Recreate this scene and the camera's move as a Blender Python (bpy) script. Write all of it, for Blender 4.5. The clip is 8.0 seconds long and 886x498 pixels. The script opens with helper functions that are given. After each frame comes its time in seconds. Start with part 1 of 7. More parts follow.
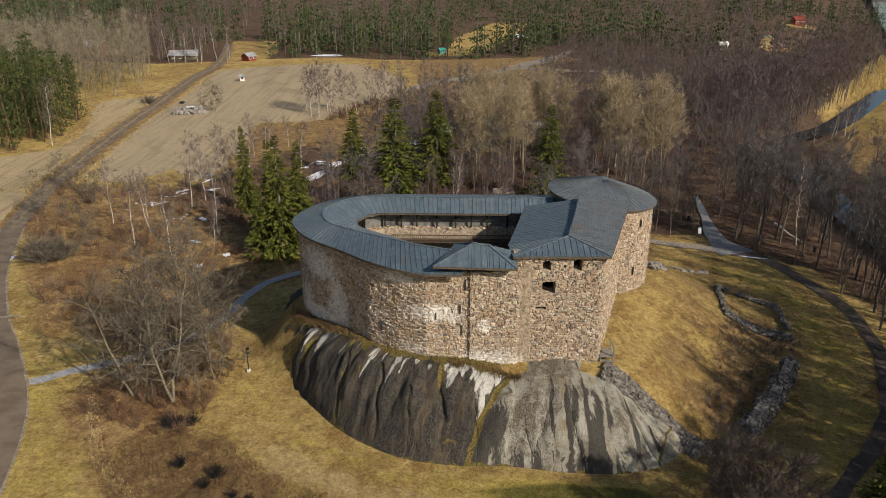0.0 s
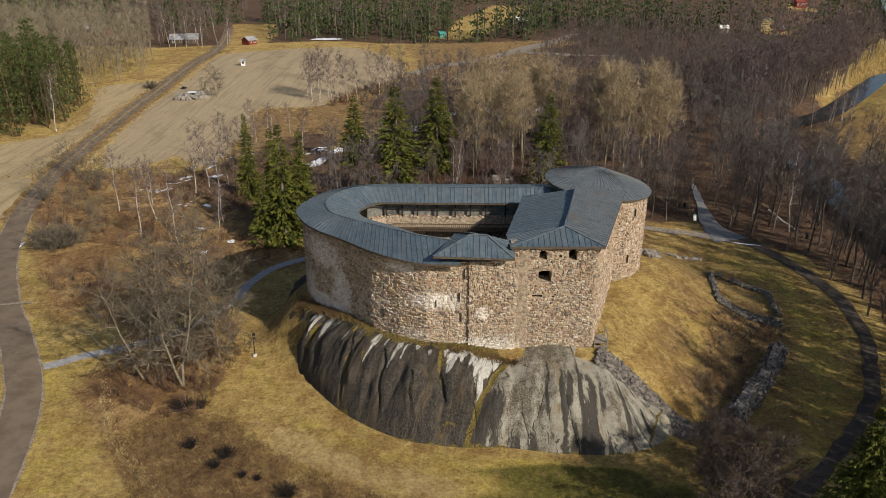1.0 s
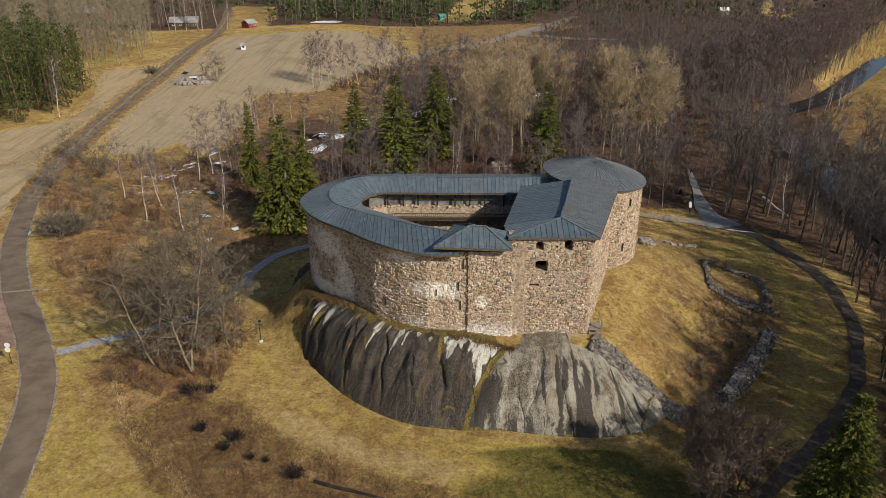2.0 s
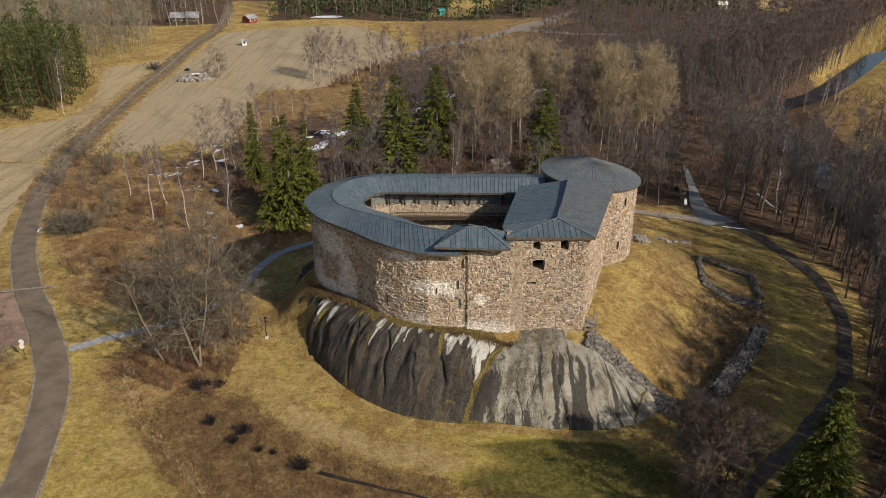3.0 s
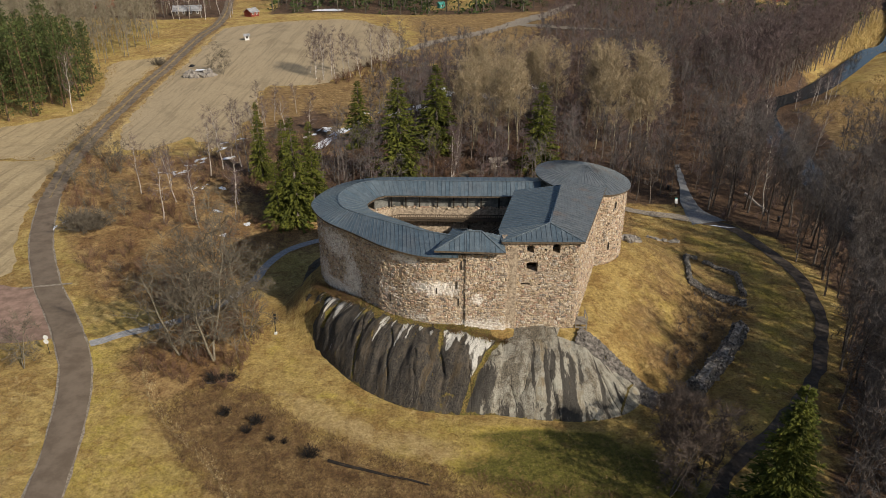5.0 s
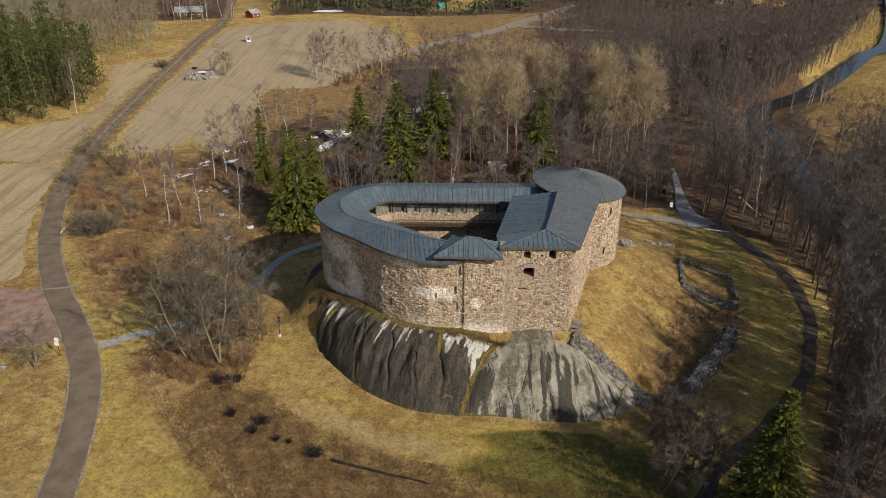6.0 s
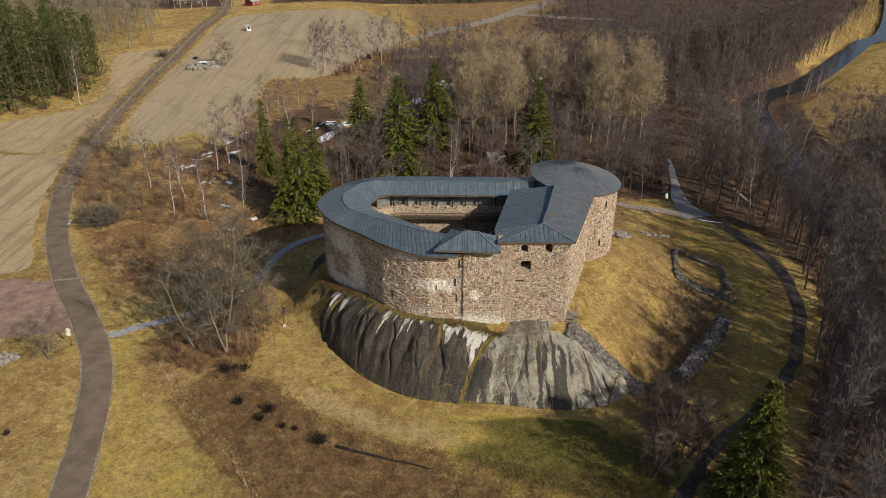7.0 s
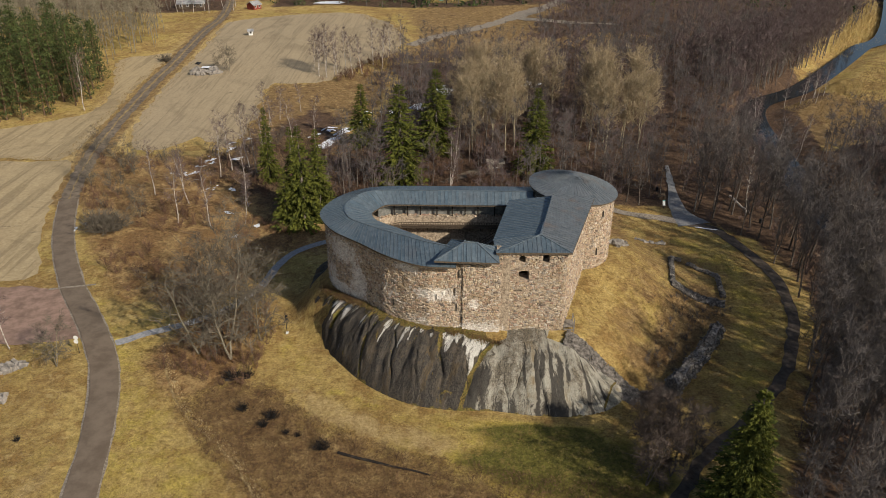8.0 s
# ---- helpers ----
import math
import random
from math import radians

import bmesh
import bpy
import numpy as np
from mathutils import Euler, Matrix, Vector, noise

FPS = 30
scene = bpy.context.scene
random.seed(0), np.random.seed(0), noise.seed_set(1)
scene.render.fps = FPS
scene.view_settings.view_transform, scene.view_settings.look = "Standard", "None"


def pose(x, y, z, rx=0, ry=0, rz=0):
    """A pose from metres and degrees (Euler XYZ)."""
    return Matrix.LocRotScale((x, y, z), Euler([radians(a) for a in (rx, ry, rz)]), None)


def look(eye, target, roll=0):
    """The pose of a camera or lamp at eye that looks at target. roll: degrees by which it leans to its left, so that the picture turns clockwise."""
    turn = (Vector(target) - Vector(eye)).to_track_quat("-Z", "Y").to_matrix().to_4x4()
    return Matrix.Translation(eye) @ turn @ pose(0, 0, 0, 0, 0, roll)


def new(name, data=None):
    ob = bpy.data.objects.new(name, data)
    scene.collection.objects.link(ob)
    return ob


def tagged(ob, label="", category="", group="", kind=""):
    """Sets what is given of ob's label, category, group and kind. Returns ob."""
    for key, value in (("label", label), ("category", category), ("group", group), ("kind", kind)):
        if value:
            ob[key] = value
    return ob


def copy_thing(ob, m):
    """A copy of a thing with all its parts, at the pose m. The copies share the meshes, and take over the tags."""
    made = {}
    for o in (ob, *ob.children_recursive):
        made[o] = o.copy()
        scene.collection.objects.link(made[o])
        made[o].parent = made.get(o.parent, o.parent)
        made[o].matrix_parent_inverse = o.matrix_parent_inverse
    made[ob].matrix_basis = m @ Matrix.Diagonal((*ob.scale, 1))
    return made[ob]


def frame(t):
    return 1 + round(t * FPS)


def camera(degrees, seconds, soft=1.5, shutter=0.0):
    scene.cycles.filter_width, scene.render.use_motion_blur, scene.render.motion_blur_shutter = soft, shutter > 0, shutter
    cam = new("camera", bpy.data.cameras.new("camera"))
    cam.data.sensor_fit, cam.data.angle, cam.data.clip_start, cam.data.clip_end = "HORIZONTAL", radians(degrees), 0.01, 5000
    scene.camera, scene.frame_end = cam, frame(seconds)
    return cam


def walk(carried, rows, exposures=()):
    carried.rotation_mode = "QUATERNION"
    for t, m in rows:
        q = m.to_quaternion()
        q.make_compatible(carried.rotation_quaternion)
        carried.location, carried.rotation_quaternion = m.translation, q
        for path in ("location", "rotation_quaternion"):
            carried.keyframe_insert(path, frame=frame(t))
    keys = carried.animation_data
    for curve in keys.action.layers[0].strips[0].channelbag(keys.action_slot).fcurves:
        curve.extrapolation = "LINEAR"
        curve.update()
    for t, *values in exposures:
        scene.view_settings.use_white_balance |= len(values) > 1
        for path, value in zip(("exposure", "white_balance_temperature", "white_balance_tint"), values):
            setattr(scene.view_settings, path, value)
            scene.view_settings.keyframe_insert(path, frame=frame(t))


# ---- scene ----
cam = camera(63.3, 8.0, soft=0.5)
PATH = [
    (0, (0.23, -0.117, 45.589), (0.199, 1.742, 44.852), 0.1),
    (0.5, (0.27, -1.066, 46.51), (0.239, 0.787, 45.757), 0.1),
    (1, (0.295, -2.179, 47.376), (0.264, -0.34, 46.592), 0.1),
    (1.5, (0.33, -3.127, 48.388), (0.299, -1.299, 47.576), 0.1),
    (3, (0.311, -6.158, 51.308), (0.281, -4.35, 50.454), 0.0),
    (3.5, (0.276, -7.181, 52.278), (0.247, -5.372, 51.425), 0.1),
    (4, (0.253, -8.181, 53.203), (0.225, -6.372, 52.353), 0.1),
    (4.5, (0.309, -9.219, 54.215), (0.281, -7.423, 53.335), 0.1),
    (6, (0.411, -12.172, 57.435), (0.384, -10.383, 56.543), 0.2),
    (6.5, (0.364, -13.273, 58.474), (0.339, -11.5, 57.551), 0.2),
    (7, (0.393, -14.242, 59.681), (0.368, -12.471, 58.752), 0.2),
    (7.5, (0.414, -15.105, 60.879), (0.389, -13.335, 59.949), 0.3),
    (8, (0.529, -15.382, 61.924), (0.502, -13.612, 60.993), 0.2),
]
walk(cam, [(t, look(eye, target, roll)) for t, eye, target, roll in PATH])


# ---- the lie of the land ----
def smooth(a, b, v):
    s = np.clip((np.asarray(v, float) - a) / (b - a), 0, 1)
    return s * s * (3 - 2 * s)


# outer wall face of the castle, counter-clockwise from the south-west of the porch bay
WALL = [(1.9, 66.2), (-2.6, 66.1), (-5.5, 67.2), (-8.6, 69.0), (-11.9, 72.3), (-15.9, 76.0), (-18.0, 79.3),
        (-18.5, 82.2), (-17.0, 86.3), (-14.0, 89.6), (-9.4, 91.0), (13.0, 91.2)]
KEEP = [(6.3, 65.4), (15.3, 65.6), (20.6, 83.5), (10.5, 85.5)]
TOWER, TOWER_R = (19.4, 89.9), 6.5
FOOT = [(1.9, 65.6), (15.3, 65.6), (20.6, 83.0), (25.2, 86.5), (26.2, 90.5), (24.0, 95.5), (18.0, 97.0), (12.5, 93.0)] + WALL[::-1][1:-1]
RIVER = [(66, -60), (70, 20), (73, 80), (77, 112), (81, 150), (90, 196), (116, 221), (160, 276), (203, 334), (366, 646), (600, 1100)]


def seg_distance(x, y, pts, closed=False):
    d = np.full(np.shape(x), 1e9)
    ends = list(zip(pts, pts[1:] + pts[:1] if closed else pts[1:]))
    for (ax, ay), (bx, by) in ends:
        ux, uy = bx - ax, by - ay
        s = np.clip(((x - ax) * ux + (y - ay) * uy) / (ux * ux + uy * uy + 1e-9), 0, 1)
        d = np.minimum(d, np.hypot(x - ax - s * ux, y - ay - s * uy))
    return d


def inside(x, y, pts):
    r = np.zeros(np.shape(x), bool)
    for (ax, ay), (bx, by) in zip(pts, pts[1:] + pts[:1]):
        r ^= ((ay > y) != (by > y)) & (x < (bx - ax) * (y - ay) / (by - ay + 1e-12) + ax)
    return r


def land(x, y):
    """Height of the ground."""
    x, y = np.asarray(x, float), np.asarray(y, float)
    river = seg_distance(x, y, RIVER)
    away = smooth(15, 90, river)
    h = 0.7 * smooth(-30, -55, x)
    h = h + (4.5 * smooth(150, 290, y) + 7 * smooth(290, 650, y) + 26 * smooth(600, 1500, y)) * (0.15 + 0.85 * away)
    d = np.where(inside(x, y, FOOT), 0, seg_distance(x, y, FOOT, True))
    a = np.degrees(np.arctan2(y - 78, x - 3))
    fall = np.interp(a, [-180, -150, -60, -38, -25, 40, 70, 110, 150, 180], [7, 5, 5, 12, 18, 18, 15, 12, 8, 7])
    h = h + 6.4 * (1 - smooth(0, 1, d / fall))
    h = h + 0.12 * np.sin(x * 0.21 + 1.3 * np.sin(y * 0.13)) * np.cos(y * 0.17 + np.sin(x * 0.09)) * smooth(0, 10, d)
    return h - 2.2 * (1 - smooth(3.5, 10, river))


# ---- light ----
SUN_AZ, SUN_EL = -41.0, 32.5  # degrees: direction to the sun from +x, and its height
world = bpy.data.worlds.new("world")
scene.world = world
world.use_nodes = True
sky = world.node_tree.nodes.new("ShaderNodeTexSky")
sky.sky_type, sky.sun_disc = "NISHITA", False
sky.sun_elevation, sky.sun_rotation = radians(SUN_EL), radians(90 - SUN_AZ)
sky.dust_density, sky.air_density = 1.5, 1.0
world.node_tree.links.new(sky.outputs[0], world.node_tree.nodes["Background"].inputs[0])
world.node_tree.nodes["Background"].inputs[1].default_value = 0.091
sun = new("sun", bpy.data.lights.new("sun", "SUN"))
sun.data.energy, sun.data.angle, sun.data.color = 5.0, radians(0.6), (1.0, 0.9, 0.76)
toward = Vector((math.cos(radians(SUN_AZ)) * math.cos(radians(SUN_EL)), math.sin(radians(SUN_AZ)) * math.cos(radians(SUN_EL)), math.sin(radians(SUN_EL))))
sun.matrix_world = look(toward * 300, (0, 0, 0))
scene.view_settings.exposure = -0.08


# ---- materials ----
class Nodes:
    """A small writer of node trees."""

    def __init__(self, name, rough=0.9, metal=0.0):
        self.mat = bpy.data.materials.new(name)
        self.mat.use_nodes = True
        self.t = self.mat.node_tree
        self.bsdf = self.t.nodes["Principled BSDF"]
        self.bsdf.inputs["Roughness"].default_value = rough
        self.bsdf.inputs["Metallic"].default_value = metal
        self.bsdf.inputs["Specular IOR Level"].default_value = 0.25
        self.pos = self.t.nodes.new("ShaderNodeNewGeometry").outputs["Position"]

    def link(self, a, b):
        self.t.links.new(a, b)

    def put(self, value, socket):
        if isinstance(value, (int, float)):
            socket.default_value = value
        elif isinstance(value, tuple):
            socket.default_value = (*value, 1) if len(socket.default_value) == 4 and len(value) == 3 else value
        else:
            self.link(value, socket)

    def scaled(self, sx, sy, sz, src=None, rot=0):
        n = self.t.nodes.new("ShaderNodeMapping")
        n.inputs["Scale"].default_value = (sx, sy, sz)
        n.inputs["Rotation"].default_value = (0, 0, radians(rot))
        self.link(src or self.pos, n.inputs["Vector"])
        return n.outputs[0]

    def noise(self, scale, detail=4, rough=0.6, src=None, distort=0.0):
        n = self.t.nodes.new("ShaderNodeTexNoise")
        n.inputs["Scale"].default_value, n.inputs["Detail"].default_value = scale, detail
        n.inputs["Roughness"].default_value, n.inputs["Distortion"].default_value = rough, distort
        self.link(src or self.pos, n.inputs["Vector"])
        return n.outputs["Fac"]

    def voronoi(self, scale, feature="F1", src=None, out="Distance"):
        n = self.t.nodes.new("ShaderNodeTexVoronoi")
        n.feature = feature
        n.inputs["Scale"].default_value = scale
        self.link(src or self.pos, n.inputs["Vector"])
        return n.outputs[out]

    def ramp(self, fac, a, b):
        n = self.t.nodes.new("ShaderNodeMapRange")
        n.interpolation_type = "SMOOTHSTEP"
        n.inputs["From Min"].default_value, n.inputs["From Max"].default_value = a, b
        self.put(fac, n.inputs["Value"])
        return n.outputs[0]

    def math(self, op, a, b=0.0):
        n = self.t.nodes.new("ShaderNodeMath")
        n.operation = op
        self.put(a, n.inputs[0])
        self.put(b, n.inputs[1])
        return n.outputs[0]

    def mix(self, fac, a, b, blend="MIX"):
        n = self.t.nodes.new("ShaderNodeMix")
        n.data_type, n.blend_type = "RGBA", blend
        self.put(fac, n.inputs[0])
        self.put(a, n.inputs[6])
        self.put(b, n.inputs[7])
        return n.outputs[2]

    def attr(self, name, out="Fac"):
        n = self.t.nodes.new("ShaderNodeAttribute")
        n.attribute_name = name
        return n.outputs[out]

    def random(self):
        return self.t.nodes.new("ShaderNodeObjectInfo").outputs["Random"]

    def island(self):
        return self.t.nodes.new("ShaderNodeNewGeometry").outputs["Random Per Island"]

    def xyz(self):
        n = self.t.nodes.new("ShaderNodeSeparateXYZ")
        self.link(self.pos, n.inputs[0])
        return n.outputs

    def bump(self, height, strength=0.5, distance=0.1):
        n = self.t.nodes.new("ShaderNodeBump")
        n.inputs["Strength"].default_value, n.inputs["Distance"].default_value = strength, distance
        self.link(height, n.inputs["Height"])
        self.link(n.outputs[0], self.bsdf.inputs["Normal"])
        return self

    def done(self, colour):
        self.put(colour, self.bsdf.inputs["Base Color"])
        return self.mat


def ground_material():
    n = Nodes("ground_cover", 0.95)
    fine, mid, big = n.noise(3.0, 9, 0.82), n.noise(0.5, 7, 0.7), n.noise(0.07, 4, 0.6)
    tuft = n.noise(1.1, 8, 0.8, None, 0.5)
    streak = n.noise(0.55, 8, 0.76, n.scaled(1, 1.35, 1, rot=30), 0.5)
    t = n.ramp(n.math("ADD", n.math("MULTIPLY", fine, 0.55), n.math("MULTIPLY", tuft, 0.45)), 0.36, 0.63)
    tan = n.mix(t, (0.22, 0.15, 0.045), (0.66, 0.48, 0.175))
    tan = n.mix(n.math("MULTIPLY", n.ramp(big, 0.45, 0.62), 0.7), tan, n.mix(t, (0.19, 0.145, 0.032), (0.53, 0.40, 0.115)))
    tan = n.mix(n.math("MULTIPLY", n.ramp(n.noise(0.32, 7, 0.72, distort=0.5), 0.49, 0.6), 0.7), tan, n.mix(t, (0.13, 0.072, 0.022), (0.39, 0.235, 0.078)))
    broad = n.noise(0.075, 6, 0.68, distort=0.6)
    tan = n.mix(n.math("MULTIPLY", n.ramp(broad, 0.47, 0.6), 0.7), tan, n.mix(t, (0.13, 0.075, 0.026), (0.40, 0.25, 0.09)))
    tan = n.mix(n.math("MULTIPLY", n.ramp(streak, 0.54, 0.68), 0.6), tan, (0.68, 0.52, 0.24))
    brown = n.mix(t, (0.085, 0.05, 0.02), (0.38, 0.245, 0.105))
    brown = n.mix(n.ramp(mid, 0.5, 0.64), brown, n.mix(t, (0.17, 0.11, 0.042), (0.54, 0.385, 0.17)))
    brown = n.mix(n.math("MULTIPLY", n.ramp(n.noise(0.24, 7, 0.74, distort=0.5), 0.53, 0.64), 0.75), brown, n.mix(t, (0.035, 0.019, 0.01), (0.18, 0.096, 0.042)))
    rust = n.mix(t, (0.065, 0.034, 0.015), (0.40, 0.235, 0.098))
    rust = n.mix(n.ramp(n.noise(0.2, 7, 0.72, distort=0.6), 0.46, 0.6), rust, n.mix(t, (0.20, 0.12, 0.046), (0.60, 0.41, 0.18)))
    rust = n.mix(n.math("MULTIPLY", n.ramp(mid, 0.55, 0.68), 0.8), rust, n.mix(t, (0.03, 0.014, 0.009), (0.15, 0.068, 0.034)))
    olive = n.mix(t, (0.23, 0.18, 0.034), (0.68, 0.52, 0.13))
    olive = n.mix(n.math("MULTIPLY", n.ramp(n.noise(0.18, 7, 0.72, distort=0.4), 0.47, 0.6), 0.75), olive, n.mix(t, (0.28, 0.195, 0.055), (0.76, 0.57, 0.22)))
    olive = n.mix(n.math("MULTIPLY", n.ramp(mid, 0.56, 0.7), 0.5), olive, n.mix(t, (0.16, 0.14, 0.02), (0.40, 0.34, 0.06)))
    green = n.mix(t, (0.055, 0.058, 0.011), (0.21, 0.185, 0.04))
    green = n.mix(n.ramp(mid, 0.53, 0.68), green, n.mix(t, (0.14, 0.10, 0.03), (0.34, 0.25, 0.08)))
    green = n.mix(n.ramp(n.attr("green"), 0.52, 0.68), olive, green)
    litter = n.mix(t, (0.028, 0.017, 0.011), (0.16, 0.098, 0.06))
    litter = n.mix(n.ramp(mid, 0.5, 0.66), litter, n.mix(t, (0.075, 0.045, 0.025), (0.26, 0.168, 0.098)))
    rough_edge = n.math("MULTIPLY", n.math("SUBTRACT", n.noise(0.35, 7, 0.75), 0.5), 1.3)

    def mask(name):
        return n.ramp(n.math("ADD", n.attr(name), rough_edge), 0.32, 0.68)
    tan = n.mix(n.math("MULTIPLY", mask("pale"), 0.75), tan, n.mix(t, (0.32, 0.225, 0.095), (0.70, 0.535, 0.27)))
    c = n.mix(mask("brown"), tan, brown)
    c = n.mix(mask("rust"), c, rust)
    c = n.mix(mask("green"), c, green)
    c = n.mix(mask("litter"), c, litter)
    c = n.mix(n.ramp(streak, 0.34, 0.56), n.mix(1.0, c, (0.86, 0.83, 0.78), "MULTIPLY"), c)
    bump = n.math("ADD", n.math("MULTIPLY", fine, 0.5), n.math("ADD", mid, n.math("MULTIPLY", tuft, 0.8)))
    return n.bump(bump, 1.0, 0.45).done(c)


def field_material(name, a, b, dark, angle, scale=0.8):
    n = Nodes(name, 0.95)
    lines = n.noise(1.0, 5, 0.7, n.scaled(scale, 0.025, 1, rot=angle), 0.3)
    fine, big, mid = n.noise(1.6, 8, 0.8), n.noise(0.045, 6, 0.7, distort=0.7), n.noise(0.2, 7, 0.75, n.scaled(1, 2.2, 1, rot=angle - 70))
    c = n.mix(n.ramp(fine, 0.3, 0.7), a, b)
    c = n.mix(n.math("MULTIPLY", n.ramp(lines, 0.46, 0.62), 0.5), c, dark)
    c = n.mix(n.math("MULTIPLY", n.ramp(big, 0.5, 0.66), 0.5), c, dark)
    c = n.mix(n.math("MULTIPLY", n.ramp(mid, 0.54, 0.66), 0.4), c, n.mix(fine, dark, (0.46, 0.37, 0.23)))
    c = n.mix(n.math("MULTIPLY", n.ramp(mid, 0.62, 0.7), 0.6), c, (0.10, 0.075, 0.045))
    return n.bump(n.math("ADD", lines, fine), 0.5, 0.2).done(c)


def plain(name, a, b, scale=2.0, rough=0.85, metal=0.0, bump=0.4, depth=0.05, obj=0.0):
    n = Nodes(name, rough, metal)
    f = n.noise(scale, 5, 0.65)
    c = n.mix(n.ramp(f, 0.3, 0.7), a, b)
    if obj:
        c = n.mix(n.math("MULTIPLY", n.random(), obj), c, (0.02, 0.02, 0.02))
    return n.bump(f, bump, depth).done(c)


def masonry_material(name, island):
    """Field stones of pink, grey and tan granite, with patches of pale old plaster."""
    n = Nodes(name, 0.9)
    r = n.island() if island else n.random()
    c = n.mix(n.ramp(r, 0.0, 0.16), (0.16, 0.125, 0.10), (0.50, 0.385, 0.26))
    c = n.mix(n.ramp(r, 0.22, 0.27), c, (0.68, 0.575, 0.425))
    c = n.mix(n.ramp(r, 0.38, 0.42), c, (0.56, 0.39, 0.275))
    c = n.mix(n.ramp(r, 0.52, 0.56), c, (0.42, 0.375, 0.31))
    c = n.mix(n.ramp(r, 0.64, 0.67), c, (0.60, 0.465, 0.29))
    c = n.mix(n.ramp(r, 0.75, 0.78), c, (0.42, 0.265, 0.19))
    c = n.mix(n.ramp(r, 0.84, 0.87), c, (0.76, 0.69, 0.58))
    c = n.mix(n.ramp(r, 0.92, 0.95), c, (0.20, 0.18, 0.16))
    fine = n.noise(7, 6, 0.7)
    c = n.mix(n.ramp(fine, 0.35, 0.7), n.mix(0.55, c, (0.07, 0.05, 0.04)), c)
    smear = n.noise(1.7, 8, 0.82)
    c = n.mix(n.math("MULTIPLY", n.ramp(smear, 0.5, 0.6), 0.6), c, n.mix(fine, (0.37, 0.295, 0.215), (0.76, 0.655, 0.52)))
    c = n.mix(n.math("MULTIPLY", n.ramp(smear, 0.47, 0.38), 0.55), c, n.mix(fine, (0.09, 0.065, 0.05), (0.30, 0.22, 0.16)))
    c = n.mix(n.math("MULTIPLY", n.ramp(n.noise(0.22, 5, 0.65), 0.52, 0.66), 0.35), c, (0.3, 0.2, 0.09))
    c = n.mix(n.math("MULTIPLY", plaster_mask(n), n.math("ADD", 0.5, n.math("MULTIPLY", n.ramp(n.math("FRACT", n.math("MULTIPLY", r, 13.0)), 0.3, 0.8), 0.48))), c, n.mix(n.ramp(n.noise(4, 5, 0.7), 0.35, 0.65), (0.50, 0.47, 0.42), (0.80, 0.76, 0.70)))
    return n.bump(fine, 0.6, 0.09).done(c)


def plaster_mask(n):
    """Where old lime plaster clings: broad rags round some places of the outer wall."""
    rag = n.math("ADD", -0.25, n.math("MULTIPLY", 1.5, n.math("ADD", n.math("MULTIPLY", n.noise(1.0, 8, 0.85, n.scaled(1.6, 1.6, 0.75)), 0.7), n.math("MULTIPLY", n.noise(3.2, 6, 0.8), 0.3))))
    total = None
    for (x, y, z, rx, rz, push) in ((-15, 75.5, 13.8, 3.0, 2.2, 0.08), (-12.8, 73, 9.8, 1.6, 4.4, 0.08), (-17, 79, 9, 2.4, 3.0, -0.06), (-16, 76, 7.4, 5.5, 1.3, 0.1), (-1.5, 66, 12.2, 4.5, 1.4, 0.03),
                                   (-5.5, 67, 15.6, 2.4, 0.9, 0.06), (-8, 69, 11, 5, 3.5, -0.16), (4, 66, 6.4, 3.6, 1.6, 0.16), (3.4, 66, 10.8, 1.1, 1.1, 0.06), (-4, 66, 8, 5.0, 2.0, -0.12)):
        m = n.t.nodes.new("ShaderNodeVectorMath")
        m.operation = "SUBTRACT"
        n.link(n.pos, m.inputs[0])
        m.inputs[1].default_value = (x, y, z)
        s = n.t.nodes.new("ShaderNodeVectorMath")
        s.operation = "MULTIPLY"
        n.link(m.outputs[0], s.inputs[0])
        s.inputs[1].default_value = (1 / rx, 1 / 6, 1 / rz)
        l = n.t.nodes.new("ShaderNodeVectorMath")
        l.operation = "LENGTH"
        n.link(s.outputs[0], l.inputs[0])
        near = n.math("SUBTRACT", 1.0, l.outputs["Value"])
        near = n.math("MULTIPLY", n.math("MAXIMUM", near, -1.0), 0.35)
        f = n.math("ADD", near, push)
        total = f if total is None else n.math("MAXIMUM", total, f)
    return n.ramp(n.math("ADD", rag, total), 0.60, 0.74)


def mortar_material():
    n = Nodes("lime_mortar", 0.95)
    f = n.noise(3, 6, 0.7)
    c = n.mix(n.ramp(f, 0.3, 0.7), (0.17, 0.13, 0.092), (0.56, 0.455, 0.335))
    c = n.mix(n.math("MULTIPLY", plaster_mask(n), 0.85), c, (0.76, 0.71, 0.64))
    return n.bump(f, 0.7, 0.1).done(c)


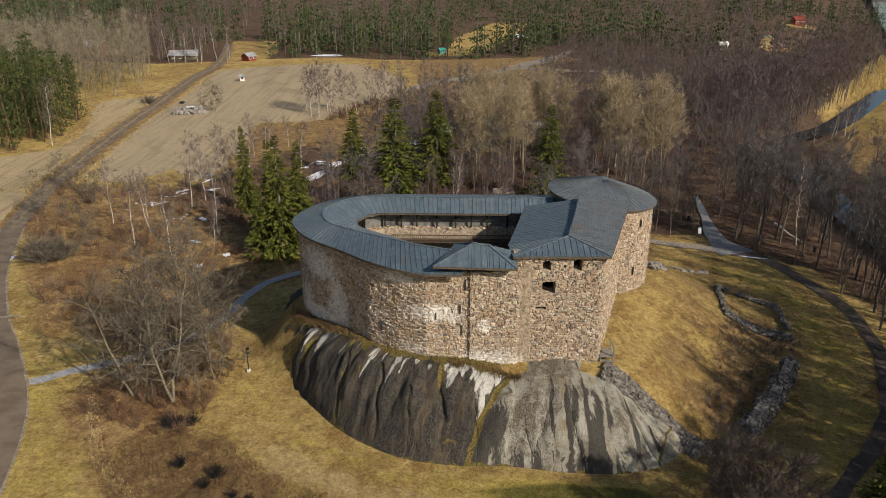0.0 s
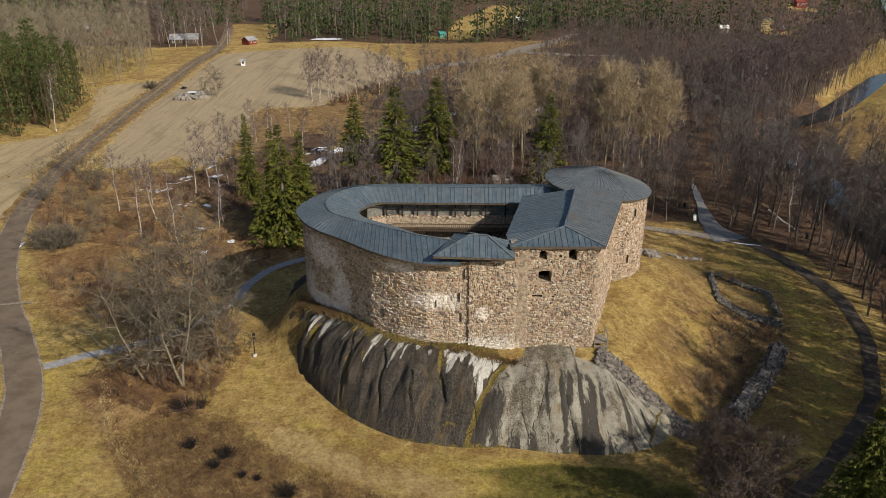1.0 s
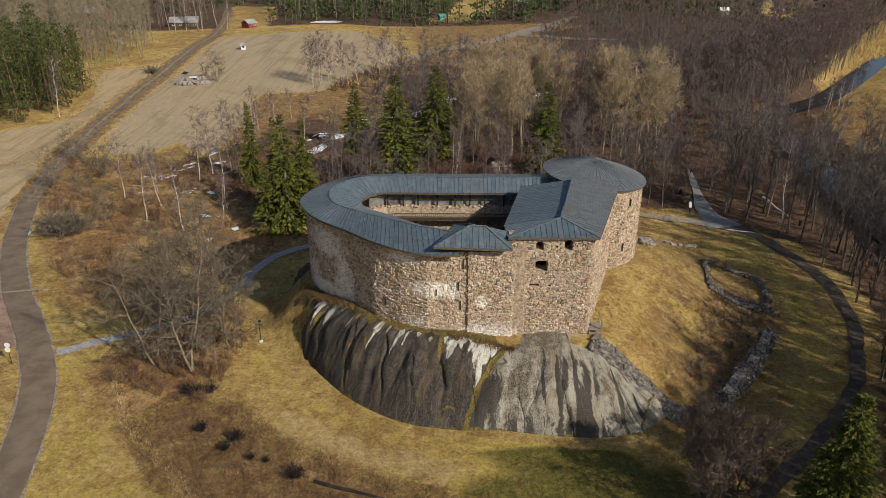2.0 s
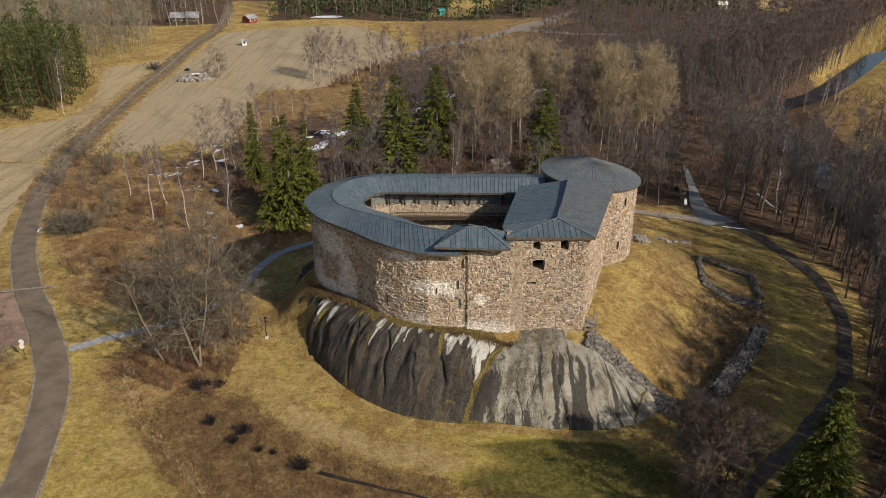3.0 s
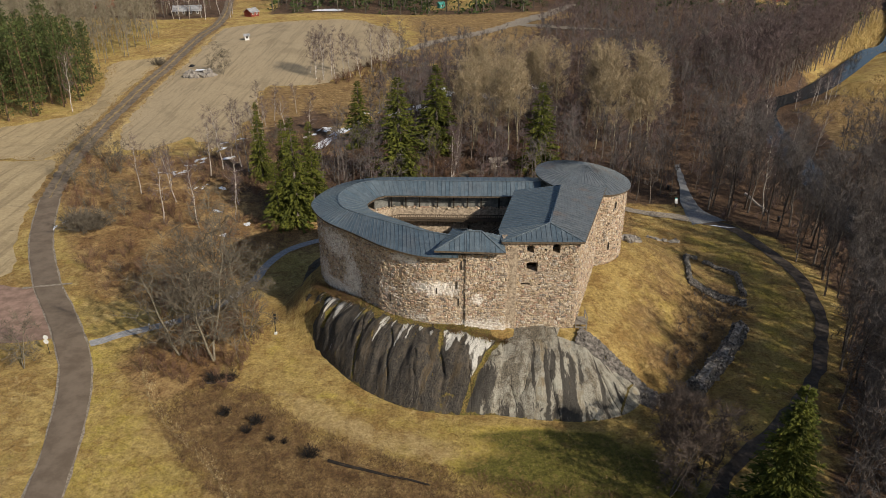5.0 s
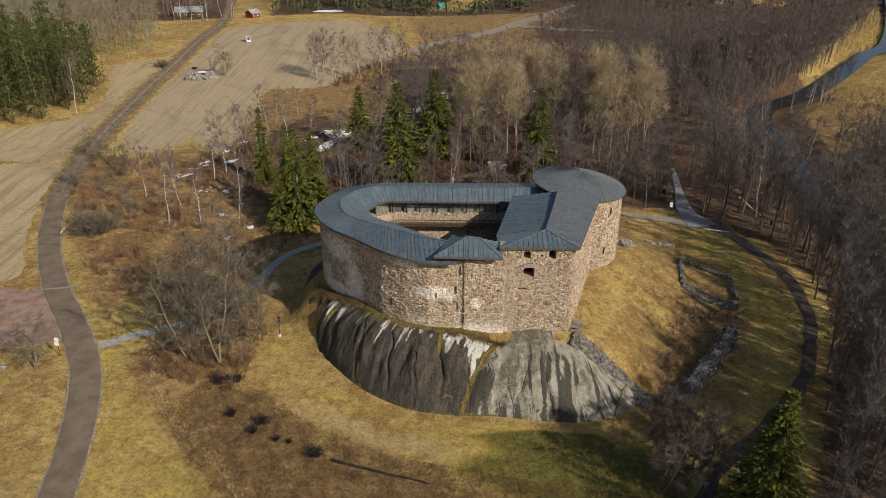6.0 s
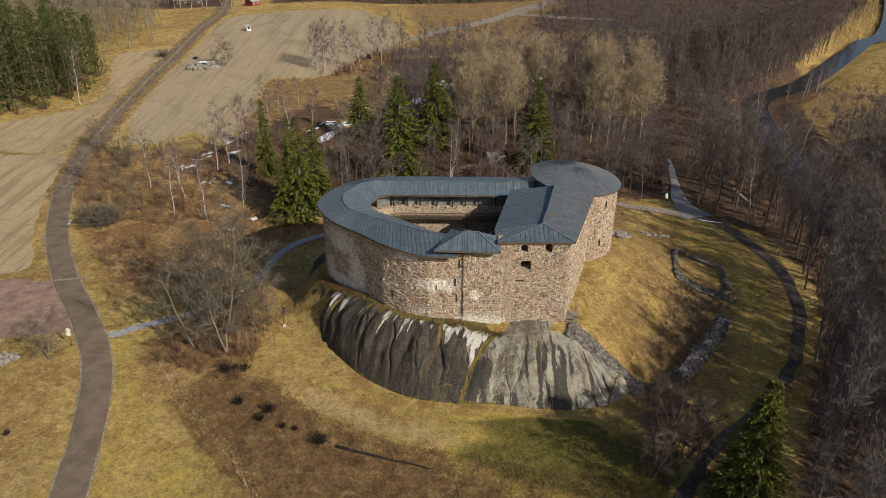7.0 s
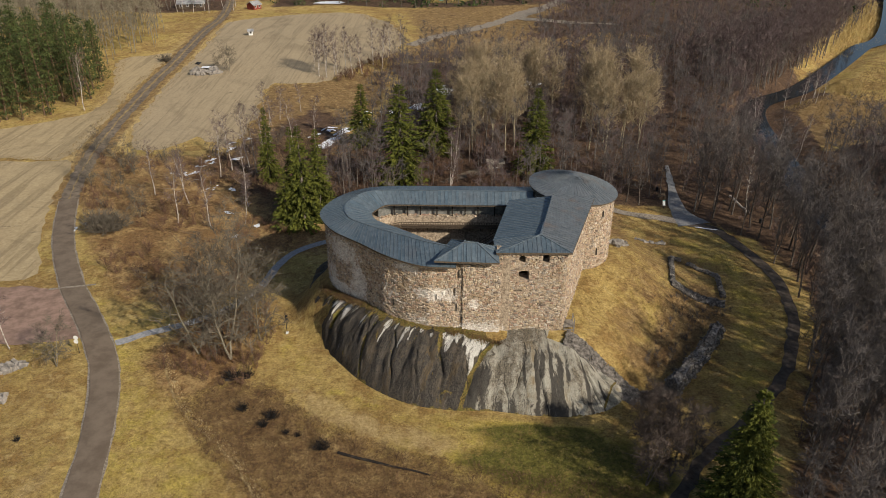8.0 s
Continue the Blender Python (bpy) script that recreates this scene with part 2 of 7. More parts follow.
def roof_material(name, a, b, rust):
    n = Nodes(name, 0.42, 0.35)
    n.bsdf.inputs["Specular IOR Level"].default_value = 0.5
    r = n.random()
    f, s = n.noise(1.3, 5, 0.7), n.noise(0.25, 4, 0.6)
    c = n.mix(n.ramp(f, 0.3, 0.7), a, b)
    c = n.mix(n.math("MULTIPLY", r, 0.4), c, (0.17, 0.195, 0.21))
    c = n.mix(n.math("MULTIPLY", n.ramp(n.noise(0.6, 8, 0.8, distort=0.4), 0.54, 0.66), 0.5), c, (0.22, 0.26, 0.285))
    c = n.mix(n.math("MULTIPLY", n.ramp(s, 0.55, 0.7), rust), c, (0.21, 0.14, 0.10))
    n.put(n.math("ADD", 0.38, n.math("MULTIPLY", f, 0.2)), n.bsdf.inputs["Roughness"])
    return n.bump(f, 0.15, 0.02).done(c)


def rock_material():
    """Ice-worn granite: the x of its map runs along the foot, y runs down the face."""
    n = Nodes("bare_bedrock", 0.7)
    uv = n.attr("face_map", "Vector")
    warp = n.t.nodes.new("ShaderNodeVectorMath")
    warp.operation = "ADD"
    n.link(uv, warp.inputs[0])
    jig = n.t.nodes.new("ShaderNodeVectorMath")
    jig.operation = "SCALE"
    tex = n.t.nodes.new("ShaderNodeTexNoise")
    tex.inputs["Scale"].default_value, tex.inputs["Detail"].default_value = 0.45, 4
    n.link(n.pos, tex.inputs["Vector"])
    n.link(tex.outputs["Color"], jig.inputs[0])
    jig.inputs["Scale"].default_value = 1.6
    n.link(jig.outputs[0], warp.inputs[1])
    flow = warp.outputs[0]
    fine, mid = n.noise(5.0, 6, 0.75), n.noise(0.8, 5, 0.7)
    st = n.noise(1.0, 7, 0.78, n.scaled(1.5, 0.08, 1, flow))
    hair = n.noise(1.0, 5, 0.7, n.scaled(4.5, 0.16, 1, flow))
    st2 = n.noise(1.0, 6, 0.7, n.scaled(0.55, 0.06, 1, flow))
    st3 = n.noise(1.0, 6, 0.72, n.scaled(0.8, 0.10, 1, flow))
    pale, wet = n.attr("pale"), n.attr("wet")
    grain = n.noise(9.0, 4, 0.8)
    dark = n.mix(n.ramp(fine, 0.35, 0.65), (0.015, 0.014, 0.013), (0.075, 0.066, 0.056))
    dark = n.mix(n.math("MULTIPLY", n.ramp(n.noise(0.5, 6, 0.72, n.scaled(1, 1, 0.45)), 0.48, 0.62), 0.7), dark, n.mix(fine, (0.05, 0.041, 0.03), (0.17, 0.14, 0.105)))
    dark = n.mix(n.math("MULTIPLY", n.ramp(st, 0.52, 0.66), 0.6), dark, n.mix(grain, (0.06, 0.052, 0.042), (0.20, 0.17, 0.135)))
    dark = n.mix(n.math("MULTIPLY", n.ramp(st2, 0.54, 0.66), 0.55), dark, (0.10, 0.07, 0.035))
    dark = n.mix(n.math("MULTIPLY", n.ramp(hair, 0.56, 0.7), 0.5), dark, (0.24, 0.215, 0.18))
    blot = n.noise(1.3, 8, 0.82)
    patchy = n.noise(0.33, 5, 0.7)
    lichen = n.ramp(n.math("ADD", n.math("MULTIPLY", n.math("SUBTRACT", patchy, 0.5), 0.7), n.math("ADD", n.math("MULTIPLY", st2, 0.7), n.math("ADD", n.math("MULTIPLY", grain, 0.35), n.math("MULTIPLY", blot, 0.35)))), 0.60, 0.78)
    grey = n.mix(lichen, n.mix(n.ramp(fine, 0.35, 0.65), (0.075, 0.064, 0.048), (0.24, 0.205, 0.15)), n.mix(grain, (0.24, 0.225, 0.18), (0.54, 0.51, 0.42)))
    grey = n.mix(n.math("MULTIPLY", n.ramp(n.math("ADD", st2, n.math("MULTIPLY", n.attr("ochre"), 0.14)), 0.55, 0.72), 0.75), grey, n.mix(fine, (0.13, 0.085, 0.03), (0.31, 0.22, 0.10)))
    grey = n.mix(n.math("MULTIPLY", n.ramp(n.math("ADD", st, n.math("MULTIPLY", wet, 0.34)), 0.56, 0.64), 0.92), grey, n.mix(fine, (0.017, 0.016, 0.015), (0.075, 0.066, 0.056)))
    edge = n.math("ADD", pale, n.math("MULTIPLY", n.math("SUBTRACT", mid, 0.5), 0.8))
    c = n.mix(n.ramp(edge, 0.3, 0.7), dark, grey)
    chalk = n.mix(n.ramp(fine, 0.3, 0.6), (0.40, 0.385, 0.345), (0.74, 0.72, 0.66))
    c = n.mix(n.ramp(st3, 0.70, 0.74), c, chalk)
    rust = n.noise(1.0, 5, 0.7, n.scaled(1.3, 0.09, 1, flow))
    c = n.mix(n.math("MULTIPLY", n.ramp(rust, 0.62, 0.7), 0.5), c, (0.20, 0.14, 0.06))
    ragged = n.math("ADD", n.math("MULTIPLY", n.attr("white"), 0.8), n.math("ADD", n.math("MULTIPLY", n.math("SUBTRACT", hair, 0.5), 1.7), n.math("MULTIPLY", n.math("SUBTRACT", st3, 0.5), 1.5)))
    c = n.mix(n.math("MULTIPLY", n.ramp(ragged, 0.48, 0.82), 0.85), c, chalk)
    moss = n.mix(n.ramp(fine, 0.35, 0.65), (0.05, 0.042, 0.008), (0.27, 0.19, 0.06))
    moss = n.mix(n.ramp(blot, 0.5, 0.62), moss, (0.12, 0.125, 0.02))
    c = n.mix(n.ramp(n.math("ADD", n.attr("moss"), n.math("MULTIPLY", n.math("SUBTRACT", n.noise(1.6, 6, 0.75), 0.5), 1.3)), 0.45, 0.62), c, moss)
    c = n.mix(n.math("MULTIPLY", n.ramp(n.math("ADD", n.attr("crack"), n.math("MULTIPLY", n.math("SUBTRACT", fine, 0.5), 0.6)), 0.4, 0.7), 0.85), c, (0.018, 0.016, 0.014))
    return n.bump(n.math("ADD", n.math("MULTIPLY", fine, 0.6), n.math("ADD", st, n.math("MULTIPLY", grain, 0.25))), 0.9, 0.35).done(c)


M = {
    "ground": ground_material(),
    "field": field_material("harrowed_field", (0.29, 0.225, 0.137), (0.44, 0.352, 0.225), (0.20, 0.158, 0.098), 20),
    "stubble": field_material("stubble_field", (0.31, 0.235, 0.13), (0.48, 0.38, 0.225), (0.17, 0.13, 0.075), 38, 0.5),
    "asphalt": plain("worn_asphalt", (0.125, 0.095, 0.068), (0.185, 0.144, 0.106), 0.5, 0.9, bump=0.2),
    "gravel": plain("pale_gravel", (0.15, 0.125, 0.09), (0.36, 0.31, 0.25), 3.0, 0.95),
    "pathgravel": plain("grey_path_gravel", (0.21, 0.215, 0.22), (0.36, 0.36, 0.36), 2.5, 0.95, bump=0.2),
    # Dull brown gravel, darkened further for the shadow across the path.
    "dullgravel": plain("dull_shaded_gravel", (0.05, 0.04, 0.032), (0.105, 0.086, 0.07), 1.5, 0.95, bump=0.2),
    "redgravel": plain("reddish_gravel", (0.18, 0.12, 0.09), (0.33, 0.22, 0.17), 0.6, 0.95),
    "dirt": plain("dirt_track", (0.10, 0.078, 0.058), (0.23, 0.185, 0.135), 0.8, 0.95),
    "dirt_dark": plain("dark_dug_earth", (0.055, 0.04, 0.028), (0.14, 0.105, 0.07), 1.0, 0.95),
    "strawpale": plain("bleached_straw", (0.40, 0.31, 0.15), (0.72, 0.58, 0.34), 3.0, 0.95),
    "water": plain("river_water", (0.015, 0.02, 0.025), (0.02, 0.026, 0.03), 0.3, 0.06, bump=0.05, depth=0.02),
    "rubble_dark": plain("dark_lichened_rubble", (0.05, 0.045, 0.04), (0.31, 0.285, 0.25), 2.6, 0.95),
    "stone": masonry_material("field_stones", True),
    "stone_one": masonry_material("field_stones_single", False),
    "mortar": mortar_material(),
    "plaster": plain("grey_lime_plaster", (0.085, 0.088, 0.08), (0.27, 0.265, 0.24), 0.9, 0.95),
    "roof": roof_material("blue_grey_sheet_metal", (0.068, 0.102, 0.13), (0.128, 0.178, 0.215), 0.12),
    # Weathered tower metal; it also lightens the keep's sunward slope by colour.
    "roof_tower": roof_material("weathered_or_sunlit_metal", (0.10, 0.117, 0.13), (0.185, 0.20, 0.21), 0.45),
    # Same sheet metal, lighter: highlights on seams and caps are painted in.
    "seam": plain("highlit_seam", (0.12, 0.15, 0.17), (0.2, 0.235, 0.255), 2.0, 0.4, 0.4, 0.1),
    "wood": plain("weathered_timber", (0.06, 0.045, 0.032), (0.15, 0.115, 0.08), 4.0, 0.9),
    # Near-black timber: the eave's shade on its posts is in the colour.
    "wood_dark": plain("eave_shaded_timber", (0.014, 0.011, 0.009), (0.045, 0.036, 0.028), 4.0, 0.9),
    "wood_grey": plain("silvered_timber", (0.16, 0.14, 0.115), (0.30, 0.265, 0.22), 4.0, 0.9),
    "rock": rock_material(),
    "rubble": plain("grey_rubble", (0.09, 0.08, 0.07), (0.34, 0.305, 0.265), 2.2, 0.95, obj=0.2),
    "boulder": plain("grey_boulder", (0.16, 0.145, 0.125), (0.33, 0.30, 0.265), 1.5, 0.95),
    "snow": plain("old_snow", (0.62, 0.66, 0.72), (0.85, 0.87, 0.9), 1.2, 0.7, bump=0.5, depth=0.1),
    "bark": plain("grey_brown_bark", (0.08, 0.066, 0.056), (0.23, 0.195, 0.165), 3.0, 0.95),
    "bark_pale": plain("pale_aspen_bark", (0.22, 0.185, 0.12), (0.44, 0.38, 0.26), 3.0, 0.9),
    "bark_lichen": plain("lichened_bark", (0.105, 0.088, 0.064), (0.28, 0.245, 0.18), 3.0, 0.9),
    "birch": plain("white_birch_bark", (0.22, 0.18, 0.15), (0.66, 0.60, 0.53), 2.2, 0.8),
    "pine_bark": plain("brown_pine_bark", (0.08, 0.05, 0.03), (0.19, 0.12, 0.075), 2.0, 0.95),
    "twig_dark": plain("dark_twigs", (0.045, 0.038, 0.035), (0.115, 0.099, 0.09), 0.4, 0.95),
    "bark_dark": plain("dark_bark", (0.04, 0.033, 0.028), (0.14, 0.117, 0.098), 3.0, 0.95),
    # Darker copy of the path gravel: tree shade put into the colour.
    "pathshade": plain("shaded_path_gravel", (0.15, 0.155, 0.16), (0.27, 0.27, 0.27), 2.5, 0.95, bump=0.2),
    # Near-black: meadow bushes and log carry their shadow in the colour.
    "twig_black": plain("shadow_black_twigs", (0.012, 0.010, 0.009), (0.035, 0.03, 0.026), 0.8, 0.95),
    "twig": plain("brown_twigs", (0.07, 0.06, 0.056), (0.168, 0.147, 0.135), 0.4, 0.95),
    "twig_red": plain("reddish_twigs", (0.082, 0.057, 0.054), (0.18, 0.133, 0.124), 0.3, 0.95),
    "twig_rust": plain("rust_brown_twigs", (0.085, 0.047, 0.032), (0.21, 0.125, 0.08), 0.3, 0.95),
    "twig_olive": plain("olive_grey_twigs", (0.14, 0.12, 0.08), (0.29, 0.25, 0.175), 0.4, 0.95),
    "twig_brown": plain("dull_brown_twigs", (0.05, 0.038, 0.031), (0.13, 0.10, 0.082), 0.4, 0.95),
    "twig_tan": plain("tan_twigs", (0.22, 0.168, 0.10), (0.42, 0.33, 0.205), 0.4, 0.95),
    "twig_grey": plain("lichen_grey_twigs", (0.07, 0.058, 0.043), (0.18, 0.153, 0.115), 0.6, 0.95),
    "needles": plain("spruce_needles", (0.026, 0.036, 0.006), (0.145, 0.152, 0.022), 0.9, 0.85),
    "needles_dark": plain("far_conifer_needles", (0.02, 0.036, 0.011), (0.075, 0.10, 0.03), 0.15, 0.85),
    "needles_pine": plain("pine_needles", (0.026, 0.04, 0.011), (0.088, 0.105, 0.03), 0.5, 0.85),
    "straw": plain("dead_straw", (0.17, 0.115, 0.05), (0.37, 0.27, 0.13), 0.8, 0.95),
    "straw_brown": plain("brown_dead_stalks", (0.08, 0.045, 0.025), (0.2, 0.125, 0.065), 0.6, 0.95),
    "moss_green": plain("yellow_green_moss", (0.09, 0.082, 0.018), (0.27, 0.215, 0.06), 1.5, 0.95),
    "reed": plain("yellow_reeds", (0.32, 0.23, 0.09), (0.5, 0.38, 0.17), 0.5, 0.95),
    "red_paint": plain("red_ochre_boards", (0.16, 0.035, 0.025), (0.26, 0.06, 0.04), 1.0, 0.9),
    "yellow_paint": plain("pale_yellow_boards", (0.55, 0.42, 0.2), (0.7, 0.56, 0.3), 1.0, 0.85),
    "white_paint": plain("white_paint", (0.6, 0.6, 0.58), (0.8, 0.8, 0.78), 2.0, 0.6, bump=0.1),
    "dark_metal": plain("dark_painted_steel", (0.02, 0.02, 0.022), (0.05, 0.05, 0.052), 3.0, 0.5, 0.5, 0.1),
    "tin_roof": plain("grey_tin_roof", (0.25, 0.25, 0.25), (0.5, 0.5, 0.5), 0.8, 0.5, 0.3, 0.2),
    # Dark fill put into slits, doorway and panes for their inner shade.
    "dark_hole": plain("opening_shade", (0.02, 0.018, 0.016), (0.05, 0.045, 0.04), 3.0, 0.95),
    "teal": plain("teal_paint", (0.05, 0.25, 0.22), (0.09, 0.38, 0.33), 1.0, 0.7),
    "tarp": plain("black_tarpaulin", (0.01, 0.01, 0.011), (0.03, 0.03, 0.032), 1.0, 0.5),
}


# ---- mesh writers ----
def mesh_of(name, verts, faces, material, mat_index=None):
    """A mesh from arrays; faces are rows of three or of four corners."""
    verts = np.asarray(verts, np.float32).reshape(-1, 3)
    me = bpy.data.meshes.new(name)
    if isinstance(faces, np.ndarray):
        k = faces.shape[1]
        me.vertices.add(len(verts))
        me.vertices.foreach_set("co", verts.ravel())
        me.loops.add(faces.size)
        me.loops.foreach_set("vertex_index", faces.astype(np.int32).ravel())
        me.polygons.add(len(faces))
        me.polygons.foreach_set("loop_start", np.arange(0, faces.size, k, dtype=np.int32))
        me.update(calc_edges=True)
    else:
        me.from_pydata([tuple(map(float, v)) for v in verts], [], [tuple(f) for f in faces])
    for m in material if isinstance(material, (list, tuple)) else [material]:
        me.materials.append(m)
    if mat_index is not None:
        me.polygons.foreach_set("material_index", np.asarray(mat_index, np.int32))
    me.validate()
    return me


def part(name, bm, material, parent, label=""):
    """Links a bmesh, a mesh or a (verts, faces) pair as one mesh object under a thing or a part."""
    if isinstance(bm, bmesh.types.BMesh):
        me = bpy.data.meshes.new(name)
        bm.to_mesh(me)
        bm.free()
        me.materials.append(material)
    elif isinstance(bm, bpy.types.Mesh):
        me = bm
    else:
        me = mesh_of(name, bm[0], bm[1], material)
    ob = new(name, me)
    if parent is not None:
        ob.parent = parent
        ob.matrix_parent_inverse = parent.matrix_world.inverted()
    if label:
        tagged(ob, label)
    return ob


def thing(name, at=(0, 0, 0), label="", category="", group="", kind="", rz=0):
    ob = new(name)
    ob.empty_display_size = 0.2
    ob.matrix_world = pose(*at, 0, 0, rz)
    return tagged(ob, label, category, group, kind)


BOX_F = [(0, 3, 2, 1), (4, 5, 6, 7), (0, 1, 5, 4), (1, 2, 6, 5), (2, 3, 7, 6), (3, 0, 4, 7)]


class Soup:
    """Collects boxes, tubes and faces for one mesh."""

    def __init__(self):
        self.v, self.f = [], []

    def add(self, verts, faces):
        n = len(self.v)
        self.v += [tuple(p) for p in verts]
        self.f += [tuple(i + n for i in f) for f in faces]

    def box(self, x0, y0, z0, x1, y1, z1):
        self.add([(x0, y0, z0), (x1, y0, z0), (x1, y1, z0), (x0, y1, z0), (x0, y0, z1), (x1, y0, z1), (x1, y1, z1), (x0, y1, z1)], BOX_F)

    def beam(self, a, b, w, h=None):
        """A bar of square section from a to b."""
        a, b = Vector(a), Vector(b)
        d = (b - a).normalized()
        up = Vector((0, 0, 1)) if abs(d.z) < 0.95 else Vector((1, 0, 0))
        s = d.cross(up).normalized() * (w / 2)
        u = s.cross(d).normalized() * ((h or w) / 2)
        self.add([a - s - u, a + s - u, a + s + u, a - s + u, b - s - u, b + s - u, b + s + u, b - s + u],
                 [(0, 1, 2, 3), (7, 6, 5, 4), (4, 5, 1, 0), (5, 6, 2, 1), (6, 7, 3, 2), (7, 4, 0, 3)])

    def tube(self, pts, radii, sides=6):
        n = len(self.v)
        for p, r in zip(pts, radii):
            for k in range(sides):
                a = 2 * math.pi * k / sides
                self.v.append((p[0] + r * math.cos(a), p[1] + r * math.sin(a), p[2]))
        for i in range(len(pts) - 1):
            for k in range(sides):
                j = (k + 1) % sides
                self.f.append((n + i * sides + k, n + i * sides + j, n + (i + 1) * sides + j, n + (i + 1) * sides + k))
        self.f.append(tuple(n + (len(pts) - 1) * sides + k for k in range(sides)))

    def mesh(self, name, material):
        return mesh_of(name, self.v, self.f, material)

    def pair(self):
        return self.v, self.f


def curve_through(pts, step):
    """Points at even steps on a smooth line through pts."""
    p = np.array([pts[0]] + list(pts) + [pts[-1]], float)
    out = []
    for i in range(1, len(p) - 2):
        n = max(2, int(np.linalg.norm(p[i + 1] - p[i]) / step))
        for k in range(n):
            s = k / n
            out.append(0.5 * (2 * p[i] + (p[i + 1] - p[i - 1]) * s + (2 * p[i - 1] - 5 * p[i] + 4 * p[i + 1] - p[i + 2]) * s * s
                              + (3 * p[i] - p[i - 1] - 3 * p[i + 1] + p[i + 2]) * s ** 3))
    out.append(p[-2])
    return np.array(out)


def ribbon(name, line, widths, lift, material, across=4, rag=0.12, step=1.5, crown=0.0):
    """A strip laid on the ground along a line of (x, y)."""
    rng = np.random.default_rng(len(name) * 7 + len(line))
    c = curve_through(line, step)
    d = np.gradient(c, axis=0)
    d /= np.linalg.norm(d, axis=1)[:, None]
    nrm = np.stack([-d[:, 1], d[:, 0]], 1)
    w = np.interp(np.linspace(0, 1, len(c)), np.linspace(0, 1, len(widths)), widths)
    v = []
    for i in range(len(c)):
        for k in range(across + 1):
            s = k / across * 2 - 1
            p = c[i] + nrm[i] * (s * w[i] / 2 + (rng.uniform(-rag, rag) if k in (0, across) else 0))
            v.append((p[0], p[1], float(land(p[0], p[1])) + lift + crown * (1 - s * s)))
    f = [(i * (across + 1) + k, i * (across + 1) + k + 1, (i + 1) * (across + 1) + k + 1, (i + 1) * (across + 1) + k) for i in range(len(c) - 1) for k in range(across)]
    f = [q[::-1] for q in f]
    return new(name, mesh_of(name, v, f, material))


def patch(name, outline, step, lift, material, rag=0.4, seed=1, level=None):
    """A piece of ground cover inside an outline of (x, y), laid on the land."""
    from mathutils.geometry import delaunay_2d_cdt
    rng = np.random.default_rng(seed)
    o = curve_through(list(outline) + [outline[0]], step)[:-1]
    o = o + rng.uniform(-rag, rag, o.shape)
    x0, y0 = o.min(0)
    x1, y1 = o.max(0)
    gx, gy = np.meshgrid(np.arange(x0, x1, step), np.arange(y0, y1, step))
    g = np.stack([gx.ravel(), gy.ravel()], 1) + rng.uniform(-0.1, 0.1, (gx.size, 2)) * step
    pts = [tuple(p) for p in o]
    g = g[inside(g[:, 0], g[:, 1], pts)]
    g = g[seg_distance(g[:, 0], g[:, 1], pts, True) > step * 0.4]
    allp = [Vector(p) for p in pts] + [Vector(p) for p in g]
    n = len(pts)
    r = delaunay_2d_cdt(allp, [(i, (i + 1) % n) for i in range(n)], [], 1, 1e-4)
    xy = np.array([tuple(p) for p in r[0]])
    z = land(xy[:, 0], xy[:, 1]) + lift if level is None else np.full(len(xy), level)
    return new(name, mesh_of(name, np.column_stack([xy, z]), [tuple(f) for f in r[2]], material))


# ---- ground ----
def spread(stops):
    """Grid lines with given spacings: (start, step), ..., end."""
    out = []
    for (a, s), (b, _) in zip(stops, stops[1:]):
        out += list(np.arange(a, b - 1e-6, s))
    return np.array(out + [stops[-1][0]])


MEADOW = [(-60, 20), (-47, 45), (-44, 66), (-38, 76), (-30, 86), (-22, 92), (-10, 110), (30, 116), (46, 112), (53, 100), (53, 84), (46, 70), (36, 56), (30, 44), (28, 20)]
WOOD = [(-30, 116), (-12, 114), (28, 123), (44, 122), (50, 116), (58, 106), (60, 92), (57, 78), (50, 66), (44, 54), (36, 38), (32, 10), (120, 10), (120, 60), (110, 116), (92, 130),
        (86, 150), (84, 185), (88, 200), (96, 206), (118, 238), (140, 270), (120, 284), (84, 282), (48, 262), (16, 238), (-9, 236), (-22, 232), (-17, 214), (-18, 196), (-22, 176), (-28, 150)]
THICKET = [(-86, 148), (-78, 122), (-66, 100), (-55, 84), (-42, 80), (-33, 90), (-26, 112), (-30, 150), (-36, 172), (-58, 148)]
BROWN = [(-30, 64), (-36, 58), (-30, 50), (-22, 42), (-10, 36), (12, 34), (24, 44), (8, 47), (-6, 50), (-16, 55), (-24, 62)]
ROAD = [(-30, 5), (-37.5, 30), (-40.6, 41.5), (-43.2, 52.3), (-48.0, 65), (-55.9, 77.3), (-62, 85.5), (-69.8, 98.4), (-75.2, 109.5), (-79.8, 121), (-84.4, 136.5), (-88.9, 158), (-92, 180), (-94.3, 205), (-95.9, 238), (-98.8, 272), (-100.8, 306), (-108, 345), (-118, 385)]
NORTH = [(-420, 250), (-240, 250), (-228, 334), (-128, 316), (-112, 322), (-88, 330), (-60, 340), (-20, 336), (8, 340), (52, 352), (82, 322), (120, 305), (150, 290), (420, 600), (420, 700), (-420, 700)]
CLEAR = [[(-6, 362), (6, 356), (16, 372), (34, 430), (48, 500), (24, 500), (2, 430)], [(-104, 330), (-86, 322), (-86, 356), (-96, 400), (-120, 400)], [(158, 388), (176, 388), (182, 406), (164, 410)], [(225, 505), (250, 505), (256, 536), (230, 540)], [(-16, 352), (4, 350), (4, 362), (-14, 364)]]
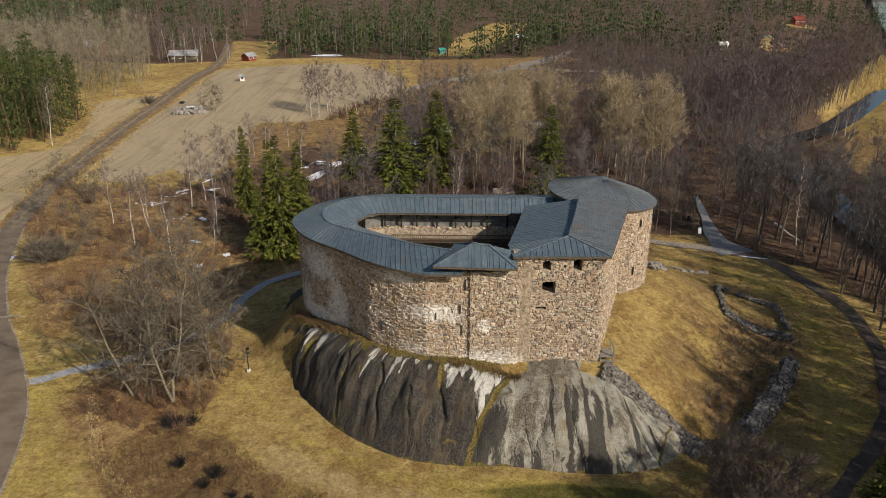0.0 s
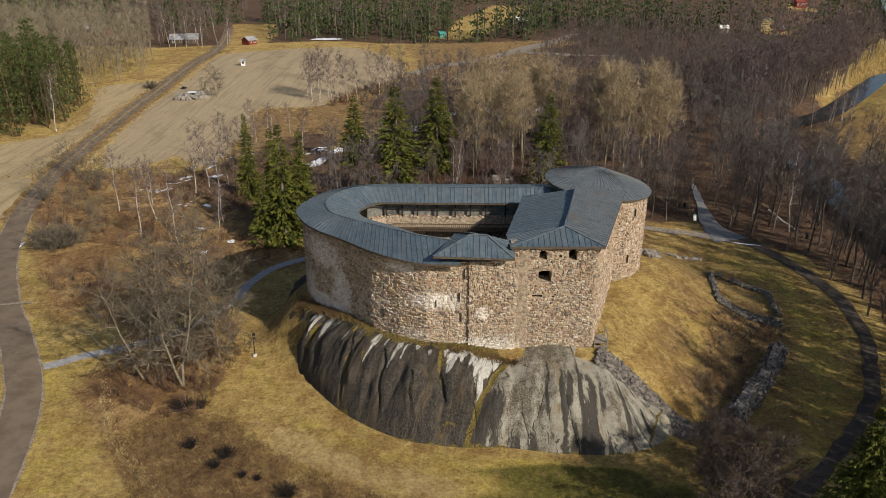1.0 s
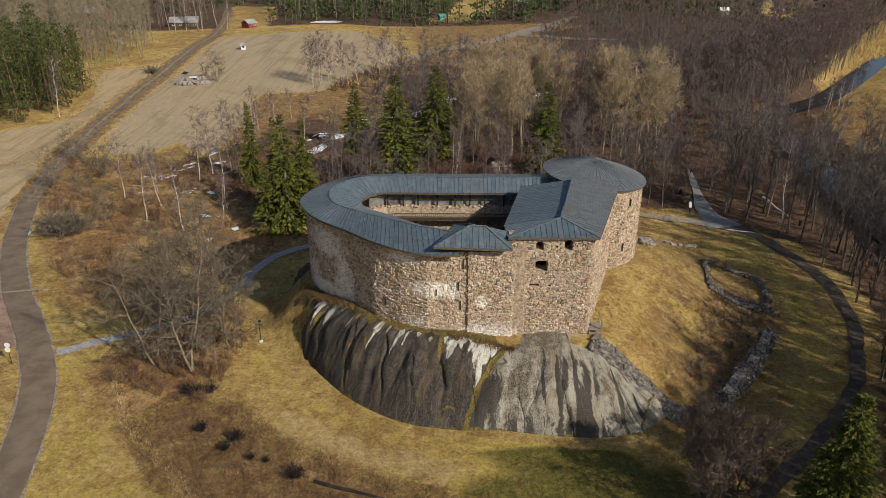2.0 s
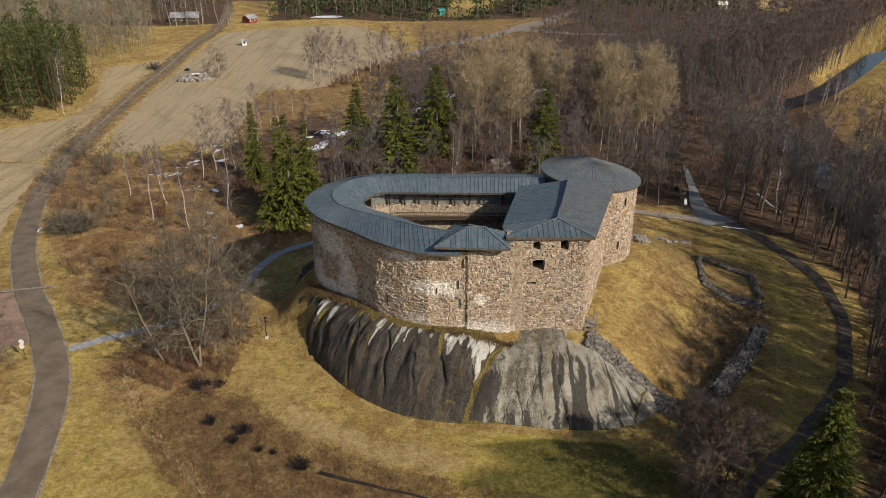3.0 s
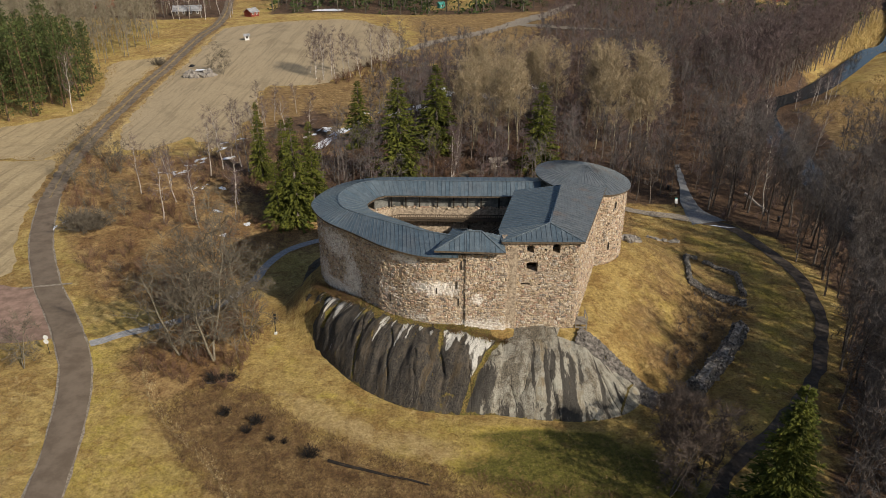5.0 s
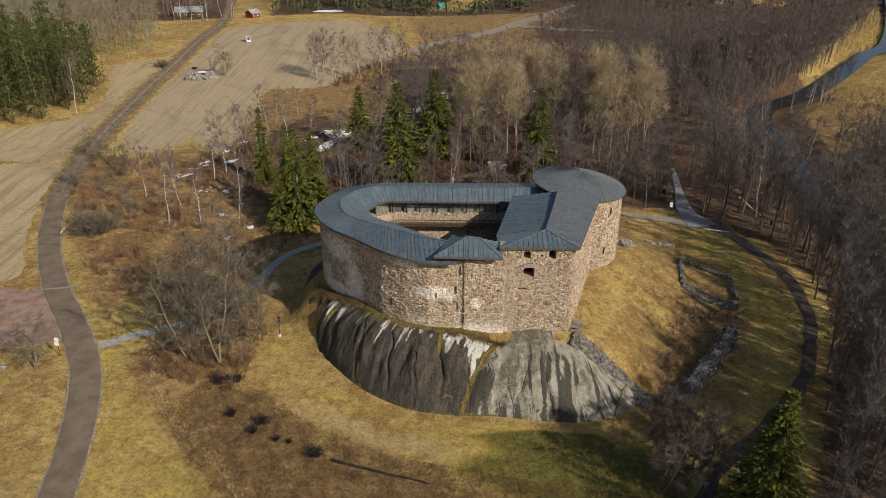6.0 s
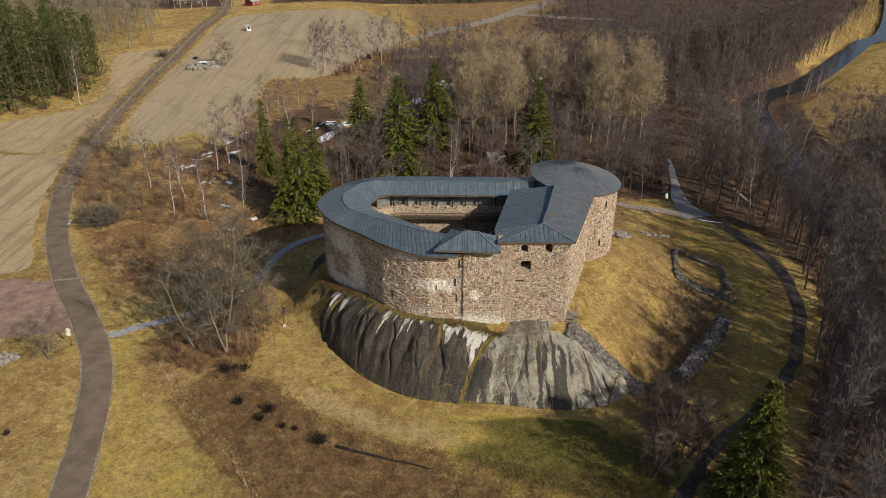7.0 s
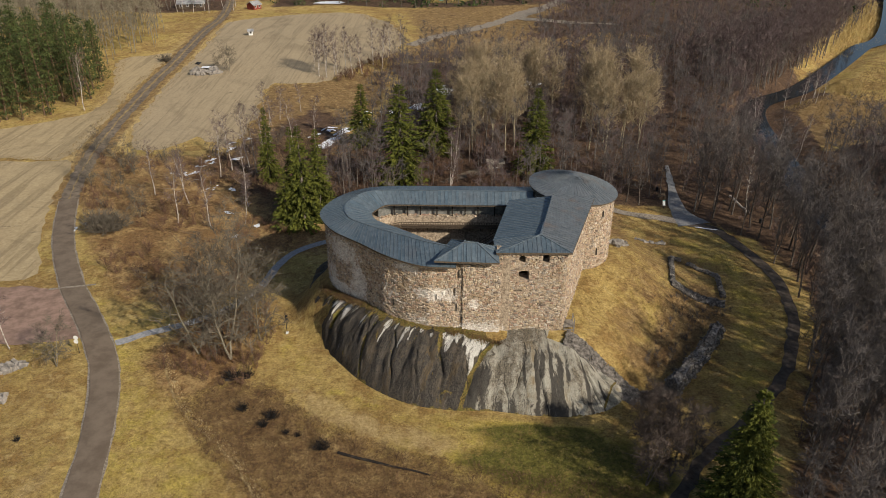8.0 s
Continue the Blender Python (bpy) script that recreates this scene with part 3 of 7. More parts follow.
gx = spread([(-3000, 300), (-900, 60), (-300, 12), (-132, 1.5), (-60, 1.4), (60, 2.0), (120, 4), (220, 12), (400, 50), (1000, 300), (3000, 0)])
gy = spread([(-600, 60), (0, 6), (30, 1.4), (130, 2.2), (330, 6), (500, 25), (1000, 100), (2000, 400), (4800, 0)])
GX, GY = np.meshgrid(gx, gy)
GZ = land(GX, GY)
n_x, n_y = len(gx), len(gy)
idx = np.arange(n_x * n_y).reshape(n_y, n_x)
quads = np.stack([idx[:-1, :-1], idx[:-1, 1:], idx[1:, 1:], idx[1:, :-1]], -1).reshape(-1, 4)
ground = tagged(new("ground", mesh_of("ground", np.column_stack([GX.ravel(), GY.ravel(), GZ.ravel()]), quads, M["ground"])),
                "dry tan and brown early-spring grass and leaf litter", "ground", kind="structure")
for poly in ground.data.polygons:
    poly.use_smooth = True


def soft_in(poly, width):
    d = seg_distance(GX, GY, poly, True)
    return np.where(inside(GX, GY, poly), smooth(-width, width, d), smooth(width, -width, d))


wood_w = np.maximum(soft_in(WOOD, 5), 0.16 * soft_in(THICKET, 6))
wood_w = np.maximum(wood_w, np.maximum(soft_in(NORTH, 6), smooth(650, 700, GY)))
south_edge = soft_in([(-32, 100), (34, 100), (36, 124), (44, 136), (30, 170), (-36, 170)], 8)
wood_w = wood_w * (1 - 0.2 * south_edge)
wood_w = np.maximum(wood_w, smooth(13, 9, seg_distance(GX, GY, RIVER)) * smooth(128, 112, GX))
for c in CLEAR:
    wood_w = wood_w * (1 - soft_in(c, 4))
wood_w = np.maximum(wood_w, soft_in([(-60, 140), (-28, 110), (-30, 180), (-40, 190)], 6) * 0.8)
brown_w = np.maximum(soft_in(BROWN, 7) * 0.86, soft_in(THICKET, 5) * 0.6)
brown_w = np.maximum(brown_w, 0.6 * soft_in([(22, 66), (30, 70), (36, 84), (34, 92), (28, 86), (24, 76)], 4))
brown_w = np.maximum(brown_w, 0.8 * soft_in([(-44, 66), (-36, 58), (-30, 62), (-30, 80), (-40, 79)], 3))
brown_w = np.maximum(brown_w, 0.8 * south_edge)
# Browner meadow below the dome, partly for the thorn trees' shadow.
brown_w = np.maximum(brown_w, 0.45 * soft_in([(0, 46), (10, 54), (24, 54), (30, 44), (22, 36), (6, 38)], 6))
brown_w = np.maximum(brown_w, 0.46 * soft_in([(26, 64), (30, 78), (28, 96), (34, 108), (46, 110), (52, 98), (50, 82), (42, 66), (32, 56)], 5))
# Brown scrub ground, darkened too in place of the eastern trees' shadows.
brown_w = np.maximum(brown_w, 0.85 * soft_in([(33, 66), (42, 79), (46, 84), (44, 92), (37, 88), (33, 82), (30, 74), (24, 66), (28, 62)], 3.5))
wood_w = np.maximum(wood_w, 0.42 * soft_in([(34, 70), (42, 79), (45, 84), (42, 86), (36, 86), (33, 80)], 3))
# Green turf; both masks also darken the meadow where trees shade it.
green_w = 0.72 * soft_in([(0, 52), (10, 55), (24, 54), (30, 46), (24, 38), (8, 41), (-2, 47)], 5) + 0.7 * soft_in([(42, 113), (53, 100), (52, 82), (45, 65), (36, 52), (32, 50), (35, 58), (41, 70), (45, 84), (47, 92), (41, 105)], 6)
green_w += 0.5 * soft_in([(-52, 20), (-44, 50), (-52, 66), (-62, 82), (-56, 84), (-44, 70), (-37, 58), (-29, 50), (-22, 40), (-20, 20)], 3)
green_w += 0.5 * soft_in([(-24, 76), (-18, 68), (-14, 61), (-18, 60), (-26, 70)], 3) + 0.5 * soft_in([(-14, 61), (-4, 57), (6, 55.5), (18, 54), (18, 52), (6, 53), (-6, 54), (-17, 60)], 2)
pale_w = 0.75 * soft_in([(-16, 60), (-8, 55), (0, 53), (5, 50), (0, 48.6), (-10, 51.6), (-18, 56), (-23, 63)], 3) + 0.5 * soft_in([(-52, 36), (-46, 50), (-43, 40), (-42, 30)], 3) + 0.3 * soft_in([(24, 80), (30, 88), (34, 100), (28, 106), (24, 98)], 5)
pale_w = pale_w + 0.55 * soft_in([(-84, 140), (-80, 160), (-84, 190), (-86, 240), (-92, 300), (-106, 300), (-104, 240), (-108, 206), (-104, 180), (-98, 160), (-94, 140)], 4)
brown_w = np.maximum(brown_w, 0.7 * soft_in([(-22, 236), (10, 236), (50, 258), (90, 280), (140, 285), (150, 300), (90, 335), (50, 356), (0, 346), (-24, 330), (-14, 270)], 6))
wood_w = np.maximum(wood_w, 0.8 * soft_in([(28, 268), (60, 282), (140, 280), (150, 296), (90, 330), (60, 345), (40, 318)], 5))
brown_w = np.maximum(brown_w, 0.75 * soft_in([(-58, 207), (-46, 211), (-34, 222), (-20, 230), (-20, 190), (-34, 166), (-54, 158)], 4))
brown_w = np.maximum(brown_w, 0.8 * soft_in([(94, 192), (109, 213), (118, 217), (125, 203), (140, 203), (126, 180), (107, 164), (93, 158)], 4))
wood_w = np.maximum(wood_w, soft_in([(83, 160), (91, 156), (106, 163), (124, 172), (140, 150), (112, 110), (80, 100)], 4))
brown_w = np.maximum(brown_w, 0.62 * smooth(5.2, 3.4, seg_distance(GX, GY, ROAD[9:])))
rust_w = 0.9 * soft_in(THICKET, 5)
rust_w = np.maximum(rust_w, 0.75 * soft_in([(-44, 66), (-36, 58), (-30, 62), (-27, 70), (-30, 80), (-40, 79)], 3))
rust_w = np.maximum(rust_w, 0.7 * south_edge)
for name, w in (("rust", rust_w), ("pale", pale_w), ("litter", wood_w), ("brown", brown_w), ("green", np.clip(green_w, 0, 1))):
    ground.data.attributes.new(name, "FLOAT", "POINT").data.foreach_set("value", w.ravel().astype(np.float32))

tagged(ribbon("road", ROAD[:10], [3.6, 3.6, 3.6, 3.5], 0.16, M["asphalt"], 4, 0.08, crown=0.04), "worn brown-grey asphalt road", "road", kind="structure")
tagged(ribbon("road_shoulder", ROAD[:10], [4.15, 4.0], 0.06, M["gravel"], 4, 0.1), "pale gravel shoulder of the road", "road", kind="structure")
tagged(ribbon("wheel_strip", ROAD[9:], [0.2, 0.7, 0.7, 0.6], 0.27, M["straw"], 2, 0.2, 1.2), "strip of dry grass between the wheel ruts", "road", kind="structure")
tagged(ribbon("farm_road", ROAD[9:], [3.7, 4.2, 4.2, 4.0], 0.16, M["dirt"], 6, 0.28, 1.2), "rutted farm road of bare earth", "road", kind="structure")
tagged(ribbon("path_west", [(-48.6, 70.4), (-47.2, 71.4), (-45.1, 73.2), (-40.6, 76), (-35.5, 80.5), (-31.5, 88), (-30.4, 94.9), (-28.5, 100.2), (-24, 104.3), (-16, 108)], [1.5], 0.08, M["pathgravel"], 2, 0.06), "narrow grey gravel footpath", "path", kind="structure")
# Dull gravel, its colour deepened for shadow from the wood's edge.
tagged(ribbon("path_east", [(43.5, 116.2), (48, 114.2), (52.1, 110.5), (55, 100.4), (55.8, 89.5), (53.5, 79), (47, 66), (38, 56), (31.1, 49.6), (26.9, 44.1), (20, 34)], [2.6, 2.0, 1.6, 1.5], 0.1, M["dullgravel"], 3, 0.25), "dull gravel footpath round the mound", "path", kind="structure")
tagged(ribbon("path_tower", [(16, 118), (24, 121), (31.9, 121), (37.1, 118), (43, 116.4), (47, 115)], [1.4, 1.8, 2.2, 2.8], 0.13, M["gravel"], 3, 0.25), "pale gravel footpath behind the tower", "path", kind="structure")
# Coloured darker for the shade of the wood.
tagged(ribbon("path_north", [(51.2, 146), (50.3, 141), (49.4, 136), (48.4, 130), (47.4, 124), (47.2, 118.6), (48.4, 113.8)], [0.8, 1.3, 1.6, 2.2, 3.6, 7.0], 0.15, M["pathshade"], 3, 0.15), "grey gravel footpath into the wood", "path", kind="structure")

tagged(ribbon("sand_track", [(-16, 258), (-11, 267), (-3, 276), (8, 287), (22, 307), (33, 325), (46, 345), (60, 372)], [4, 7, 6, 9, 6, 4], 0.2, M["gravel"], 3, 0.9, 2.5), "pale sandy track at the wood edge", "path", kind="structure")
tagged(ribbon("sand_track", [(26, 313), (38, 308), (52, 303), (70, 299)], [5, 7, 4, 3], 0.24, M["gravel"], 3, 0.9, 2.5), "pale sandy track at the wood edge", "path", kind="structure")
tagged(ribbon("clearing_track", [(-2, 134), (5, 140), (10, 141), (17, 138.5), (24, 131), (28, 124)], [1.6, 3.6, 3.0, 2.0], 0.1, M["dirt"], 3, 0.4), "trodden earth track in the wood edge", "path", kind="structure")
tagged(ribbon("road_drain", [(-65.6, 84.8), (-62, 85.6), (-58.6, 86.4)], [0.55], 0.27, M["gravel"], 2, 0.08, 0.7), "pale strip across the road", "road", kind="structure")
tagged(ribbon("mown_edge", [(-41.2, 69.4), (-38.4, 63), (-35, 57.5), (-31, 53.2), (-27, 49.6), (-23.4, 45.2), (-21, 41.6), (-19.4, 36), (-18.4, 30)], [0.05, 0.22, 0.08, 0.2, 0.1, 0.24, 0.08, 0.2], 0.05, M["straw"], 2, 0.16, 0.3), "pale line of uncut straw at the mown edge", "grass", kind="structure")
FIELD_E = [(-95, 296), (-75.4, 311), (-41.5, 318.6), (-20, 278), (-22, 246), (-31.4, 234), (-36.5, 219), (-46, 210), (-57.6, 206), (-55, 181), (-54.4, 160), (-57.5, 153.5), (-62, 159), (-67, 161), (-71, 153.4), (-77, 152.5), (-82.8, 161), (-87.4, 184), (-89.8, 212), (-91, 240), (-93, 270)]
FIELD_W = [(-100, 243), (-115, 234), (-106.5, 206), (-102.4, 182), (-122, 165), (-150, 160), (-140, 144), (-118, 144.5), (-104, 145), (-92.5, 146), (-95, 173), (-98.3, 205), (-99.2, 230)]
FIELD_S = [(-140, 142), (-104, 143), (-96.7, 143.4), (-91.2, 144), (-88, 138.5), (-86.4, 131), (-83.6, 122), (-80, 112), (-76, 102), (-71.4, 92.5), (-76, 87.6), (-120, 90)]
tagged(patch("field_east", FIELD_E, 2.2, 0.06, M["field"], 1.0, 2), "pale bare harrowed field", "field", kind="structure")
tagged(patch("field_west", FIELD_W, 2.2, 0.06, M["stubble"], 0.9, 3), "straw-coloured stubble field", "field", kind="structure")
tagged(patch("field_south", FIELD_S, 2.0, 0.08, M["stubble"], 0.5, 4), "straw-coloured stubble field with wheel tracks", "field", kind="structure")
tagged(patch("gravel_yard", [(-90, 86), (-75, 86), (-63.5, 85), (-57.6, 78), (-53.5, 73), (-57, 70.6), (-66, 69.7), (-90, 70)], 1.5, 0.05, M["redgravel"], 0.4, 5), "reddish gravel yard beside the road", "yard", kind="structure")
tagged(ribbon("river", RIVER, [7, 7, 7, 7, 7, 9, 13, 16, 17, 30, 40], 0.0, M["water"], 2, 0.0, 6), "dark slow river reflecting the sky", "river", kind="structure")
water = bpy.data.objects["river"]
for vert in water.data.vertices:
    vert.co.z = -0.75 + 0.012 * max(0, vert.co.y - 230)


# ---- castle rock ----
ROCK_TOP = [(-18.0, 88.0), (-18.9, 83), (-18.3, 78.8), (-15.8, 75.3), (-12, 71.8), (-8.5, 68.7), (-4, 66.2), (1, 65.3), (6, 65.0), (11, 64.8), (15.6, 64.8), (18, 64.2), (20, 63)]
ROCK_FOOT = [(-23.0, 90), (-23.8, 84.5), (-22.4, 78.8), (-19.2, 72.2), (-15.6, 67.2), (-11.2, 62.2), (-5.5, 58.6), (0.5, 57.4), (5.6, 57.3), (11, 56.4), (16.5, 56.2), (21, 57.6), (24.2, 60.2)]


def castle_rock():
    n_u, n_v = 480, 72

    # both lines have matching corner points, so walk them corner by corner
    def by_corner(pts):
        p = np.array(pts, float)
        out = []
        for v in np.linspace(0, len(p) - 1, n_u):
            i = min(int(v), len(p) - 2)
            f = v - i
            a, b, cc, d = p[max(i - 1, 0)], p[i], p[i + 1], p[min(i + 2, len(p) - 1)]
            out.append(0.5 * (2 * b + (cc - a) * f + (2 * a - 5 * b + 4 * cc - d) * f * f + (3 * b - a - 3 * cc + d) * f ** 3))
        return np.array(out)
    a, b = by_corner(ROCK_TOP), by_corner(ROCK_FOOT)
    run = np.concatenate([[0], np.cumsum(np.linalg.norm(np.diff(b, axis=0), axis=1))])
    east = slice(n_u // 6, n_u)
    at = lambda x: float(np.interp(x, a[east, 0], run[east]))
    N = lambda x, y, z: noise.noise(Vector((x, y, z)))
    # lime runs: top x, half width, length down the face
    runs = [(-18.2, 1.2, 0.8), (-17.4, 0.5, 0.6), (-16.5, 0.6, 0.62), (-15.4, 0.8, 0.40), (-14.7, 0.5, 0.5), (-13.9, 0.7, 0.36), (-13.0, 0.9, 0.46), (-12.3, 0.4, 0.3), (-11.2, 0.3, 0.2), (-10.4, 0.35, 0.40), (-9.3, 0.2, 0.2),
            (-7.4, 0.55, 0.46), (-6.3, 0.25, 0.26), (-5.0, 0.5, 0.44), (-4.2, 0.25, 0.3), (-3.2, 0.35, 0.16), (-1.7, 0.4, 0.2), (-0.2, 0.45, 0.24), (0.8, 0.8, 0.36), (1.8, 0.8, 0.22), (2.8, 0.9, 0.26), (3.6, 0.8, 0.34), (4.5, 0.9, 0.62), (5.4, 0.7, 0.30)]
    runs = [(at(x), w * 1.3, l * 1.25) for x, w, l in runs]
    # joints: top x, sideways drift, from, to, how deep, how mossy
    joints = [(-13.6, -2.6, 0.0, 0.75, 0.5, 1.0), (-10.0, 1.4, 0.25, 1.0, 0.4, 0.8), (-6.6, 2.2, 0.3, 1.0, 0.45, 0.5), (-0.9, 0.7, 0.0, 1.0, 0.6, 1.0), (-3.6, 1.8, 0.45, 1.0, 0.4, 0.3), (2.6, 1.2, 0.5, 1.0, 0.3, 0.2),
              (-16.4, -0.8, 0.1, 0.9, 0.5, 0.9), (10.6, -4.6, 0.35, 0.85, 0.35, 0.0), (7.6, 3.4, 0.72, 1.0, 0.3, 0.1), (16.8, 3.2, 0.3, 1.0, 0.3, 0.2), (12.2, 1.6, 0.55, 1.0, 0.3, 0.0)]
    joints = [(at(x), *rest) for x, *rest in joints]
    wet_runs = [(at(x), w) for x, w in ((14.2, 0.6), (15.4, 0.35), (11.4, 0.3), (12.5, 0.4), (13.3, 0.25), (18.0, 0.25), (17.0, 0.25), (10.2, 0.2))]
    verts, uvs = [], []
    kind = {k: [] for k in ("pale", "moss", "white", "wet", "ochre", "crack")}
    for i in range(n_u):
        x_mid = 0.5 * (a[i, 0] + b[i, 0])
        top_z = float(np.interp(x_mid, [-21, -17, -12, -6, 2, 6.5, 8, 12, 17, 22], [5.2, 6.3, 7.3, 7.3, 6.9, 5.8, 6.2, 6.5, 5.7, 2.6]))
        back = (a[i] - b[i]) / np.linalg.norm(a[i] - b[i])
        R = run[i]
        shear = float(np.interp(x_mid, [-18, -12, 2, 8, 12, 18], [0.6, 2.4, 2.4, 1.0, 0.0, -2.2]))
        for j in range(-3, n_v):
            s = max(j, 0) / (n_v - 1)
            Q = R + shear * s
            big = N(Q * 0.27 + 0.25 * N(s * 3, R * 0.2, 40), s * 0.6, 3.0)
            mid = N(Q * 0.62, s * 0.7, 9.0)
            small = N(Q * 1.5, s * 1.3, 31.0)
            groove = 1.75 * abs(big) ** 0.85 + 0.42 * abs(mid) * (0.5 + N(R * 0.2, s, 77)) + 0.14 * small + 0.12 * N(R * 1.9, s * 8, 19.0) + 0.55 * N(R * 0.3, s * 2.6, 50) + 0.2 * N(R * 0.8, s * 6, 23) - 0.45
            crease = min(abs(big) * 2.2, abs(mid) * 1.4)
            bulge = math.sin(math.pi * min(1, s * 1.05)) ** 0.7
            p = a[i] * (1 - s) + b[i] * s
            # the mossy cleft between the two domes runs down to the west
            cleft_x = 6.9 - 5.4 * s ** 1.1 + 0.35 * N(s * 5, 2, 7)
            dist = abs(p[0] - cleft_x) if p[1] < 70 else 9
            eastern = p[0] > cleft_x and p[1] < 70
            dip = math.exp(-(dist / 0.75) ** 2)
            deep, mossy, dark = 0.0, 0.0, 0.0
            for r0, drift, s0, s1, dep, mo in joints:
                if s0 <= s <= s1:
                    off = abs(R - r0 - drift * (s - s0) - 0.5 * N(s * 5, r0, 1) - 0.12 * N(s * 22, r0, 5))
                    if off < 2:
                        deep = max(deep, dep * math.exp(-(off / 0.22) ** 2))
                        dark = max(dark, math.exp(-(off / 0.09) ** 2) * (1 - 0.6 * mo))
                        mossy = max(mossy, mo * (0.65 + 0.9 * N(s * 3.5, r0, 8)) * math.exp(-(off / 0.42) ** 2))
            out = (groove * 0.95 * (0.55 if eastern else 1.0) - 1.3 * dip - deep) * bulge
            p = p - back * out
            z = top_z * (1 - s ** 2.3) - 0.35 * s + 0.35 * groove * bulge * (1 - s)
            if j < 0:
                p = a[i] + back * (-j) * 0.7
                z = top_z + 0.1 * (-j)
            if j == n_v - 1:
                z = float(land(p[0], p[1])) - 0.5
            verts.append((p[0], p[1], z))
            uvs.append((Q, s * 9))
            kind["pale"].append(1.0 if eastern else 0.0)
            edge = N(R * 0.5, 5, 1) + 0.5 * N(R * 1.7, 5, 3)
            top_moss = (0.9 + 1.1 * edge) * float(smooth((0.26 if x_mid < -6 else 0.15) + 0.2 * edge, 0.0, s)) * float(smooth(7.5, 5.5, x_mid))
            in_crease = 0.75 * math.exp(-(crease / 0.05) ** 2) * (0.5 + 1.2 * N(R * 0.4, s * 2, 14)) * (0.2 if eastern else 1.0)
            rim = 0.9 * math.exp(-((s - 0.62 - 0.2 * (22 - p[0])) / 0.05) ** 2) if p[0] > 20.4 and eastern else 0
            kind["moss"].append(max(1.1 * math.exp(-(dist / 0.36) ** 2), top_moss, mossy, in_crease, rim, 0.8 * float(smooth(0.94, 1.0, s + 0.05 * edge))))
            w = 0.0
            for r0, hw, ln in runs:
                start = 0.03 + 0.09 * (r0 * 7.3 % 1) if r0 < at(1.0) else 0.0
                if start < s < ln and abs(Q - r0) < 3:
                    wide = hw * min(1, 0.25 + (s - start) / 0.08) * (1 - (s - start) / (ln - start)) ** 0.8 * (1 + 0.9 * N(R * 2.5, s * 4, r0))
                    w = max(w, float(smooth(1.5, 0.4, abs(Q - r0 - 0.25 * N(s * 7, r0, 2)) / (wide + 0.02))))
            kind["white"].append(w)
            kind["wet"].append(float(smooth(0.02, 0.3, s)) * max([(0.55 + 1.0 * N(R * 0.8, s * 3, 60)) * math.exp(-((R - r0 - 0.5 * N(s * 3, r0, 1)) / (hw * (0.4 + s))) ** 2) for r0, hw in wet_runs] + [float(smooth(3.2, 0.6, dist)) * float(smooth(0.45, 0.8, s)), float(smooth(18.5, 15.5, p[0])) * float(smooth(0.62, 0.95, s)) * (0.32 + 0.9 * N(R * 0.6, s * 2, 88))]) if eastern else 0)
            kind["ochre"].append((math.exp(-((p[0] - 10.8) / 1.9) ** 2) * float(smooth(0.75, 0.1, s)) * float(smooth(0.0, 0.15, s)) + 0.35 * math.exp(-((p[0] - 6.9) / 0.9) ** 2)) if eastern else 0)
            kind["crack"].append(dark)
    rows = n_v + 3
    f = [(i * rows + j, i * rows + j + 1, (i + 1) * rows + j + 1, (i + 1) * rows + j) for i in range(n_u - 1) for j in range(rows - 1)]
    me = mesh_of("castle_rock", verts, f, M["rock"])
    me.polygons.foreach_set("use_smooth", [True] * len(me.polygons))
    for name, w in kind.items():
        me.attributes.new(name, "FLOAT", "POINT").data.foreach_set("value", np.array(w, np.float32))
    me.attributes.new("face_map", "FLOAT_VECTOR", "POINT").data.foreach_set("vector", np.column_stack([np.array(uvs), np.zeros(len(uvs))]).astype(np.float32).ravel())
    return tagged(new("castle_rock", me), "dark ice-worn granite outcrop streaked white and ochre", "rock", kind="structure")


castle_rock()


# ---- castle: masonry ----
castle = thing("castle", (0, 78, 6), "ruined granite castle with blue-grey metal roofs on bedrock", "castle")
STONE_MESH = []
rng_stone = np.random.default_rng(11)


def stone_shape(rng):
    """Corners of a rough six-sided block on the unit square, proud of the wall by about one."""
    j = lambda a: rng.uniform(-a, a)
    base = [(x + j(0.09), 0, z + j(0.09)) for x, z in ((-0.5, -0.3), (-0.08, -0.5), (0.45, -0.4), (0.5, 0.26), (0.08, 0.5), (-0.45, 0.4))]
    c = rng.uniform(0.6, 0.82)
    tilt = j(0.3)
    topp = [(x * c + j(0.04), -rng.uniform(0.7, 1.0) + tilt * x, z * c + j(0.04)) for x, _, z in base]
    return base + topp


STONE_F = [(6, 7, 8, 9, 10, 11)] + [(i, (i + 1) % 6, (i + 1) % 6 + 6, i + 6) for i in range(6)]
for k in range(14):
    STONE_MESH.append(mesh_of("stone", stone_shape(rng_stone), STONE_F, M["stone_one"]))


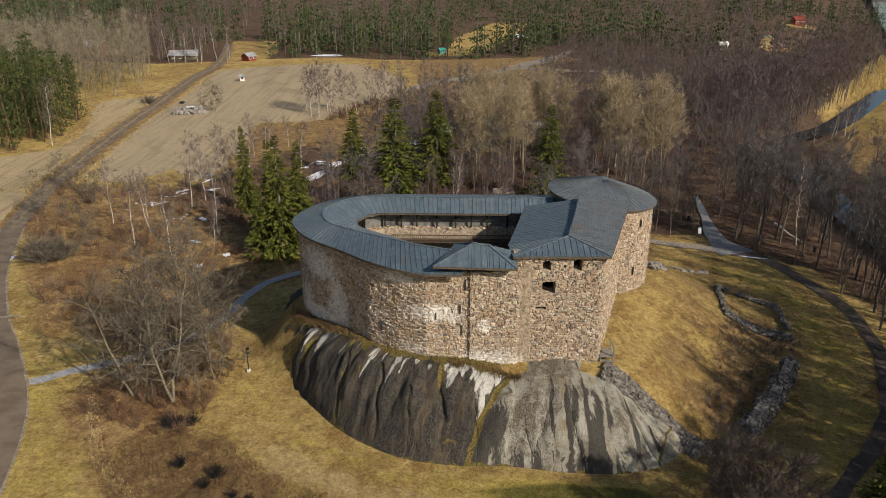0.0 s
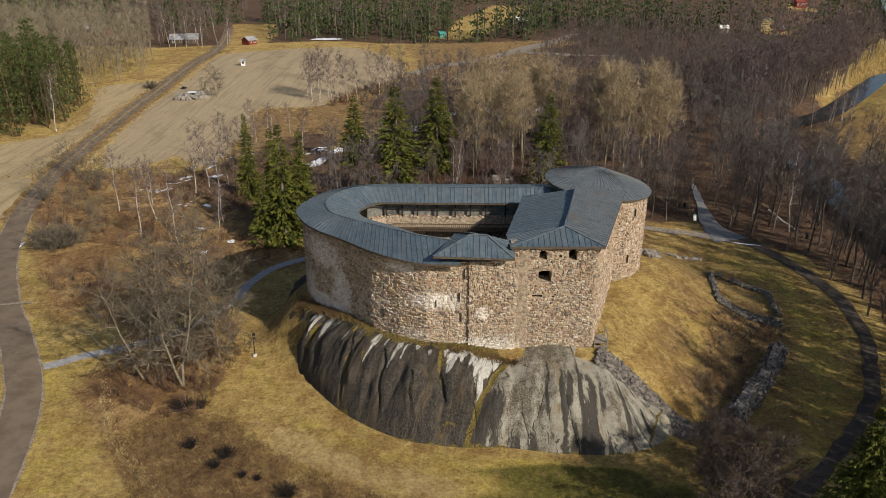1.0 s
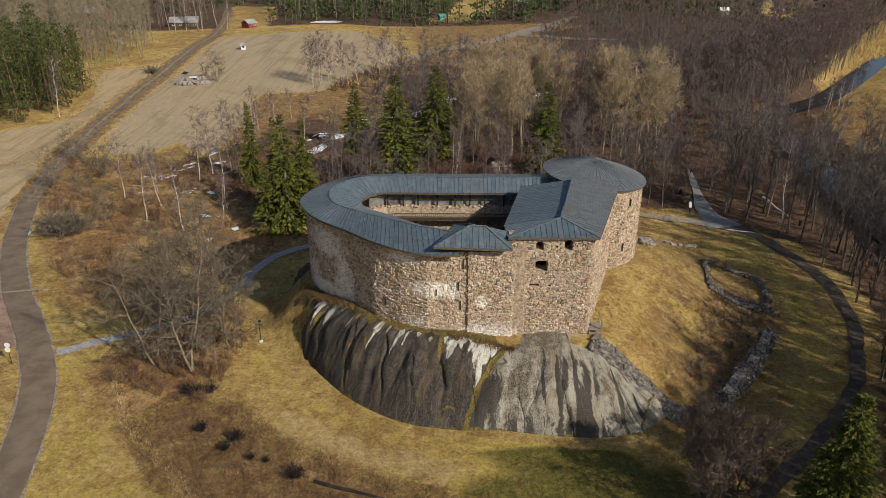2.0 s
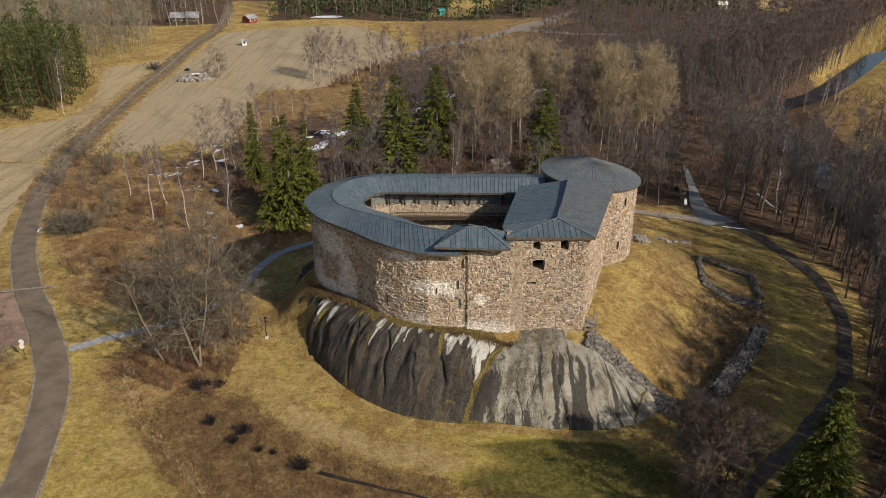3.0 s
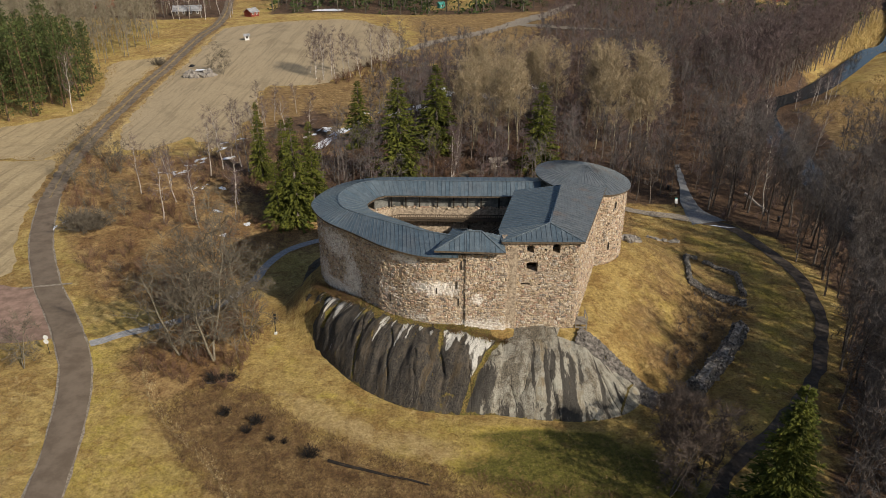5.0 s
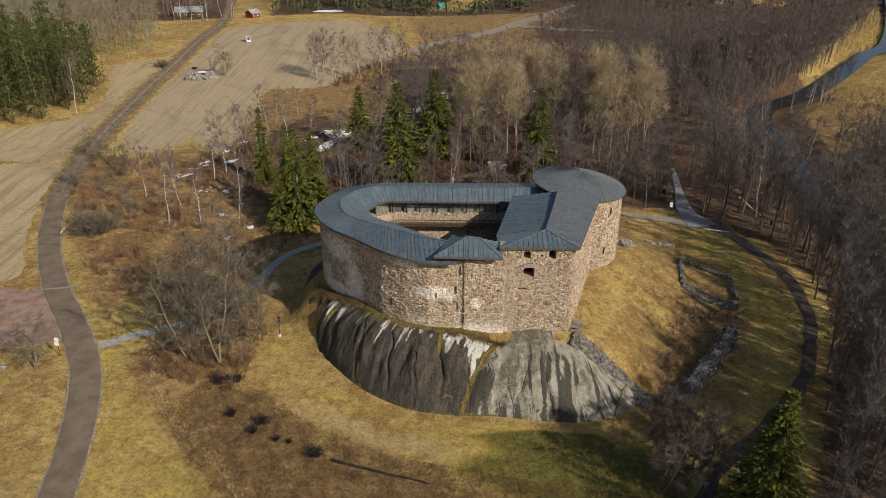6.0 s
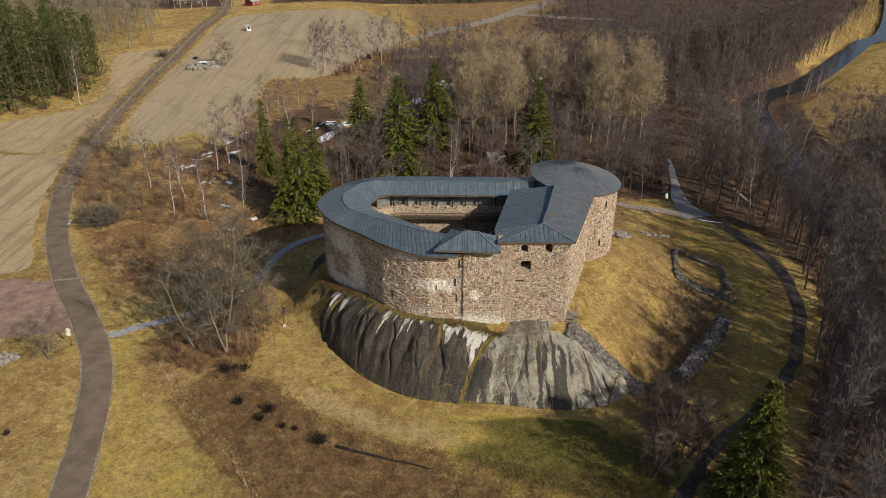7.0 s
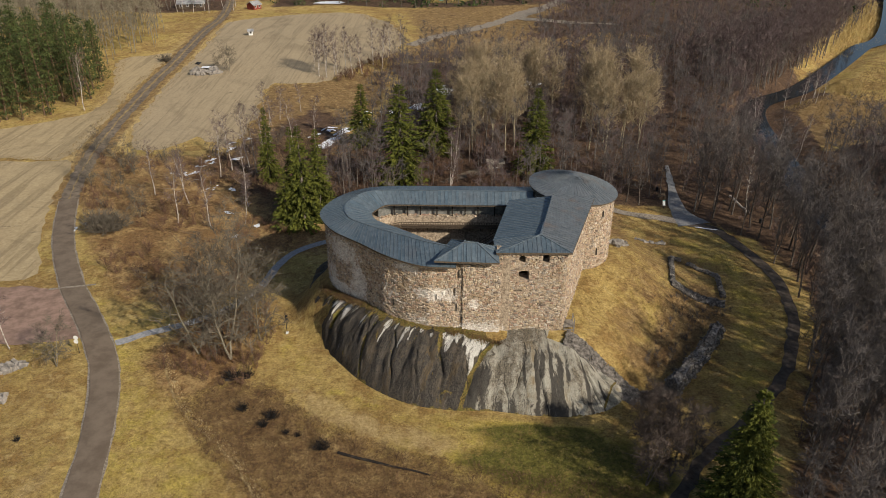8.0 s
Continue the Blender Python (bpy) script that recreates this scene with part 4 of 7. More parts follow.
def lay_stones(path, z0, z1, holes, soup, singles=None, proud=(0.03, 0.17), span=(0.1, 1e9)):
    """Courses of field stones on a wall face. path(s) gives the point and the outward normal at s metres; holes: (s, z, half width, half height)."""
    length, at = path
    z = z0
    while z < z1 - 0.12:
        h = min(rng_stone.choice((0.15, 0.19, 0.24, 0.31)) * rng_stone.uniform(0.9, 1.15), z1 - z)
        s = rng_stone.uniform(-0.2, 0.0)
        while s < length:
            w = 0.14 + 0.5 * rng_stone.random() ** 1.8
            mid, zc = s + w / 2, z + h / 2 + rng_stone.uniform(-0.1, 0.1)
            s += w
            if mid < span[0] or mid > min(span[1], length - 0.1) or any(abs(mid - a) < hw + w * 0.45 and abs(zc - b) < hh + h * 0.45 for a, b, hw, hh in holes):
                continue
            if rng_stone.random() < 0.05:
                continue
            (px, py), (nx, ny) = at(mid)
            d = rng_stone.uniform(*proud)
            hs = h * rng_stone.uniform(0.55, 1.3)
            m = Matrix(((-ny * w * 0.95, -nx * d, 0, px), (nx * w * 0.95, -ny * d, 0, py), (0, 0, hs, zc), (0, 0, 0, 1))) @ Matrix.Rotation(rng_stone.uniform(-0.3, 0.3), 4, "Y")
            if singles is not None and singles["take"](mid, zc) and singles["left"] > 0:
                singles["left"] -= 1
                ob = new("stone", STONE_MESH[rng_stone.integers(14)])
                ob.parent = singles["parent"]
                ob.matrix_parent_inverse = singles["parent"].matrix_world.inverted()
                ob.matrix_world = m
            else:
                soup.add([m @ Vector(p) for p in stone_shape(rng_stone)], STONE_F)
        z += h


def straight(p, q):
    p, q = Vector(p), Vector(q)
    d = (q - p).normalized()
    return (q - p).length, lambda s: (tuple(p + d * s), (d.y, -d.x))


def poly_path(pts):
    c = np.array(pts, float)
    run = np.concatenate([[0], np.cumsum(np.linalg.norm(np.diff(c, axis=0), axis=1))])

    def at(s):
        i = int(np.clip(np.searchsorted(run, s) - 1, 0, len(c) - 2))
        f = (s - run[i]) / (run[i + 1] - run[i])
        d = (c[i + 1] - c[i]) / (run[i + 1] - run[i])
        return tuple(c[i] + (c[i + 1] - c[i]) * f), (d[1], -d[0])
    return run[-1], at


def wall_cells(soup, p, q, thick, z0, z1, holes):
    """A straight wall from p to q (outside on its right) with openings right through: (s, z, half width, half height)."""
    p, q = Vector((*p, 0)), Vector((*q, 0))
    d = (q - p).normalized()
    inn = Vector((-d.y, d.x, 0)) * thick
    L = (q - p).length
    ss = sorted({0, L, *[a - w for a, b, w, h in holes], *[a + w for a, b, w, h in holes]})
    zs = sorted({z0, z1, *[b - h for a, b, w, h in holes], *[b + h for a, b, w, h in holes]})
    for s0, s1 in zip(ss, ss[1:]):
        for a0, a1 in zip(zs, zs[1:]):
            if any(abs((s0 + s1) / 2 - a) < w and abs((a0 + a1) / 2 - b) < h for a, b, w, h in holes):
                continue
            A, B = p + d * s0, p + d * s1
            soup.add([(*A.xy, a0), (*B.xy, a0), (*(B + inn).xy, a0), (*(A + inn).xy, a0), (*A.xy, a1), (*B.xy, a1), (*(B + inn).xy, a1), (*(A + inn).xy, a1)], BOX_F)


# ring wall: west and south faces, then the hidden north face
ring_out = curve_through([(7.0, 66.2), (1.9, 66.2)], 1.0).tolist() + curve_through(WALL[1:4], 1.2).tolist() + curve_through(WALL[3:], 1.2).tolist()[1:]
ring_out = ring_out[::-1]  # so that the outside lies on the right hand


def offset_line(pts, d):
    c = np.array(pts, float)
    t = np.gradient(c, axis=0)
    t /= np.linalg.norm(t, axis=1)[:, None]
    return c + np.stack([-t[:, 1], t[:, 0]], 1) * d


inner_line = offset_line(ring_out, 2.0)


def thick_wall(outer, inner, z0, z1):
    """One curved wall between two lines of (x, y)."""
    n = len(outer)
    v = [(*p, z) for z in (z0, z1) for line in (outer, inner) for p in line]
    f = []
    for i in range(n - 1):
        o0, i0, o1, i1 = i, n + i, 2 * n + i, 3 * n + i
        f += [(o0, o0 + 1, o1 + 1, o1), (i0 + 1, i0, i1, i1 + 1), (o1, o1 + 1, i1 + 1, i1), (o0 + 1, o0, i0, i0 + 1)]
    f += [(0, 2 * n, 3 * n, n), (n - 1, 2 * n - 1, 4 * n - 1, 3 * n - 1)]
    return v, f


ring_wall = part("ring_wall", thick_wall(ring_out, inner_line, 2.0, 16.75), M["mortar"], castle, "curved granite rubble wall with rags of pale plaster")
rp = poly_path(ring_out)
total = rp[0]
SLITS = [(total - 5.6, 15.4, 0.14, 0.55), (total - 6.1, 12.7, 0.2, 0.5), (total - 5.9, 10.3, 0.13, 0.55), (total - 8.6, 11.9, 0.1, 0.4), (total - 15.0, 9.6, 0.12, 0.5)]
soup = Soup()
lay_stones(rp, 4.5, 16.7, SLITS, soup, span=(14, total))
tagged(part("stone_facing", soup.pair(), M["stone"], ring_wall), kind="stuff")
# Each slit is a dark bar on the wall, standing for its shade.
for s, z, w, h in SLITS:
    (px, py), (nx, ny) = rp[1](s)
    soup = Soup()
    soup.beam((px + nx * 0.02, py + ny * 0.02, z - h), (px + nx * 0.02, py + ny * 0.02, z + h), 2 * w, 0.12)
    part("arrow_slit", soup.pair(), M["dark_hole"], ring_wall, "narrow dark arrow slit")

# keep
KS, KE, KW = ((6.3, 66.6), (15.5, 66.7)), ((15.5, 66.7), (21.0, 84.0)), ((9.6, 84.5), (6.6, 66.6))
S_HOLES = [(3.3, 17.35, 0.42, 0.45), (6.4, 17.4, 0.45, 0.55), (3.6, 14.95, 0.68, 0.62), (2.9, 12.65, 0.55, 0.16), (3.3, 17.87, 0.26, 0.07), (6.4, 18.02, 0.28, 0.07), (3.65, 15.6, 0.45, 0.06), (5.1, 17.3, 0.14, 0.14), (4.6, 12.6, 0.15, 0.12)]
keep = part("keep_wall", (lambda s: (wall_cells(s, *KS, 1.8, 3.5, 18.45, S_HOLES), wall_cells(s, *KE, 1.8, 2.5, 18.45, []), wall_cells(s, *KW, 1.5, 5.0, 17.6, []), s.pair())[-1])(Soup()), M["mortar"], castle, "tall square keep of pink and tan field stones")
soup = Soup()
lay_stones(straight(*KS), 4.6, 18.4, S_HOLES, soup, {"take": lambda s, z: z < 13.6, "left": 300, "parent": keep})
lay_stones(straight(*KE), 4.0, 18.4, [], soup)
lay_stones(straight((6.35, 69.5), (6.3, 66.6)), 6, 17.2, [], soup)
tagged(part("stone_facing", soup.pair(), M["stone"], keep), kind="stuff")
# the bay under the porch roof stands forward of the ring wall
soup = Soup()
wall_cells(soup, (1.9, 65.95), (6.35, 66.3), 1.2, 3.5, 16.9, [(2.2, 16.3, 0.45, 0.5)])
bay = part("bay_wall", soup.pair(), M["mortar"], castle, "shallow projecting bay of rubble masonry")
soup = Soup()
lay_stones(straight((1.9, 65.95), (6.35, 66.3)), 4.6, 16.9, [(2.2, 16.3, 0.45, 0.5)], soup, proud=(0.06, 0.2))
lay_stones(straight((1.9, 66.6), (1.9, 65.95)), 4.6, 16.5, [], soup, proud=(0.06, 0.3))
tagged(part("stone_facing", soup.pair(), M["stone"], bay), kind="stuff")

# round tower
ang = [radians(a) for a in np.arange(-200, 161, 7.5)]
tw = [(TOWER[0] + TOWER_R * math.cos(a), TOWER[1] + TOWER_R * math.sin(a)) for a in ang]
tw_in = [(TOWER[0] + (p[0] - TOWER[0]) * 0.7, TOWER[1] + (p[1] - TOWER[1]) * 0.7) for p in tw]
tower = part("round_tower_wall", thick_wall(tw, tw_in, 2.0, 17.3), M["mortar"], castle, "round granite corner tower")
soup = Soup()
tp = poly_path(tw)
TS = [(tp[0] * (200 - 51) / 360, 15.6, 0.25, 0.45), (tp[0] * (200 - 56) / 360, 9.3, 0.25, 0.55)]
lay_stones(tp, 3.0, 17.0, TS, soup, span=(tp[0] * 50 / 360, tp[0] * 240 / 360))
tagged(part("stone_facing", soup.pair(), M["stone"], tower), kind="stuff")
# Loopholes are dark bars too: the shade inside is put on as colour.
for s, z, w, h in TS:
    (px, py), (nx, ny) = tp[1](s)
    soup = Soup()
    soup.beam((px, py, z - h), (px, py, z + h), 2 * w, 0.14)
    part("window", soup.pair(), M["dark_hole"], tower, "small dark loophole")

# ---- castle: roofs ----
SECT = [((1.0, 65.0), (0.9, 68.2), (0.4, 71.6)), ((-2.8, 65.2), (-3.4, 69.9), (-3.1, 73.9)), ((-5.7, 66.4), (-6.0, 71.4), (-5.0, 75.5)), ((-8.7, 68.4), (-8.8, 73.0), (-7.4, 77.4)),
        ((-12.1, 71.5), (-11.6, 74.8), (-9.4, 78.8)), ((-16.2, 75.1), (-13.9, 76.6), (-10.7, 79.9)), ((-18.6, 79.0), (-15.1, 79.2), (-11.5, 81.4)), ((-19.2, 82.1), (-15.3, 82.3), (-11.6, 82.8)),
        ((-17.6, 86.7), (-13.8, 85.7), (-11.0, 84.2)), ((-14.3, 90.2), (-12.1, 87.4), (-10.2, 85.6)), ((-9.5, 91.6), (-9.4, 88.2), (-8.6, 86.1)), ((0, 91.8), (0, 88.2), (0, 86.1)), ((13.0, 91.9), (13.0, 88.2), (13.0, 86.1))]


def station(k, u):
    """The point at u sections along outer eave (0), ridge (1) or inner eave (2)."""
    p = np.array([s[k] for s in SECT], float)
    i = min(int(u), len(p) - 2)
    f = u - i
    a, b, c, d = p[max(i - 1, 0)], p[i], p[i + 1], p[min(i + 2, len(p) - 1)]
    xy = 0.5 * (2 * b + (c - a) * f + (2 * a - 5 * b + 4 * c - d) * f * f + (3 * b - a - 3 * c + d) * f ** 3)
    z = (17.0, float(np.interp(u, [0, 6, 8, 10], [18.25, 18.25, 18.0, 17.75])), float(np.interp(u, [0, 6, 9], [16.5, 16.5, 16.25])))[k]
    return Vector((xy[0], xy[1], z))


def sheet(a, b, c, d, thick=0.05):
    """A metal sheet a-b (eave), c-d (ridge) with an upstand seam along its first edge."""
    n = (b - a).cross(d - a).normalized()
    if n.z < 0:
        n = -n
    s = Soup()
    v = [a, b, c, d]
    s.add([p - n * thick for p in v] + [p for p in v], BOX_F)
    e = (b - a).normalized() * 0.05
    f = (c - d).normalized() * 0.05
    h = n * 0.055
    s.add([a, a + e, d + f, d, a + h, a + e + h, d + f + h, d + h], BOX_F)
    return s


def sheet_part(s, mat, parent):
    """A sheet as a part: the sheet in one material, its folded seam in another; the blue-grey roof's seam is lighter, a
    painted highlight.
    """
    return part("roof_sheet", mesh_of("roof_sheet", s.v, s.f, [M[mat], M["seam" if mat == "roof" else mat]], [0] * 6 + [1] * 6), None, parent)


def along(k, step):
    """Section numbers at even steps along a line."""
    us = np.linspace(0, len(SECT) - 1, 1500)
    p = np.array([station(k, u).xy for u in us])
    run = np.concatenate([[0], np.cumsum(np.linalg.norm(np.diff(p, axis=0), axis=1))])
    n = int(run[-1] / step)
    return np.interp(np.linspace(0, run[-1], n + 1), run, us)


ring_roof = thing("ring_roof", (0, 78, 17), "", "")
ring_roof.parent = castle
ring_roof.matrix_parent_inverse = castle.matrix_world.inverted()
tagged(ring_roof, "blue-grey standing-seam roof over the ring wall")
for k in (0, 2):
    us = along(k, 0.62 if k == 0 else 0.55)
    for u0, u1 in zip(us, us[1:]):
        a, b, c, d = station(k, u0), station(k, u1), station(1, u1), station(1, u0)
        sheet_part(sheet(a, b, c, d), "roof", ring_roof)
soup = Soup()
us = along(1, 1.0)
for u0, u1 in zip(us, us[1:]):
    soup = Soup()
    soup.beam(station(1, u0) + Vector((0, 0, 0.04)), station(1, u1) + Vector((0, 0, 0.04)), 0.22, 0.07)
    part("ridge_cap", soup.pair(), M["seam"], ring_roof, "folded metal ridge cap")
for k in (0, 2):
    pts = [station(k, u) for u in along(k, 1.0)]
    n = len(pts)
    v = [tuple(p - Vector((0, 0, z))) for z in (0.04, 0.24) for p in pts]
    part("fascia", (v, [(i, i + 1, n + i + 1, n + i) for i in range(n - 1)]), M["wood"], ring_roof, "dark timber fascia board").modifiers.new("board", "SOLIDIFY").thickness = 0.05


def slope_sheets(parent, a, b, c, d, step, mat):
    """Sheets with seams from eave a-b up to ridge d-c; all run square to the eave and are cut off by the slope's edges."""
    a, b, c, d = map(Vector, (a, b, c, d))
    ux = (b - a).normalized()
    nrm = ux.cross(d - a if (d - a).cross(ux).length > 0.01 else c - a).normalized()
    if nrm.z < 0:
        nrm = -nrm
    uy = nrm.cross(ux).normalized()
    if uy.z < 0:
        uy = -uy
    flat = [((p - a).dot(ux), (p - a).dot(uy)) for p in (a, b, c, d)]
    xs = [p[0] for p in flat]

    def span(x):
        ys = []
        for (x0, y0), (x1, y1) in zip(flat, flat[1:] + flat[:1]):
            if abs(x1 - x0) > 1e-6 and min(x0, x1) - 1e-6 <= x <= max(x0, x1) + 1e-6:
                ys.append(y0 + (y1 - y0) * (x - x0) / (x1 - x0))
        return (min(ys), max(ys)) if ys else (0, 0)
    cuts = sorted(set(list(np.arange(min(xs), max(xs), step)) + xs))
    for x0, x1 in zip(cuts, cuts[1:]):
        if x1 - x0 < 0.02:
            continue
        (l0, h0), (l1, h1) = span(x0 + 1e-4), span(x1 - 1e-4)
        P = lambda x, y: a + ux * x + uy * y
        sheet_part(sheet(P(x0, l0), P(x1, l1), P(x1, max(h1, l1 + 0.01)), P(x0, max(h0, l0 + 0.01))), mat, parent)


def roof_thing(name, label):
    r = thing(name, (0, 78, 18), "", "")
    r.parent = castle
    r.matrix_parent_inverse = castle.matrix_world.inverted()
    return tagged(r, label)


def cap(parent, *pts):
    for p, q in zip(pts, pts[1:]):
        s = Soup()
        s.beam(Vector(p) + Vector((0, 0, 0.04)), Vector(q) + Vector((0, 0, 0.04)), 0.2, 0.07)
        part("ridge_cap", s.pair(), M["seam"], parent, "folded metal ridge cap")


keep_roof = roof_thing("keep_roof", "hipped blue-grey standing-seam metal roof of the keep")
kSW, kSE, kNE, kNW = (6.1, 66.3, 18.5), (15.9, 66.25, 18.6), (21.7, 84.0, 18.6), (9.0, 84.9, 17.7)
kA, kW = (12.1, 69.5, 19.6), (6.0, 71.4, 17.75)
kRN = (15.15, 82.9, 19.3)
slope_sheets(keep_roof, kSW, kSE, kA, kA, 0.6, "roof")
# East slope in the paler tower metal: its sunlit side is painted in.
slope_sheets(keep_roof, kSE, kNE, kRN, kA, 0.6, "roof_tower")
slope_sheets(keep_roof, kNW, kW, kA, kRN, 0.6, "roof")
slope_sheets(keep_roof, kW, kSW, kA, kA, 0.6, "roof")
cap(keep_roof, kSW, kA, kRN)
cap(keep_roof, kSE, kA)
for p, q in ((kSW, kSE), (kSE, kNE), (kNW, kW)):
    s = Soup()
    s.beam(Vector(p) - Vector((0, 0, 0.14)), Vector(q) - Vector((0, 0, 0.14)), 0.06, 0.22)
    part("fascia", s.pair(), M["wood"], keep_roof, "dark timber fascia board")
# gable end towards the tower
s = Soup()
s.add([(21.2, 84.2, 17), (9.6, 84.8, 17), (9.6, 84.6, 17.6), (15.1, 82.8, 19.2), (21.2, 83.7, 18.4)], [(0, 1, 2, 3, 4)])
s.add([(21.2, 84.5, 17), (9.6, 85.1, 17), (9.6, 84.4, 17.6), (15.1, 82.6, 19.2), (21.2, 83.5, 18.4)], [(4, 3, 2, 1, 0)])
part("gable", s.pair(), M["wood"], keep_roof, "dark boarded gable")

porch_roof = roof_thing("porch_roof", "small hipped metal roof over the bay")
pL, pR, pBR, pBL = (-1.85, 64.8, 18.0), (6.5, 65.0, 17.7), (6.6, 68.7, 18.1), (0.3, 70.8, 18.1)
pa, pb = (1.95, 67.7, 19.25), (3.75, 67.7, 19.2)
slope_sheets(porch_roof, pL, pR, pb, pa, 0.6, "roof")
slope_sheets(porch_roof, pBL, pL, pa, pa, 0.6, "roof")
slope_sheets(porch_roof, pR, pBR, pb, pb, 0.6, "roof")
slope_sheets(porch_roof, pBR, pBL, pa, pb, 0.6, "roof")
cap(porch_roof, pL, pa, pb, pR)
for p, q in ((pL, pR), (pBL, pL), (pR, pBR)):
    s = Soup()
    s.beam(Vector(p) - Vector((0, 0, 0.12)), Vector(q) - Vector((0, 0, 0.12)), 0.06, 0.2)
    part("fascia", s.pair(), M["wood"], porch_roof, "dark timber fascia board")
for x in (0.3, 4.1):
    s = Soup()
    s.beam((x, 66.3, 16.3), (x, 66.3, 18.1), 0.18)
    part("post", s.pair(), M["wood"], porch_roof)

tower_roof = roof_thing("tower_roof", "low conical weathered metal roof of the tower")
apex = Vector((TOWER[0] - 0.15, TOWER[1] - 0.5, 20.3))
TR, n_rim = 7.0, 60
rim = lambda a, r, dz=0.0: Vector((TOWER[0] + r * math.cos(a), TOWER[1] + r * math.sin(a), 17.95 - 0.7 * math.cos(a) + dz))
for i in range(n_rim):
    a0, a1 = 2 * math.pi * i / n_rim, 2 * math.pi * (i + 1) / n_rim
    A, B = [rim(a, TR) for a in (a0, a1)]
    sheet_part(sheet(A, B, apex + (B - apex) * 0.01, apex + (A - apex) * 0.01), "roof_tower", tower_roof)
s = Soup()
for i in range(n_rim):
    a0, a1 = 2 * math.pi * i / n_rim, 2 * math.pi * (i + 1) / n_rim
    s.beam(rim(a0, TR - 0.1, -0.13), rim(a1, TR - 0.1, -0.13), 0.06, 0.2)
part("fascia", s.pair(), M["wood"], tower_roof, "dark timber fascia board")
# link roof between keep and tower
link_roof = roof_thing("link_roof", "flat metal link roof between keep and tower")
slope_sheets(link_roof, (9.5, 84.5, 16.9), (21, 83.6, 17.0), (21.5, 88, 17.0), (11, 89, 16.9), 0.6, "roof")

# ---- castle: courtyard ----
yard = [(-11, 81), (-9, 78), (-3, 73), (6.5, 70), (10, 84), (9.8, 87), (-9, 87.2), (-11, 85)]
court = part("courtyard_floor", ([(*p, 8.6) for p in yard] + [(*p, 8.0) for p in yard], [tuple(range(8)), tuple(range(15, 7, -1))] + [(i, i + 8, (i + 1) % 8 + 8, (i + 1) % 8) for i in range(8)]), M["dirt"], castle, "trodden earth floor of the courtyard")
inner_out = [(11.5, 86.7), (6, 86.75), (0, 86.7), (-6, 86.75), (-8.9, 86.6), (-10.6, 85.6), (-11.6, 84.2), (-12.1, 82.6), (-11.8, 81.2), (-10.6, 79.4), (-8.0, 77.6), (-4, 74.8)]
inner_back = offset_line(inner_out, -2.6).tolist()
# rooms behind the courtyard face: the wall-walk lies on top of it
inner_wall = part("courtyard_wall", thick_wall(inner_out, inner_back, 8.0, 14.0), M["mortar"], castle, "rough sunlit courtyard wall of rubble stone")
walk_front, walk_back = offset_line(inner_out, -0.8).tolist()[:6], offset_line(inner_out, -2.5).tolist()[:6]
walk_wall = part("wall_walk_wall", thick_wall(walk_front, walk_back, 13.95, 16.55), M["plaster"], castle, "grey plastered wall under the eave")
soup = Soup()
ip = poly_path(inner_out[::-1])
lay_stones((ip[0], lambda s: (ip[1](s)[0], tuple(-k for k in ip[1](s)[1]))), 8.6, 13.95, [(9.0, 10.4, 0.8, 1.2)], soup, proud=(0.06, 0.2))
tagged(part("stone_facing", soup.pair(), M["stone"], inner_wall), kind="stuff")
soup = Soup()
for i in range(150):
    s_at = rng_stone.uniform(0, 27)
    (px, py), (nx, ny) = poly_path(inner_out)[1](s_at)
    w = rng_stone.uniform(0.2, 0.45)
    o = rng_stone.uniform(-0.75, 0.05) * -1
    m = Matrix.Translation((px + nx * o, py + ny * o, 14.02)) @ Matrix.Rotation(rng_stone.uniform(0, 6), 4, "Z") @ Matrix.Rotation(radians(-90), 4, "X") @ Matrix.Diagonal((w, 0.16, w, 1))
    soup.add([m @ Vector(p) for p in stone_shape(rng_stone)], STONE_F)
tagged(part("loose_stones", soup.pair(), M["stone"], inner_wall), kind="stuff")
# Doorway as a dark bar, for the shade behind the opening.
arch = Soup()
arch.beam((2.6, 86.66, 8.7), (2.6, 86.66, 11.4), 1.5, 0.1)
part("doorway", arch.pair(), M["dark_hole"], inner_wall, "dark arched doorway in the courtyard wall")
# Posts are coloured near-black for the shade below the eave.
for x in (-8.7, -6.6, -4.6, -2.0, 0.4, 2.4, 4.4, 7.0):
    s = Soup()
    s.beam((x, 86.95, 13.98), (x, 86.95, 16.75), 0.2)
    part("roof_post", s.pair(), M["wood_dark"], ring_roof, "dark timber post under the eave")
gallery = thing("gallery", (0, 85, 13), "", "")
gallery.parent = castle
gallery.matrix_parent_inverse = castle.matrix_world.inverted()
tagged(gallery, "timber gallery with railing along the courtyard wall")
GA = [(9.0, 85.3), (-7.6, 85.3), (-9.2, 84.4), (-10.4, 82.8)]
